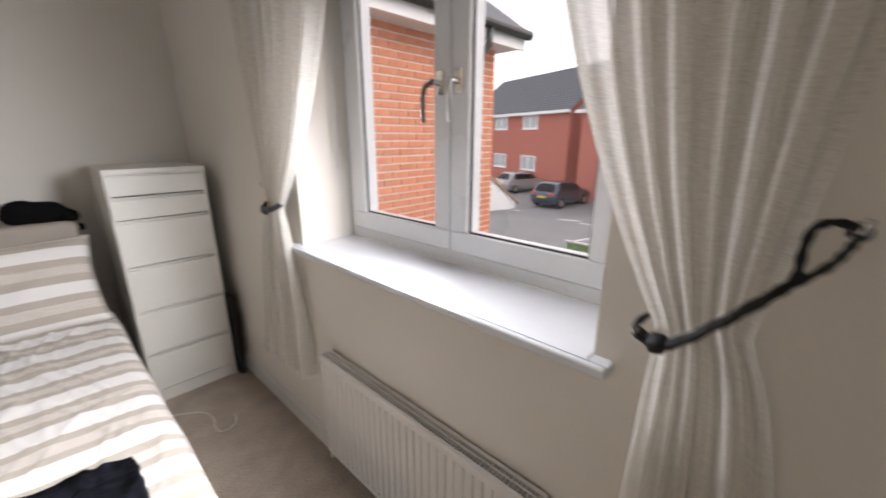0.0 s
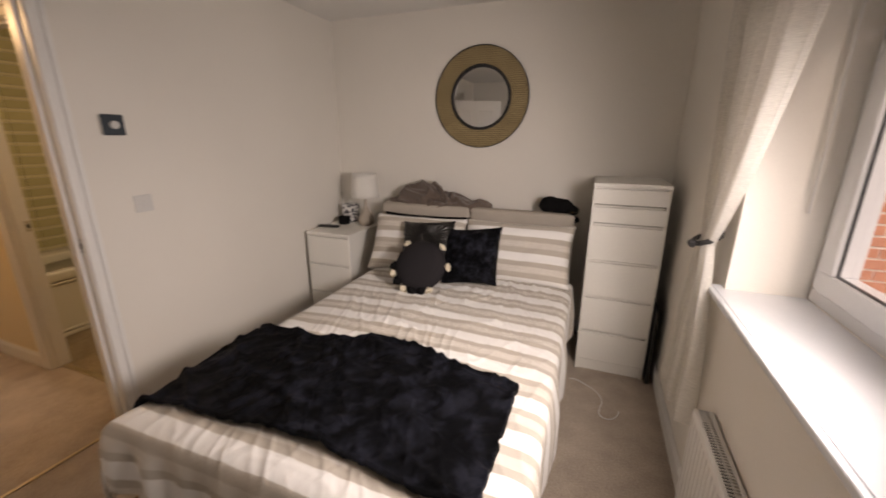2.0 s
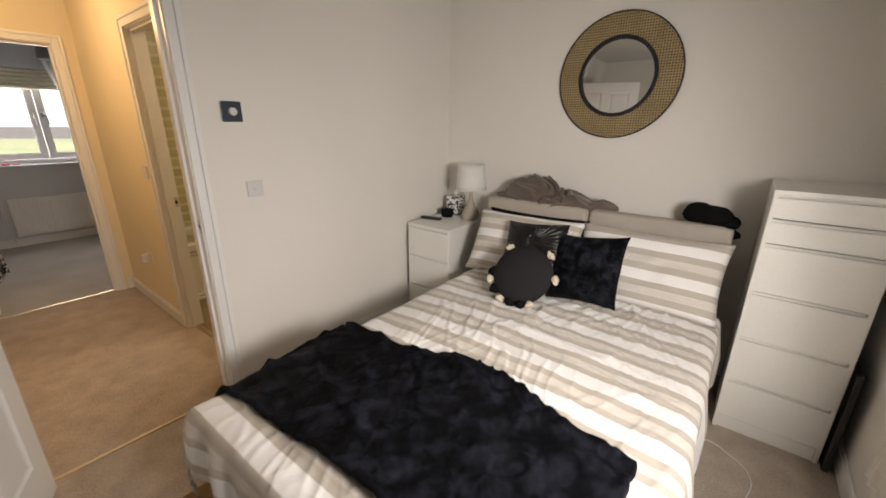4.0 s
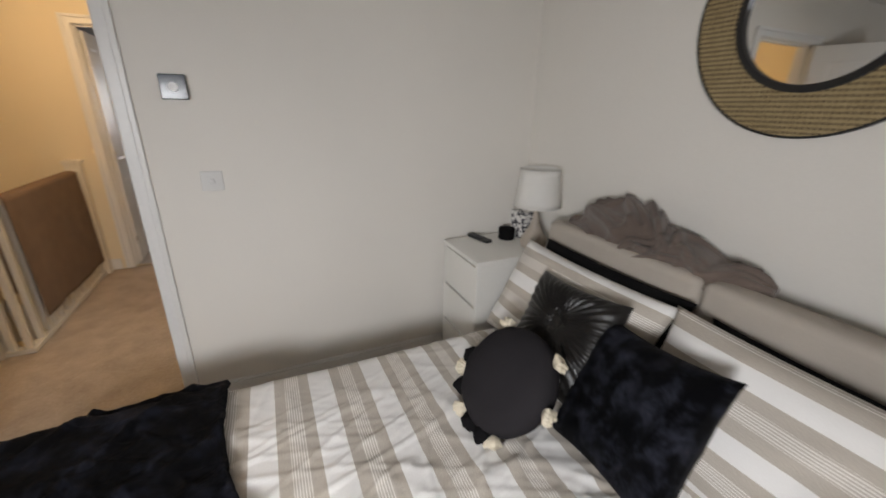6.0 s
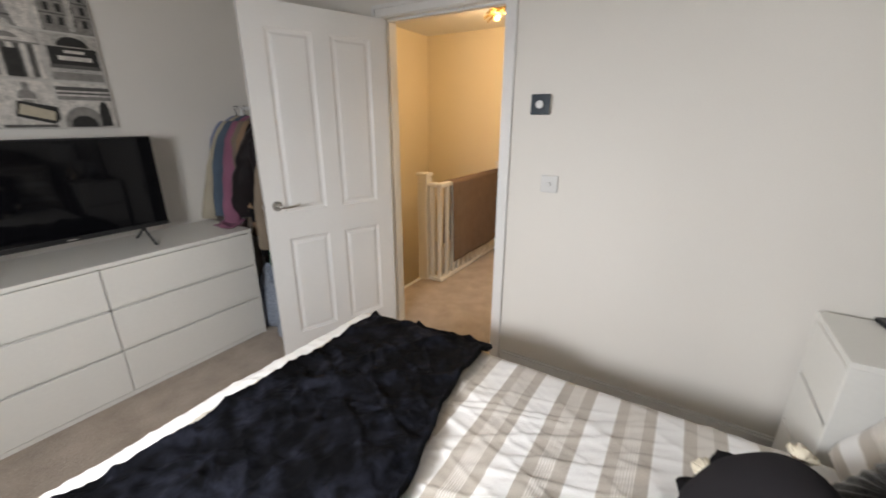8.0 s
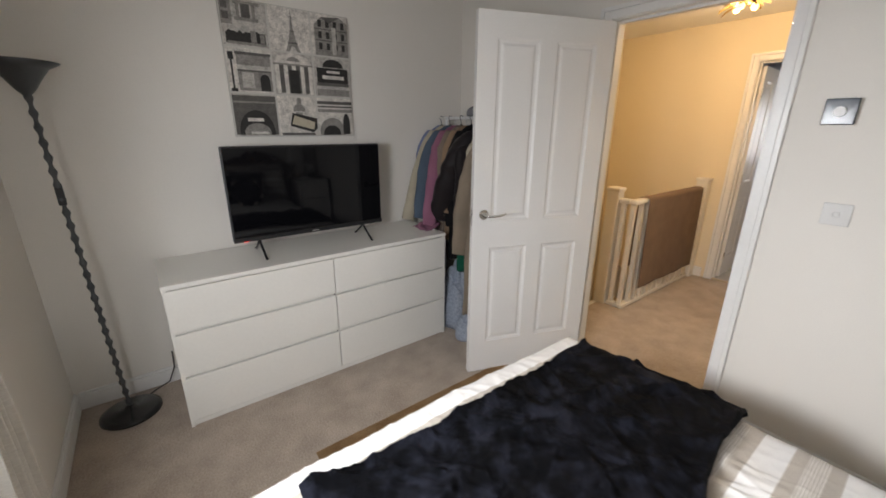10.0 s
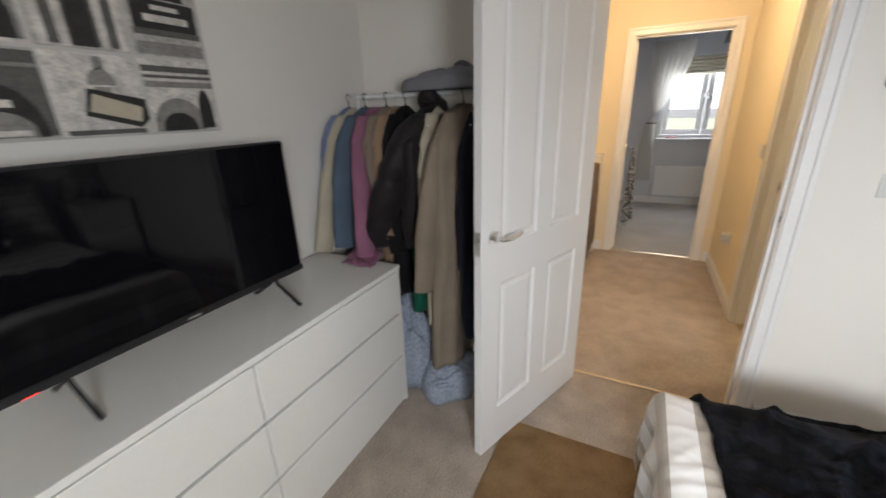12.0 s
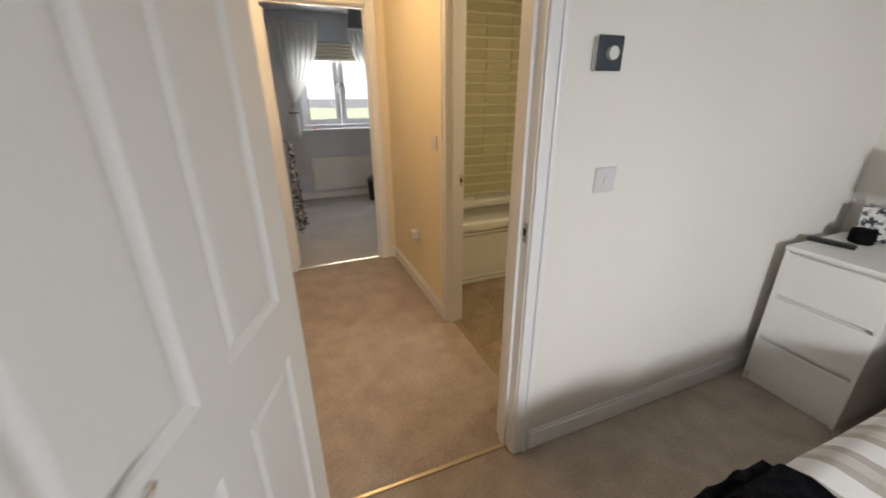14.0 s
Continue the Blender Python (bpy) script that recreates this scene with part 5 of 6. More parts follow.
# temple front
ink(d_, [q(1.08, 1.94, 1.06, 1.70)]), ink(l_, [q(1.06 + 0.2 * i, 1.155 + 0.2 * i, 1.04, 1.72) for i in range(5)] + [[(1.02, 1.72), (1.98, 1.72), (1.86, 1.90), (1.5, 2.0), (1.14, 1.90)]]), ink(k_, [q(1.38, 1.62, 1.05, 1.60)])
ink(m_, [q(1.02, 1.98, 1.70, 1.74), arc(1.5, 1.80, 0.16, 0.10)])
# station sign, its words too small to read
ink(k_, [q(2.08, 2.92, 1.36, 1.72), arc(2.52, 1.74, 0.28, 0.20)]), ink(l_, [q(2.34, 2.70, 1.60, 1.66), q(2.22, 2.80, 1.45, 1.54)]), ink(d_, [q(2.06, 2.94, 1.28, 1.36)]), ink(m_, [q(2.06, 2.94, 1.04, 1.20)])
# bridge
ink(d_, [q(0.02, 0.98, 0.70, 0.95), [(0.02, 0.05), (0.02, 0.70), (0.98, 0.70), (0.98, 0.05)]]), ink(k_, [arc(0.50, 0.12, 0.40, 0.50, 14, 0.04)]), ink(m_, [q(0.02, 0.98, 0.78, 0.82), arc(0.5, 0.10, 0.30, 0.22, 12, 0.04)]), ink(l_, [q(0.3, 0.66, 0.36, 0.44), q(0.34, 0.75, 0.06, 0.12)])
# column with hanging sign
ink(m_, [q(1.44, 1.62, 0.34, 0.60), arc(1.54, 0.62, 0.15, 0.20), q(1.50, 1.60, 0.80, 0.95)]), ink(k_, [[(1.28, 0.26), (1.86, 0.10), (1.98, 0.20), (1.98, 0.46), (1.36, 0.58)]]), ink(CREAMP, [[(1.33, 0.31), (1.88, 0.17), (1.92, 0.36), (1.40, 0.52)]]), ink(d_, [q(1.06, 1.9, 0.03, 0.09)])
# viaduct
ink(d_, [q(2.02, 2.98, 0.82, 0.90), q(2.02, 2.98, 0.74, 0.78)]), ink(m_, [arc(2.40, 0.10, 0.36, 0.38, 14, 0.03), q(2.02, 2.98, 0.62, 0.70)]), ink(k_, [arc(2.80, 0.30, 0.10, 0.30, 10, 0.05), arc(2.38, 0.08, 0.24, 0.20, 12, 0.03)])

# ---- floor lamp ----
fl = thing("floor_lamp", pose(2.40, -1.13, 0), "black uplighter floor lamp with a knotted metal stem", "lamp")
bm = B()
lathe(bm, [(0, 0), (0.13, 0), (0.135, 0.006), (0.132, 0.018), (0.11, 0.026), (0.03, 0.034), (0.018, 0.05), (0, 0.05)], (2.40, -1.13, 0), 48)
part("base", bm, surface("black enamel", (0.010, 0.010, 0.011), 0.25, var=0.1, scale=6, fine=60, bump=0.03, coat=0.3), fl, smooth=True)
bm = B()
lathe(bm, [(0.0075 + 0.0075 * abs(math.sin(k * 0.27)) ** 3, 0.045 + 1.535 * k / 300) for k in range(301)], (2.40, -1.13, 0), 12)
for v in bm.verts:
    v.co.x += 0.028 * v.co.z
part("stem", bm, DARKMET, fl, smooth=True)
bm = B()
box(bm, 2.420, 2.446, -1.143, -1.117, 1.12, 1.20, 0.005, 2)
part("switch", bm, BLACKP, fl, "black inline switch on the stem")
bm = B()
lathe(bm, [(0.012, 1.57), (0.03, 1.59), (0.055, 1.63), (0.085, 1.672), (0.125, 1.695), (0.123, 1.698), (0.083, 1.677), (0.052, 1.637), (0.0, 1.60)], (2.445, -1.13, 0), 40)
part("bowl", bm, DARKMET, fl, "flared dark metal uplighter bowl", smooth=True)
bm = B()
tube(bm, [(2.32, -1.235, 0.012), (2.29, -1.275, 0.006), (2.22, -1.300, 0.02), (2.185, -1.305, 0.10), (2.18, -1.308, 0.2)], 0.0035, 6)
solo("power_cable", bm, BLACKP, "thin black cable trailing behind the dresser", "cable", smooth=True)

# ---- clothes rail and clothes ----
RAILM = surface("white tube enamel", (0.74, 0.74, 0.73), 0.35, var=0.03, scale=6, fine=60, bump=0.02)
RX, RZ = 0.25, 1.522
rail = thing("clothes_rail", pose(RX, -0.79, 0), "white tubular clothes rail in the corner behind the door", "clothes rail")
bm = B()
rod(bm, (RX, -1.20, RZ), (RX, -0.38, RZ), 0.011, seg=14)
part("hanging_bar", bm, RAILM, rail)
for y in (-1.19, -0.39):
    bm = B()
    rod(bm, (RX, y, 0.03), (RX, y, RZ), 0.010, seg=12)
    part("post", bm, RAILM, rail)
    bm = B()
    rod(bm, (RX - 0.18, y, 0.02), (RX + 0.18, y, 0.02), 0.010, seg=12)
    part("foot", bm, RAILM, rail)


def cloth(name, col, **kw):
    kw = {"var": 0.14, "scale": 7, "fine": 320, "bump": 0.45, "sheen": 0.04, "spec": 0.15, **kw}
    return surface(name, col, kw.pop("rough", 0.95), **kw)


def garment(name, y, wid, length, material, label, seed, cuff=None, bulk=0.03, flare=1.0, quilt=0.0, dx=0.0, lean=0.0, arm=0.05, elbow=0.03, button=False):
    """A garment on a hanger across the rail; cuff is where its sleeve on the room side ends: out, along, down."""
    rnd = random.Random(seed)
    top = RZ - 0.05
    t = thing(name, pose(RX + dx, y, top - length), label, "clothing", group="clothes on the rail")
    ph = rnd.uniform(0, 6)
    cx = RX + dx

    def body(u, v):
        a = 2 * math.pi * u
        c, s = math.cos(a), math.sin(a)
        drop = length * v
        slope = min(1.0, drop / 0.15)
        half = wid / 2 * (0.16 + 0.84 * slope ** 0.75) * (1 - 0.10 * min(1, max(0, drop - 0.15) * 2)) * (1 + (flare - 1) * v)
        tx = bulk * (0.35 + 0.65 * slope)
        across = half * math.copysign(abs(c) ** 0.8, c)
        fold = (1 - min(1, 2.6 * abs(wob(across * 11 + seed, v * 1.1, seed)))) ** 1.4
        crease = (0.024 * fold - 0.008) * (1 if s > 0 else -0.6) + 0.012 * wob(across * 21, v * 3 + seed, 2.0) * min(1, v * 3)
        puff = quilt * abs(math.sin(drop * 30))
        yy = y + tx * s + lean * v + crease * (0.4 + v) + puff * s
        return (max(cx + across * (1 + 0.05 * wob(v * 4, s, seed)), 0.012), max(yy, -1.318), top - drop + 0.012 * wob(across * 8, s, seed) * v)

    bm = B()
    sheet(bm, 60, 46, body, closed=True)
    thick(part("body", bm, material, t, smooth=True), 0.004, 0)
    if cuff:
        p0 = Vector((cx + wid * 0.24, y, top - 0.035))
        p2 = Vector((cx + wid * 0.40 + cuff[0], max(y + cuff[1], -1.27), top - cuff[2]))
        p1 = p0.lerp(p2, 0.42) + Vector((elbow + wid * 0.10, 0, 0.03))

        def limb(u, v):
            a = 2 * math.pi * u
            c, s = math.cos(a), math.sin(a)
            p = p0 * (1 - v) ** 2 + p1 * 2 * v * (1 - v) + p2 * v ** 2
            r = arm * (0.40 + 0.80 * min(1, v * 4) ** 0.7 - 0.35 * v)
            r *= 1 + 0.15 * wob(v * 5 + seed, c, seed + 4) + 0.10 * wob(v * 13, c * 2 + s, seed)
            if quilt:
                r += quilt * 1.5 * (abs(math.sin(v * 12)) ** 0.5 - 0.5)
            wide = 0.52 + 0.30 * (quilt > 0)
            return (p.x + r * c, max(p.y + r * wide * s - 0.012 * c, -1.318), p.z + 0.012 * c * v)

        bm = B()
        sheet(bm, 30, 50, limb, closed=True)
        sl = thick(part("sleeve", bm, material, t, smooth=True), 0.004, 0)
        if button:
            bm = B()
            bmesh.ops.create_uvsphere(bm, u_segments=12, v_segments=8, radius=0.011, matrix=Matrix.Translation(p2 + Vector((arm * 0.62, 0.010, 0.06))))
            part("cuff_button", bm, BLACKP, t, "dark round cuff button", smooth=True)
    bm = B()
    tube(bm, [(max(0.02, cx - wid * 0.36), y, top - 0.09), (cx, y, top + 0.006), (cx + wid * 0.36, y, top - 0.09)], 0.006, 6)
    tube(bm, [(cx, y, top), (RX + 0.004, y, RZ - 0.014), (RX + 0.018, y, RZ + 0.004), (RX + 0.006, y, RZ + 0.018), (RX - 0.014, y, RZ + 0.012), (RX - 0.016, y, RZ)], 0.0025, 6)
    part("hanger", bm, BLACKP if seed % 2 else WHITEP, t, "thin plastic coat hanger", smooth=True)
    return t


DENIM, PALEBLUE, CREAM = cloth("faded denim", (0.085, 0.118, 0.16)), cloth("pale blue cotton", (0.17, 0.205, 0.34)), cloth("cream cotton", (0.44, 0.39, 0.30))
PINK, TAUPE, TAN = cloth("dusty pink knit", (0.27, 0.115, 0.175)), cloth("taupe cotton", (0.215, 0.17, 0.135)), cloth("tan wool", (0.29, 0.195, 0.125))
BLACKC, GREEN, COAT = cloth("black wool", (0.010, 0.009, 0.010)), cloth("bottle green cotton", (0.008, 0.085, 0.052)), cloth("beige trench cotton", (0.25, 0.20, 0.15))
PUFF, NAVY, STRIPE = cloth("dark brown quilted nylon", (0.020, 0.016, 0.017), rough=0.5), cloth("navy wool", (0.012, 0.013, 0.022)), cloth("grey marl knit", (0.10, 0.105, 0.12))
garment("shirt", -1.255, 0.42, 0.64, PALEBLUE, "pale blue cotton shirt on a black hanger", 1, (0.03, -0.01, 0.62))
garment("shirt", -1.215, 0.42, 0.67, CREAM, "cream cotton shirt trailing down to the chest top", 2, (0.16, -0.03, 0.69), elbow=-0.01)
garment("jacket", -1.15, 0.44, 0.68, DENIM, "faded blue denim jacket on a hanger", 3, (0.10, 0.0, 0.67), arm=0.055)
pinkc = garment("cardigan", -1.085, 0.44, 0.68, PINK, "dusty pink knitted cardigan resting on the chest", 4, (0.14, 0.10, 0.685), arm=0.052, elbow=-0.01)
def hem(u, v):
    return (0.50 + 0.15 * v + 0.02 * wob(u * 3, v * 2, 4), -1.10 + 0.17 * u + 0.03 * v + 0.01 * wob(v * 4, u, 2), 0.80 - 0.024 * min(1, v * 1.6) + 0.012 * abs(wob(u * 4, v * 3, 7)) * 2)


bm = B()
sheet(bm, 30, 24, hem)
thick(part("hem", bm, PINK, pinkc, smooth=True), 0.006)
garment("top", -1.02, 0.42, 0.80, TAUPE, "taupe cotton top on a hanger", 5, (0.03, 0.10, 0.62))
garment("jumper", -0.96, 0.42, 0.80, TAN, "tan woollen jumper on a hanger", 6, (0.03, 0.06, 0.60))
garment("dress", -0.91, 0.40, 0.95, BLACKC, "long black woollen dress on a hanger", 7, (0.02, 0.02, 0.70))
garment("shirt", -0.79, 0.42, 1.0, GREEN, "bottle green shirt hanging behind a coat", 8, None, 0.03, 1.05)
puffer = garment("puffer_jacket", -0.755, 0.50, 0.66, PUFF, "dark brown quilted puffer jacket with a full sleeve", 9, (0.02, -0.24, 0.66), 0.060, 0.95, 0.005, arm=0.080, elbow=0.030, lean=-0.05)


def collar(u, v):
    """The jacket's raised hood, a soft roll round the neck."""
    a, b = 2 * math.pi * u, 2 * math.pi * v
    r = 0.024 + 0.006 * math.sin(3 * a)
    return (RX + 0.045 + (0.060 + r * math.cos(b)) * math.cos(a), -0.735 + (0.040 + r * math.cos(b)) * math.sin(a), RZ - 0.040 + 0.030 * math.cos(a) + 1.25 * r * math.sin(b))


bm = B()
sheet(bm, 40, 20, collar, closed=True)
part("hood", bm, PUFF, puffer, "soft dark hood", smooth=True)
garment("blouse", -0.71, 0.42, 1.06, CREAM, "cream blouse hanging under a coat", 10, (0.0, 0.0, 0.80), 0.03, 1.05)
garment("trench_coat", -0.60, 0.52, 1.28, COAT, "long beige trench coat with a buttoned cuff", 11, (0.04, -0.10, 0.84), 0.075, 1.10, arm=0.075, elbow=0.06, button=True, lean=-0.06)
garment("coat", -0.50, 0.46, 1.08, NAVY, "long navy woollen coat on a hanger", 12, (0.02, 0.0, 0.72), 0.045, 1.05, arm=0.055)
garment("jumper", -0.43, 0.44, 0.98, STRIPE, "grey marl knitted jumper on a hanger", 13, (0.02, 0.0, 0.66), 0.04, arm=0.055)

KNIT = cloth("grey cable knit", (0.20, 0.20, 0.22), scale=14, bump=0.9)


def pile(name, cx, cy, z0, rx, ry, h, material, label, seed, fold=0.03):
    """A soft heap with folds, resting on z0."""
    def place(u, v):
        a = 2 * math.pi * u
        r = 1 - v ** 2.2
        bul = 1 + 0.20 * wob(math.cos(a) * 1.6, math.sin(a) * 1.6, seed)
        hh = h * (v ** 0.6) * (1 + 0.3 * wob(math.cos(a) * 2 * r, math.sin(a) * 2 * r, seed + 2))
        f = fold * abs(wob(3 * a / 2 + seed, v * 5, seed + 5)) * (0.3 + v)
        return (cx + rx * r * bul * math.cos(a), cy + ry * r * bul * math.sin(a), z0 + hh + f * min(1, v * 5))

    bm = B()
    sheet(bm, 90, 40, place, closed=True)
    return thick(solo(name, bm, material, label, "clothing", smooth=True), 0.006)


pile("folded_jumper", RX, -0.64, RZ + 0.010, 0.15, 0.27, 0.085, KNIT, "grey knitted jumper thrown over the clothes rail", 2.0)
BAGM = cloth("pale blue-grey wool", (0.33, 0.37, 0.44), scale=60, fine=200, var=0.35, bump=1.0)
pile("knitted_blanket", 0.33, -0.66, 0.0, 0.19, 0.16, 0.20, BAGM, "pale blue-grey knitted blanket bundled on the floor", 4.0, 0.05)
pile("knitted_blanket", 0.36, -0.90, 0.0, 0.15, 0.15, 0.46, BAGM, "pale blue-grey knitted blanket stuffed beside the chest", 6.0, 0.06)

# ---- landing: balustrade, throw, pendant ----
OLDGLOSS = surface("cream gloss woodwork", (0.76, 0.72, 0.64), 0.35, var=0.03, scale=3, fine=60, bump=0.05)
bal = thing("balustrade", pose(-1.5, -0.28, 0), "white painted landing balustrade with square newels", "balustrade", kind="structure")
for x0, y0, z1 in ((-0.95, -0.47, 1.005), (-2.26, -0.30, 1.005)):
    bm = B()
    box(bm, x0, x0 + 0.09, y0, y0 + 0.10, -0.15, z1 - 0.03, 0.004, 1)
    n = part("newel", bm, OLDGLOSS, bal)
    bm = B()
    box(bm, x0 - 0.008, x0 + 0.098, y0 - 0.008, y0 + 0.108, z1 - 0.03, z1, 0.006, 2)
    part("cap", bm, OLDGLOSS, n)
for name, z0, z1, w, bev in (("handrail", 0.885, 0.925, 0.032, 0.014), ("base_rail", 0.0, 0.032, 0.026, 0.004)):
    bm = B()
    box(bm, -2.172, -0.905 + w, -0.25 - w, -0.25 + w, z0, z1, bev, 3)
    part(name, bm, OLDGLOSS, bal)
    bm = B()
    box(bm, -0.905 - w, -0.905 + w, -0.368, -0.25 - w, z0, z1, bev, 3)
    part(name, bm, OLDGLOSS, bal)
for y in (-0.335, -0.258):
    bm = B()
    box(bm, -0.921, -0.889, y - 0.016, y + 0.016, 0.032, 0.887)
    part("baluster", bm, OLDGLOSS, bal)
for k in range(12):
    x = -2.12 + k * 0.1
    bm = B()
    box(bm, x - 0.016, x + 0.016, -0.266, -0.234, 0.032, 0.887)
    part("baluster", bm, OLDGLOSS, bal)
bm = B()
side = [(-0.95, 0.42), (-1.75, -0.15), (-1.75, -0.40), (-0.95, 0.10)]
lo = [bm.verts.new((x, -0.46, z)) for x, z in side]
hi = [bm.verts.new((x, -0.43, z)) for x, z in side]
bm.faces.new(lo), bm.faces.new(hi[::-1])
for i in range(4):
    bm.faces.new((lo[i], lo[(i + 1) % 4], hi[(i + 1) % 4], hi[i]))
part("stair_string", bm, OLDGLOSS, bal)
TOWEL = cloth("brown plush towel", (0.185, 0.125, 0.085), scale=10, bump=0.7)


def hung(u, v):
    x = -2.10 + 1.05 * u
    s = (v - 0.5) * 2
    wav = 0.012 * (0.5 + wob(u * 5, v * 1.2, 3)) * min(1, abs(s) * 2)
    if abs(s) < 0.08:
        return (x, -0.25 + s / 0.08 * 0.036, 0.931 - 0.004 * (s / 0.08) ** 2)
    d = (abs(s) - 0.08) / 0.92
    return (x, -0.25 + math.copysign(0.040, s) + math.copysign(abs(wav), s) + math.copysign(0.012, s) * d, 0.925 - (0.77 if s > 0 else 0.6) * d + 0.015 * wob(u * 5, 3.3) * d)


bm = B()
sheet(bm, 80, 70, hung)
thick(solo("brown_towel", bm, TOWEL, "brown plush towel hung over the landing balustrade", "towel", smooth=True), 0.006, 0)
GOLD = surface("brushed gold leaf", (0.34, 0.22, 0.065), 0.3, 1.0, var=0.15, scale=20, fine=120, bump=0.2)
pl = thing("pendant_lamp", pose(-1.25, 0.10, 2.17), "gold leaf ceiling light glowing warm over the landing", "lamp")
bm = B()
lathe(bm, [(0, 0.0), (0.06, 0.0), (0.065, 0.02), (0, 0.025)], (-1.25, 0.10, 2.352), 28)
part("ceiling_rose", bm, GOLD, pl)
bm = B()
rod(bm, (-1.25, 0.10, 2.25), (-1.25, 0.10, 2.355), 0.012, seg=12)
part("stem", bm, GOLD, pl)
rnd = random.Random(5)
for k in range(46):
    a, el = rnd.uniform(0, 6.28), rnd.uniform(-0.5, 0.45)
    d = Vector((math.cos(a) * math.cos(el), math.sin(a) * math.cos(el), math.sin(el) * 0.7))
    r = rnd.uniform(0.10, 0.17)
    p0, p1 = Vector((-1.25, 0.10, 2.26)) + d * 0.04, Vector((-1.25, 0.10, 2.26)) + d * r
    sd = d.cross(Vector((0, 0, 1))).normalized()
    bm = B()
    w = rnd.uniform(0.016, 0.026)
    rows = []
    for i in range(5):
        f = i / 4
        c = p0.lerp(p1, f) + Vector((0, 0, 0.012 * math.sin(f * 3)))
        ww = w * math.sin(math.pi * min(0.97, 0.12 + 0.85 * f))
        rows.append([bm.verts.new(c - sd * ww), bm.verts.new(c + Vector((0, 0, -0.006))), bm.verts.new(c + sd * ww)])
    for a_, b_ in zip(rows, rows[1:]):
        bm.faces.new((a_[0], a_[1], b_[1], b_[0])), bm.faces.new((a_[1], a_[2], b_[2], b_[1]))
    thick(part("leaf", bm, GOLD, pl), 0.001)
for k in range(3):
    a = 2.1 * k
    bm = B()
    bmesh.ops.create_uvsphere(bm, u_segments=14, v_segments=10, radius=0.022, matrix=Matrix.Translation((-1.25 + 0.06 * math.cos(a), 0.10 + 0.06 * math.sin(a), 2.235)))
    part("bulb", bm, glow("warm bulb " + str(k), (1.0, 0.62, 0.25), 3.5), pl, "glowing warm bulb", smooth=True)

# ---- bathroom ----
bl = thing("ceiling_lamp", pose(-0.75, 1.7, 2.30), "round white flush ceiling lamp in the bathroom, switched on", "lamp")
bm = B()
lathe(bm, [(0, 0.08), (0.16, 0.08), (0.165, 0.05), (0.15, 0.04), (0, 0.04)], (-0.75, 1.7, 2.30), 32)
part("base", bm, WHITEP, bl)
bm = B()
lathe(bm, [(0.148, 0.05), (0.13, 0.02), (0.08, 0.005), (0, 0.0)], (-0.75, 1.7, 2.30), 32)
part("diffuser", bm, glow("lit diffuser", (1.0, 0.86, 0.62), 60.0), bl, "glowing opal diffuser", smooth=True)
TUB = surface("white bath acrylic", (0.78, 0.77, 0.70), 0.2, var=0.02, scale=3, fine=60, bump=0.02)
tub = thing("bathtub", pose(-1.87, 1.80, 0), "white bath with a moulded front panel and grab handle", "bathtub")
bm = B()
box(bm, -1.515, -1.500, 0.95, 2.69, 0.05, 0.40, 0.004, 1), box(bm, -1.512, -1.488, 0.95, 2.69, 0.0, 0.028, 0.004, 1), box(bm, -1.512, -1.492, 0.95, 2.69, 0.036, 0.056, 0.004, 1), box(bm, -1.512, -1.492, 0.95, 2.69, 0.405, 0.425, 0.006, 2)
part("front_panel", bm, TUB, tub)
bm = B()
box(bm, -1.56, -1.485, 0.945, 2.695, 0.43, 0.505, 0.018, 4), box(bm, -2.245, -2.08, 0.945, 2.695, 0.43, 0.505, 0.018, 4), box(bm, -2.18, -1.56, 0.945, 1.02, 0.43, 0.505, 0.018, 4), box(bm, -2.18, -1.56, 2.62, 2.695, 0.43, 0.505, 0.018, 4)
part("rim", bm, TUB, tub, smooth=True)
bm = B()
sheet(bm, 40, 16, lambda u, v: (-1.87 + 0.32 * (1 - 0.25 * v) * math.copysign(abs(math.cos(2 * math.pi * u)) ** 0.5, math.cos(2 * math.pi * u)), 1.82 + 0.81 * (1 - 0.2 * v) * math.copysign(abs(math.sin(2 * math.pi * u)) ** 0.5, math.sin(2 * math.pi * u)), 0.49 - 0.37 * v ** 0.8), closed=True)
box(bm, -2.10, -1.64, 1.18, 2.46, 0.10, 0.12)
part("basin", bm, TUB, tub, smooth=True)
bm = B()
tube(bm, [(-2.10, 1.56, 0.50), (-2.10, 1.575, 0.535), (-2.10, 1.66, 0.552), (-2.10, 1.76, 0.548), (-2.10, 1.86, 0.535), (-2.10, 1.875, 0.50)], 0.010, 10)
part("grab_handle", bm, CHROME, tub, "curved chrome grab handle", smooth=True)

# ---- back bedroom ----
casement("window_2", BX - 0.19, 0.305, 1.415, 0.965, 2.055, "white plastic casement window of the back bedroom", out=-1)
bm = B()
box(bm, BX - 0.189, BX + 0.03, 0.302, 1.418, 0.945, 0.966, 0.004, 2)
tagged(new("window_sill_2", mesh_of("window_sill_2", bm, SILLM)), "white window board in the back bedroom", "window sill", kind="structure")
radiator(pose(BX, 0.35, 0.13, 0, 0, 90), 1.0, 0.45, "white panel radiator in the back bedroom")
t = thing("roman_blind", pose(BX - 0.1, 0.86, 1.86), "cream cloth blind drawn up in the back bedroom window", "blind")
for k in range(5):
    bm = B()
    sheet(bm, 24, 6, lambda u, v, k=k: (BX - 0.12 + 0.03 * math.sin(math.pi * v), 0.33 + 1.06 * u, 1.83 + 0.045 * k + 0.05 * v + 0.004 * wob(u * 6, v, k)))
    thick(part("fold", bm, BLIND, t, smooth=True), 0.004)


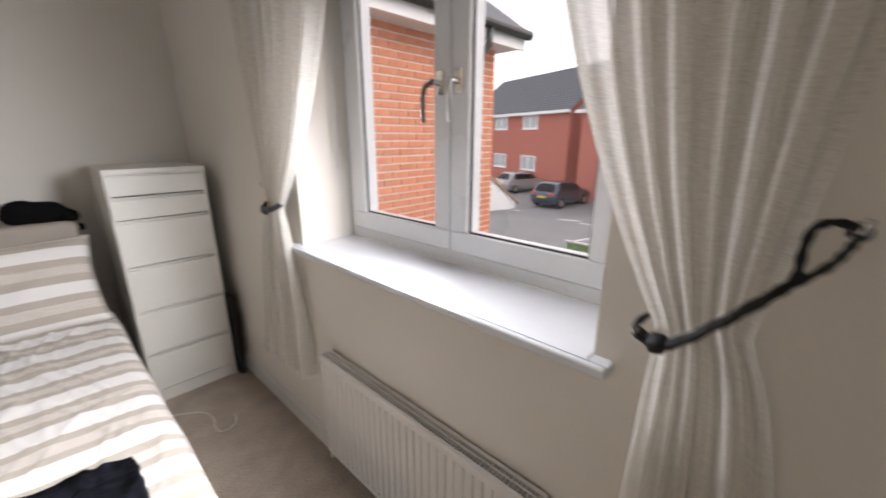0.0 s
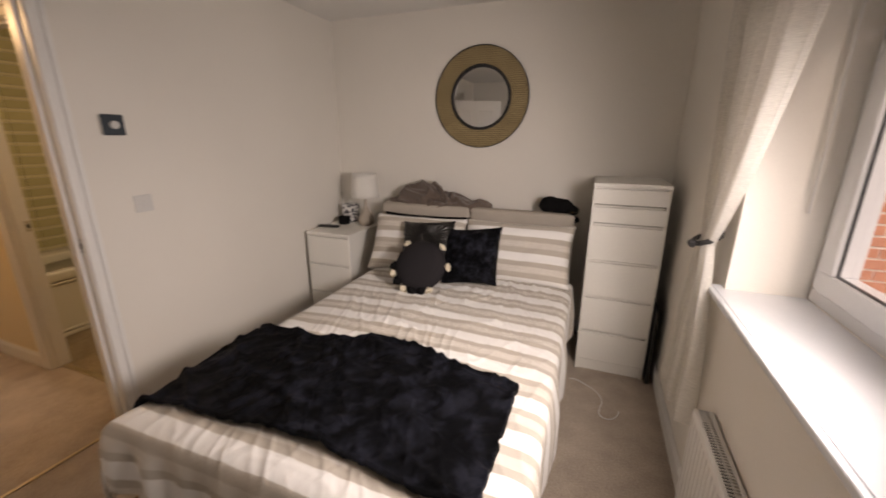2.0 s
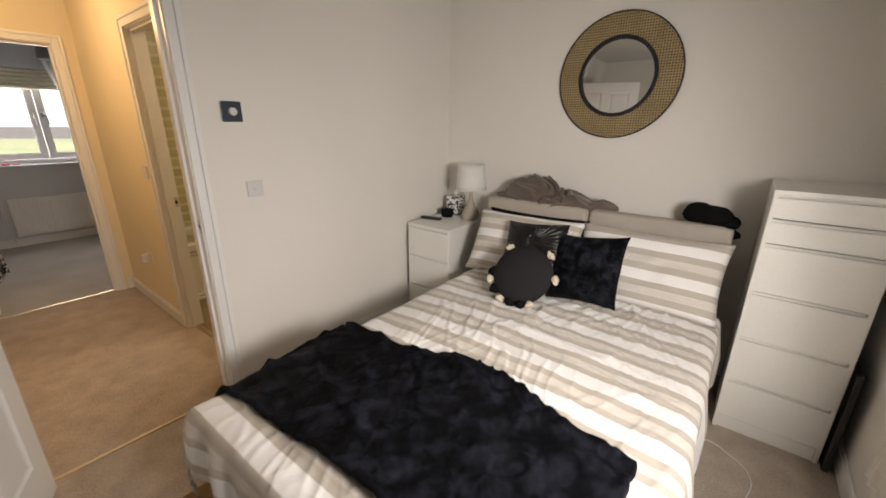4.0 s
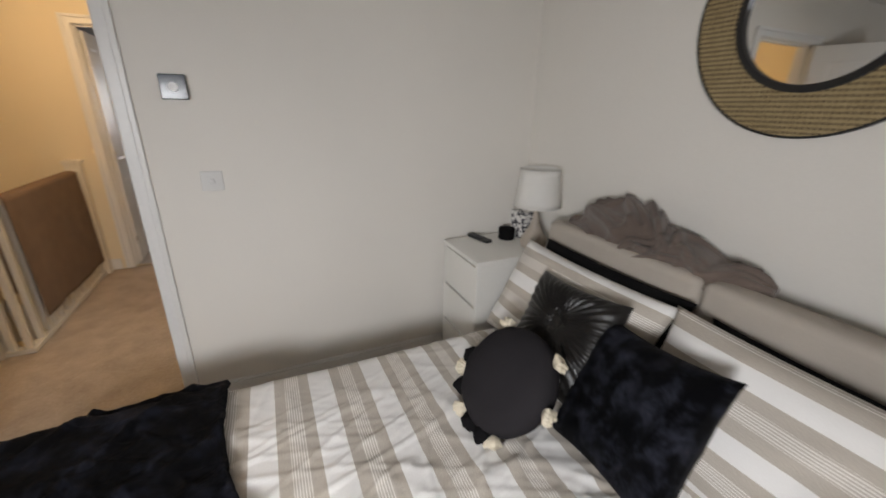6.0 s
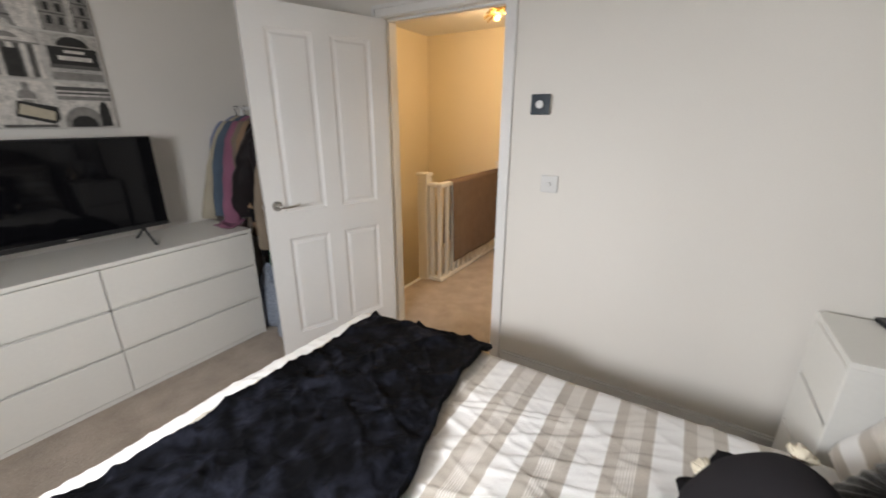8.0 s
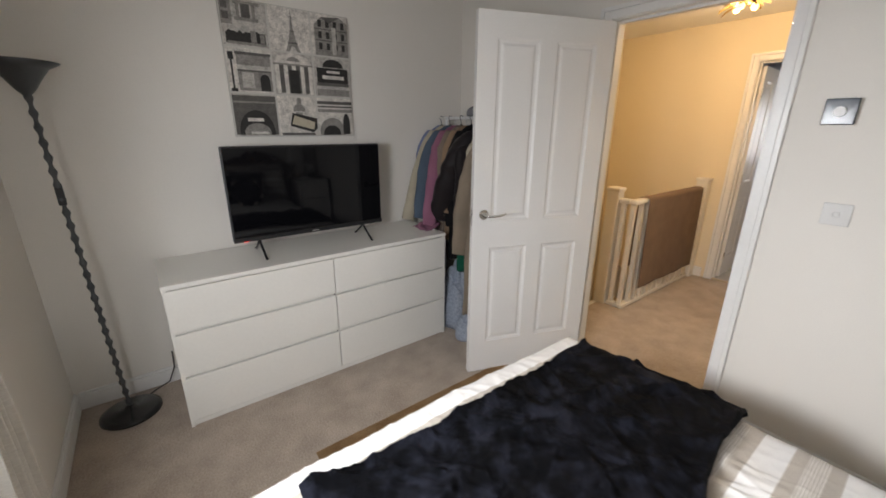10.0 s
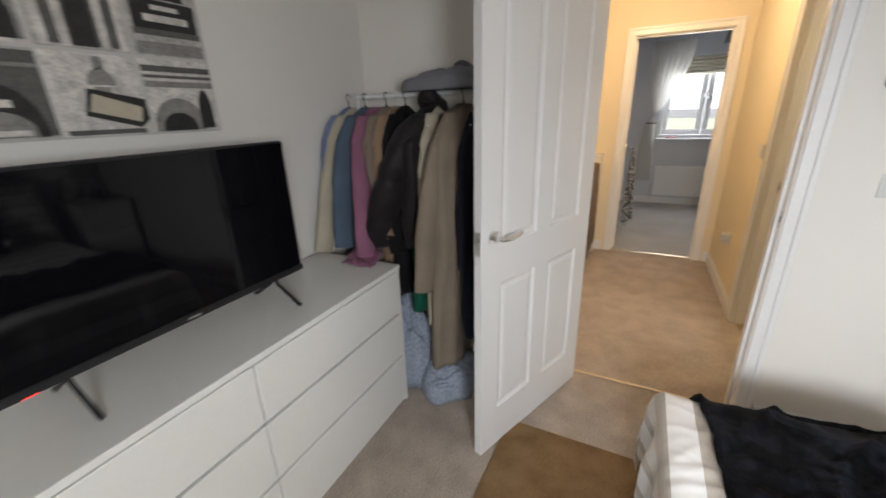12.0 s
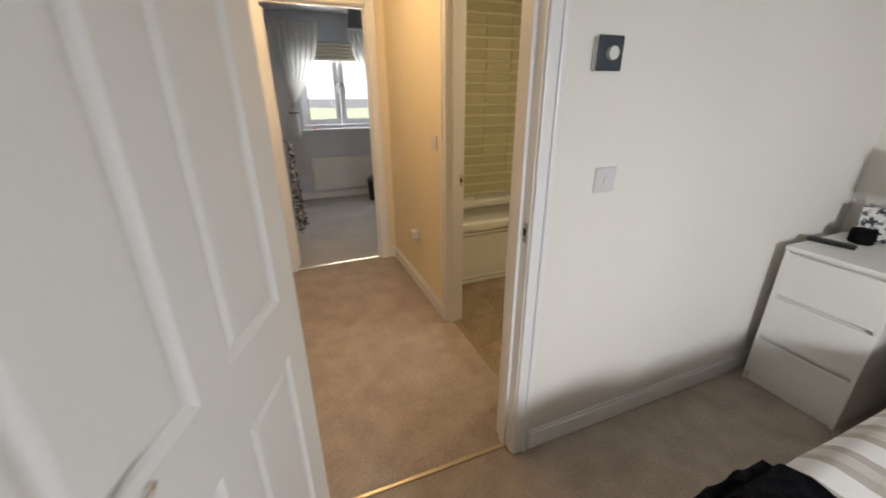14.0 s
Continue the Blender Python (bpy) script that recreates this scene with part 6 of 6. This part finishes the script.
def back_curtain(y0, y1, ty, low, seed, label):
    def place(u, v):
        z = 2.26 + (0.35 - 2.26) * v
        k = min(1, v / 0.55)
        a, b = y0 + (ty - 0.05 - y0) * k ** 2, y1 + (ty + 0.05 - y1) * k ** 2
        if v > 0.55:
            e = (v - 0.55) / 0.45
            a, b = ty - 0.05 + (low[0] - ty + 0.05) * e ** 0.6, ty + 0.05 + (low[1] - ty - 0.05) * e ** 0.6
        return (BX + 0.07 + 0.03 * math.sin(u * 44 + seed) * (1 - 0.5 * k), a + (b - a) * u, z)

    t = thing("curtain", pose(BX + 0.07, (y0 + y1) / 2, 0.35), label, "curtain", group="back bedroom curtains")
    bm = B()
    sheet(bm, 90, 40, place)
    part("voile", bm, VOILE, t, smooth=True)
    bm = B()
    tube(bm, [(BX + 0.07 + 0.06 * math.cos(a), ty + 0.06 * math.sin(a), 1.19) for a in (2 * math.pi * k / 16 for k in range(17))], 0.008, 6)
    part("tie", bm, CORD, t, "dark cord tie", smooth=True)


back_curtain(0.62, 0.10, 0.20, (0.02, 0.28), 1.0, "white voile curtain tied back at the back window")
back_curtain(0.98, 1.62, 1.55, (1.48, 1.70), 2.0, "white voile curtain on the far side of the back window")
SPOT = surface("black and white spotted cotton", (0.75, 0.74, 0.72), 0.9, scale=42, fine=42, bump=0.1, col2=(0.02, 0.02, 0.02))
SPOT.node_tree.nodes["Map Range"].inputs[1].default_value, SPOT.node_tree.nodes["Map Range"].inputs[2].default_value = 0.97, 1.02
bm = B()
sheet(bm, 36, 30, lambda u, v: (-3.09 + 0.05 * math.sin(u * 14 + v) * (0.4 + v) + 0.10 * (u - 0.5), 0.052 + 0.02 * v + (0.035 + 0.10 * v) * (u - 0.5) + 0.012 * math.sin(u * 11), 0.985 - 0.86 * v - 0.05 * v * math.sin(u * 5)))
thick(solo("spotted_cloth", bm, SPOT, "black and white spotted robe hung over the door handle", "cloth", smooth=True), 0.01)
bn = thing("waste_bin", pose(-4.45, 1.16, 0.002), "slim black waste bin by the back bedroom wall", "bin")
bm = B()
lathe(bm, [(0, 0), (0.10, 0), (0.12, 0.30), (0.115, 0.30), (0.095, 0.01), (0, 0.01)], (-4.45, 1.16, 0.002), 24)
part("bucket", bm, BLACKP, bn, smooth=True)
bm = B()
rod(bm, (-4.45, 1.16, 0.29), (-4.45, 1.16, 0.34), 0.115, 0.06, seg=24)
part("lid", bm, BLACKP, bn)
bm = B()
lathe(bm, [(0, 0), (0.16, 0), (0.13, 0.20), (0.12, 0.2), (0.15, 0.004), (0, 0.004)], (-3.6, 0.95, 2.05), 28)
t = solo("drum_lamp", bm, cloth("grey drum shade", (0.22, 0.23, 0.25)), "grey drum ceiling shade in the back bedroom", "lamp", smooth=True)
bm = B()
rod(bm, (-3.6, 0.95, 2.25), (-3.6, 0.95, H_), 0.004, seg=8)
part("flex", bm, WHITEP, t, "thin white flex")
for k, (dy, col) in enumerate(((0.0, (0.6, 0.12, 0.16)), (0.09, (0.65, 0.3, 0.35)))):
    bm = B()
    box(bm, BX - 0.10, BX - 0.04, 0.42 + dy, 0.48 + dy, 0.966, 0.985, 0.004, 2)
    solo("trinket", bm, cloth("trinket " + str(k), col), "small pink trinket on the back window board", "trinket")

# ---- outside ----
GZ = -2.75
ASPH = surface("car park asphalt", (0.15, 0.152, 0.155), 0.95, scale=0.8, fine=60, bump=0.5, depth=0.006, col2=(0.21, 0.212, 0.215))
bm = B()
box(bm, -400, 400, -400, 400, GZ - 0.3, GZ)
tagged(new("ground", mesh_of("ground", bm, ASPH)), "grey asphalt car park reaching away from the house", "ground", kind="structure")
BRICK = surface("orange-red facing brick", (0.52, 0.19, 0.105), 0.9, scale=6, fine=70, bump=0.4, depth=0.004, col2=(0.66, 0.28, 0.165), random=0.09)
BRICKFAR = surface("far red brickwork", (0.37, 0.115, 0.085), 0.9, scale=3, fine=14, bump=0.2, col2=(0.49, 0.175, 0.13))
MORTAR = surface("pale mortar", (0.76, 0.68, 0.60), 0.95, var=0.08, scale=8, fine=120, bump=0.3)
SLATE = surface("dark grey roof tile", (0.085, 0.092, 0.108), 0.7, var=0.15, scale=3, fine=40, bump=0.3)
FASC = surface("white fascia board", (0.78, 0.78, 0.77), 0.4, var=0.03, scale=3, fine=60, bump=0.03)
BAND = 0.075


def brick_field(parent, run0, run1, z0, z1, at, limit):
    """Half-bond courses on a wall facing -y at y = at, from run0 to run1 along x; the lower ones as one part."""
    full = B()
    box(full, 0, 0.213, -0.006, 0.05, 0, 0.061, 0.003, 1)
    me = mesh_of("brick", full, BRICK)
    half = B()
    box(half, 0, 0.100, -0.006, 0.05, 0, 0.061, 0.003, 1)
    me2 = mesh_of("brick_half", half, BRICK)
    count, rest = 0, B()
    row = 0
    z = z1 - BAND
    while z > z0:
        off = 0.0 if row % 2 else 0.1125
        x = run1 - 0.213 if row % 2 else run1 - 0.100
        first = True
        while x > run0:
            use = me2 if (first and not row % 2) else me
            if count < limit:
                o = new("brick", use)
                o.parent = parent
                o.location = Vector((x, at + random.uniform(-0.002, 0.002), z)) - WORLD[parent].translation
                count += 1
            else:
                w = 0.1 if (first and not row % 2) else 0.213
                j = random.uniform(-0.002, 0.002)
                vs = [rest.verts.new(p) for p in ((x, at - 0.006 + j, z), (x + w, at - 0.006 + j, z), (x + w, at - 0.006 + j, z + 0.061), (x, at - 0.006 + j, z + 0.061), (x, at + 0.03, z), (x + w, at + 0.03, z), (x + w, at + 0.03, z + 0.061), (x, at + 0.03, z + 0.061))]
                for f in ((0, 1, 2, 3), (1, 5, 6, 2), (4, 0, 3, 7), (3, 2, 6, 7), (0, 4, 5, 1)):
                    rest.faces.new([vs[i] for i in f])
            first = False
            x -= 0.225
        z -= BAND
        row += 1
    return rest


NX, NY, NEAVE = 6.15, 2.95, 2.38
nb = thing("neighbour_house", pose(4.6, 5.0, GZ), "neighbouring orange-red brick house wing with white fascia", "house")
bm = B()
box(bm, 2.96, NX, NY + 0.004, NY + 5.0, GZ, NEAVE)
part("wall", bm, MORTAR, nb, "pale mortar between the bricks")
bm = B()
box(bm, NX - 0.001, NX + 0.012, NY + 0.02, NY + 5.0, GZ, NEAVE)
part("side_wall", bm, BRICKFAR, nb)
bm = B()
box(bm, 2.96, NX + 0.22, NY - 0.25, NY + 0.003, NEAVE, NEAVE + 0.02), box(bm, 2.96, NX + 0.24, NY - 0.272, NY - 0.25, NEAVE - 0.02, NEAVE + 0.17, 0.003, 1), box(bm, NX + 0.013, NX + 0.22, NY + 0.003, NY + 5, NEAVE, NEAVE + 0.02)
part("fascia", bm, FASC, nb, "white fascia and soffit boards")
bm = B()
tube(bm, [(2.97, NY - 0.32, NEAVE + 0.14), (NX + 0.25, NY - 0.32, NEAVE + 0.14)], 0.055, 10)
part("gutter", bm, BLACKP, nb, "black half-round gutter")
bm = B()
tube(bm, [(NX - 0.52, NY - 0.32, NEAVE + 0.10), (NX - 0.52, NY - 0.30, NEAVE - 0.06), (NX - 0.52, NY - 0.09, NEAVE - 0.25), (NX - 0.52, NY - 0.065, NEAVE - 0.40), (NX - 0.52, NY - 0.065, GZ + 0.1)], 0.034, 12)
dp = part("downpipe", bm, DARKMET, nb, "black round downpipe", smooth=True)
for z in (2.0, 0.6, -0.8, -2.0):
    bm = B()
    rod(bm, (NX - 0.52, NY - 0.065, z), (NX - 0.52, NY - 0.065, z + 0.05), 0.042, seg=14)
    part("clip", bm, BLACKP, dp)
bm = B()
for v in ((2.96, NY - 0.34, NEAVE + 0.16), (NX + 0.28, NY - 0.34, NEAVE + 0.16), (NX + 0.28, NY + 2.5, NEAVE + 2.2), (2.96, NY + 2.5, NEAVE + 2.2), (2.96, NY + 5.3, NEAVE + 0.16), (NX + 0.28, NY + 5.3, NEAVE + 0.16)):
    bm.verts.new(v)
bm.verts.ensure_lookup_table()
bm.faces.new([bm.verts[i] for i in (0, 1, 2, 3)]), bm.faces.new([bm.verts[i] for i in (3, 2, 5, 4)])
thick(part("roof", bm, SLATE, nb), 0.05)

# white gabled store beyond the corner
ps = thing("bin_store", pose(20.4, 13.2, GZ), "low white rendered store with a brown sloping verge", "outbuilding")
bm = B()
c0 = Vector((19.2, 13.0, 0))
c1 = Vector((21.5, 12.3, 0))
vs = []
nrm = Vector((0.3, 0.95, 0)) * 2.2
for base in (Vector((0, 0, 0)), nrm):
    vs.append([bm.verts.new(c0 + base + Vector((0, 0, GZ))), bm.verts.new(c1 + base + Vector((0, 0, GZ))), bm.verts.new(c1 + base + Vector((0, 0, GZ + 0.35))), bm.verts.new(c0 + base + Vector((0, 0, GZ + 2.3)))])
bm.faces.new(vs[0]), bm.faces.new(vs[1][::-1])
for k in range(4):
    bm.faces.new((vs[0][k], vs[0][(k + 1) % 4], vs[1][(k + 1) % 4], vs[1][k]))
part("wall", bm, FASC, ps)
bm = B()
tube(bm, [c0 + Vector((-0.1, 0, GZ + 2.38)), c1 + Vector((0.12, -0.1, GZ + 0.30))], 0.07, 6)
part("verge", bm, cloth("brown verge tile", (0.33, 0.24, 0.17)), ps, "brown tiled verge")


def far_block(origin, yaw, w, d, eave, ridge, label, cols, rows_z, win_w=1.0, win_h=1.05, start=1.0, gap=2.1):
    """A two-storey block; local x along its front, front towards -y."""
    m = pose(origin[0], origin[1], GZ, 0, 0, yaw)
    t = thing("apartment_building", m, label, "building")
    e, r = eave - GZ, ridge - GZ
    bm = B()
    box(bm, 0, w, 0, d, 0, e)
    v = [bm.verts.new(p) for p in ((0, 0, e), (0, d, e), (0, d / 2, r - 0.1), (w, 0, e), (w, d, e), (w, d / 2, r - 0.1))]
    bm.faces.new((v[0], v[1], v[2])), bm.faces.new((v[3], v[5], v[4]))
    part("wall", bm, BRICKFAR, t, local=True)
    roof = None
    n = 22
    bm = B()
    for side in (0, 1):
        for k in range(n):
            f0, f1 = k / n, (k + 1) / n
            y0, y1 = (-0.35 + (d / 2 + 0.35) * f0, -0.35 + (d / 2 + 0.35) * f1)
            z0, z1 = e - 0.02 + (r - e) * f0 + 0.05, e - 0.02 + (r - e) * f1
            if side:
                y0, y1 = d - y0, d - y1
            a = [bm.verts.new(p) for p in ((-0.3, y0, z0), (w + 0.3, y0, z0), (w + 0.3, y1, z1), (-0.3, y1, z1), (-0.3, y0, z0 - 0.07), (w + 0.3, y0, z0 - 0.07))]
            bm.faces.new(a[:4]), bm.faces.new((a[4], a[5], a[1], a[0]))
    part("roof", bm, SLATE, t, "dark grey tiled roof in courses", local=True)
    bm = B()
    box(bm, -0.3, w + 0.3, -0.37, -0.34, e - 0.14, e + 0.06), box(bm, -0.3, w + 0.3, -0.34, 0.0, e - 0.14, e - 0.12)
    part("fascia", bm, FASC, t, "white fascia board", local=True)
    for i in range(cols):
        for z in rows_z:
            x = start + i * gap
            bm = B()
            for b in ((x, x + win_w, z, z + 0.08), (x, x + win_w, z + win_h - 0.08, z + win_h), (x, x + 0.08, z + 0.08, z + win_h - 0.08), (x + win_w - 0.08, x + win_w, z + 0.08, z + win_h - 0.08), (x + win_w / 2 - 0.05, x + win_w / 2 + 0.05, z + 0.08, z + win_h - 0.08)):
                box(bm, b[0], b[1], -0.03, 0.02, b[2], b[3])
            wdw = part("window", bm, FASC, t, "white framed window", local=True)
            for s in (0, 1):
                bm = B()
                box(bm, x + 0.08 + s * (win_w / 2 - 0.03), x + win_w / 2 - 0.05 + s * (win_w / 2 - 0.03), -0.008, 0.004, z + 0.08, z + win_h - 0.08)
                part("pane", bm, PANE, wdw, local=True)
            bm = B()
            box(bm, x - 0.06, x + win_w + 0.06, -0.06, 0.0, z - 0.07, z)
            part("sill", bm, FASC, wdw, local=True)
    return t


PANE = surface("far window with net curtain", (0.42, 0.45, 0.47), 0.15, var=0.25, scale=3, fine=9, bump=0)
far_block((34.3, 26.8), -111, 14.8, 9.0, 3.13, 6.9, "red brick two-storey apartment block with a dark tiled roof", 2, (1.45, 4.70), win_w=1.9, win_h=1.15, start=5.34, gap=4.07)
far_block((28.1, 11.7), -121, 9.0, 7.5, 3.0, 6.2, "red brick block adjoining the first at an angle", 2, (1.45, 4.0), win_w=1.2, start=4.0, gap=2.9)


def car(m, col, label):
    """A small hatchback; front towards +x, origin on the ground at its middle."""
    t = thing("parked_car", m, label, "car", group="parked cars")
    paint = surface("car paint " + label[:4], col, 0.22, 0.3, var=0.04, scale=3, fine=40, bump=0, coat=0.8)
    prof = [(-2.0, 0.45), (-2.03, 0.70), (-1.98, 0.95), (-1.80, 1.02), (-1.45, 1.44), (-1.1, 1.50), (-0.2, 1.52), (0.35, 1.42), (0.95, 1.02), (1.75, 0.86), (2.0, 0.68), (2.05, 0.42), (1.9, 0.25), (-1.9, 0.25)]
    bm = B()
    rings = []
    for y, s in ((-0.86, 0.93), (-0.84, 0.985), (-0.70, 1.0), (0.0, 1.01), (0.70, 1.0), (0.84, 0.985), (0.86, 0.93)):
        ring = []
        for x, z in prof:
            tuck = max(0, (z - 0.95)) * 0.34
            ring.append(bm.verts.new((x * s, y - math.copysign(tuck, y) if y else 0, 0.25 + (z - 0.25) * s)))
        rings.append(ring)
    for a, b in zip(rings, rings[1:]):
        for k in range(len(prof)):
            bm.faces.new((a[k], a[(k + 1) % len(prof)], b[(k + 1) % len(prof)], b[k]))
    bm.faces.new(rings[0]), bm.faces.new(rings[-1][::-1])
    part("body", bm, paint, t, smooth=True, local=True)
    for x0, x1, z0, z1, lab in ((-1.86, -1.50, 1.03, 1.40, "rear window"), (0.42, 0.90, 1.05, 1.38, "windscreen")):
        bm = B()
        s = 1 if x0 > 0 else -1
        vs = [bm.verts.new(p) for p in (((x1 if s > 0 else x0) + s * 0.03, -0.62, z0), ((x1 if s > 0 else x0) + s * 0.03, 0.62, z0), ((x0 if s > 0 else x1) + s * 0.05, 0.55, z1), ((x0 if s > 0 else x1) + s * 0.05, -0.55, z1))]
        bm.faces.new(vs)
        thick(part(lab.replace(" ", "_"), bm, SCREEN, t, "dark " + lab, local=True), 0.02)
    for s in (-1, 1):
        bm = B()
        vs = [bm.verts.new(p) for p in ((-1.35, s * 0.835, 1.03), (0.80, s * 0.835, 1.03), (0.30, s * 0.70, 1.38), (-1.15, s * 0.68, 1.40))]
        bm.faces.new(vs)
        thick(part("side_window", bm, SCREEN, t, "dark side window", local=True), 0.03, 0)
        bm = B()
        box(bm, -2.04, -1.93, s * 0.62 - 0.13, s * 0.62 + 0.13, 0.80, 0.95, 0.02, 2)
        part("tail_light", bm, glow("tail light lens", (0.5, 0.03, 0.02), 0.15), t, "red tail light", local=True)
        for x in (-1.28, 1.28):
            bm = B()
            rod(bm, (x, s * 0.70, 0.31), (x, s * 0.88, 0.31), 0.31, seg=26)
            w = part("wheel", bm, BLACKP, t, "black tyre", local=True)
            bm = B()
            rod(bm, (x, s * 0.86, 0.31), (x, s * 0.887, 0.31), 0.19, seg=18)
            part("rim", bm, STEEL, w, "silver wheel rim", local=True)
    bm = B()
    box(bm, -2.055, -2.03, -0.26, 0.26, 0.62, 0.74)
    part("number_plate", bm, surface("yellow plate", (0.75, 0.52, 0.04), 0.4, bump=0), t, "plain yellow number plate", local=True)


car(pose(24.6, 11.0, GZ, 0, 0, -6), (0.035, 0.055, 0.085), "dark blue hatchback parked with its tail towards the house")
car(pose(28.3, 16.2, GZ, 0, 0, -18), (0.36, 0.38, 0.40), "silver hatchback parked beside a white store")
PAINTL = surface("worn white road paint", (0.62, 0.62, 0.60), 0.9, var=0.2, scale=4, fine=30, bump=0.2)
for k, (x, y, a, w, l) in enumerate(((14.3, 8.3, 35, 0.14, 0.7), (14.06, 6.7, 20, 0.14, 0.9), (14.3, 6.9, -60, 0.14, 0.5), (15.1, 5.9, 2, 0.12, 2.2), (20.5, 8.4, -70, 0.14, 1.1), (20.3, 7.2, -70, 0.14, 1.1), (20.9, 12.2, -70, 0.14, 1.1), (18.0, 6.0, -18, 0.12, 3.0))):
    bm = B()
    box(bm, -l / 2, l / 2, -w / 2, w / 2, 0.0, 0.004)
    bm.transform(pose(x, y, GZ, 0, 0, a))
    solo("road_marking", bm, PAINTL, "short worn white car park bay marking", "road marking", group="bay markings")
GRASS = surface("mown grass", (0.055, 0.11, 0.022), 1.0, scale=3, fine=90, bump=0.9, depth=0.02, col2=(0.11, 0.19, 0.045))
bm = B()
sheet(bm, 30, 30, lambda u, v: (10.5 + 3.6 * u, -6.0 + 11.3 * v - 0.6 * u, GZ + 0.03 + 0.02 * wob(u * 20, v * 20)))
tagged(new("lawn", mesh_of("lawn", bm, GRASS)), "strip of green lawn beside the car park", "grass", kind="stuff")
fc = thing("timber_fence", pose(13.4, 4.3, GZ), "low green timber fence with a pale top rail", "fence")
GREENT = surface("green stained timber", (0.16, 0.27, 0.11), 0.85, var=0.15, scale=5, fine=60, bump=0.3)
for k in range(11):
    bm = B()
    y = 5.0 - 0.16 * k
    box(bm, 13.4, 13.43, y, y + 0.14, GZ, GZ + 0.85, 0.004, 1)
    part("board", bm, GREENT, fc)
bm = B()
tube(bm, [(13.38, 5.2, GZ + 0.9), (13.38, 3.2, GZ + 0.9)], 0.045, 6)
part("top_rail", bm, PAINTL, fc, "pale top rail")

# open country behind the back bedroom
MEADOW = surface("far meadow", (0.40, 0.47, 0.29), 1.0, var=0.2, scale=0.2, fine=3, bump=0)
bm = B()
sheet(bm, 24, 12, lambda u, v: (-9 - 51 * v, -60 + 120 * u, GZ + 0.03 + 2.3 * v ** 1.3 + 0.25 * wob(u * 9, v * 3) * v))
tagged(new("backdrop", mesh_of("backdrop", bm, MEADOW)), "pale green field rising behind the house", "backdrop", kind="structure")

# ---- small pieces of walls and floors ----
TILE = surface("cream bathroom tile", (0.70, 0.66, 0.46), 0.25, var=0.03, scale=6, fine=60, bump=0.03, random=0.06)
TILEG = surface("pale green band tile", (0.52, 0.49, 0.285), 0.25, var=0.05, scale=6, fine=60, bump=0.03, random=0.08)
host = bpy.data.objects["wall_bathroom_west"]
WORLD[host] = Matrix.Identity(4)
meshes = []
for hgt_, mt in ((0.020, TILE), (0.060, TILEG)):
    b_ = B()
    box(b_, 0, 0.009, 0, 0.246, 0, hgt_, 0.002, 1)
    meshes.append(mesh_of("tile", b_, mt))
z, k = 0.52, 0
while z < 2.30:
    for j in range(6):
        o = new("tile", meshes[k % 2])
        o.parent = host
        o.location = (-2.25, 0.955 + 0.25 * j + (0.0 if k % 4 < 2 else -0.0), z)
    z += (0.020, 0.060)[k % 2] + 0.004
    k += 1
host = bpy.data.objects["floor_bathroom"]
WORLD[host] = Matrix.Identity(4)
b_ = B()
box(b_, 0, 0.298, 0, 0.298, 0, 0.004, 0.0015, 1)
me = mesh_of("vinyl_tile", b_, LINO)
for i in range(7):
    for j in range(6):
        o = new("vinyl_tile", me)
        o.parent = host
        o.location = (-2.22 + 0.3 * i, 0.92 + 0.3 * j, -0.006)
rest = brick_field(nb, 3.0, NX, -1.6, NEAVE, NY, 300)
part("brickwork", rest, BRICK, nb, kind="stuff")
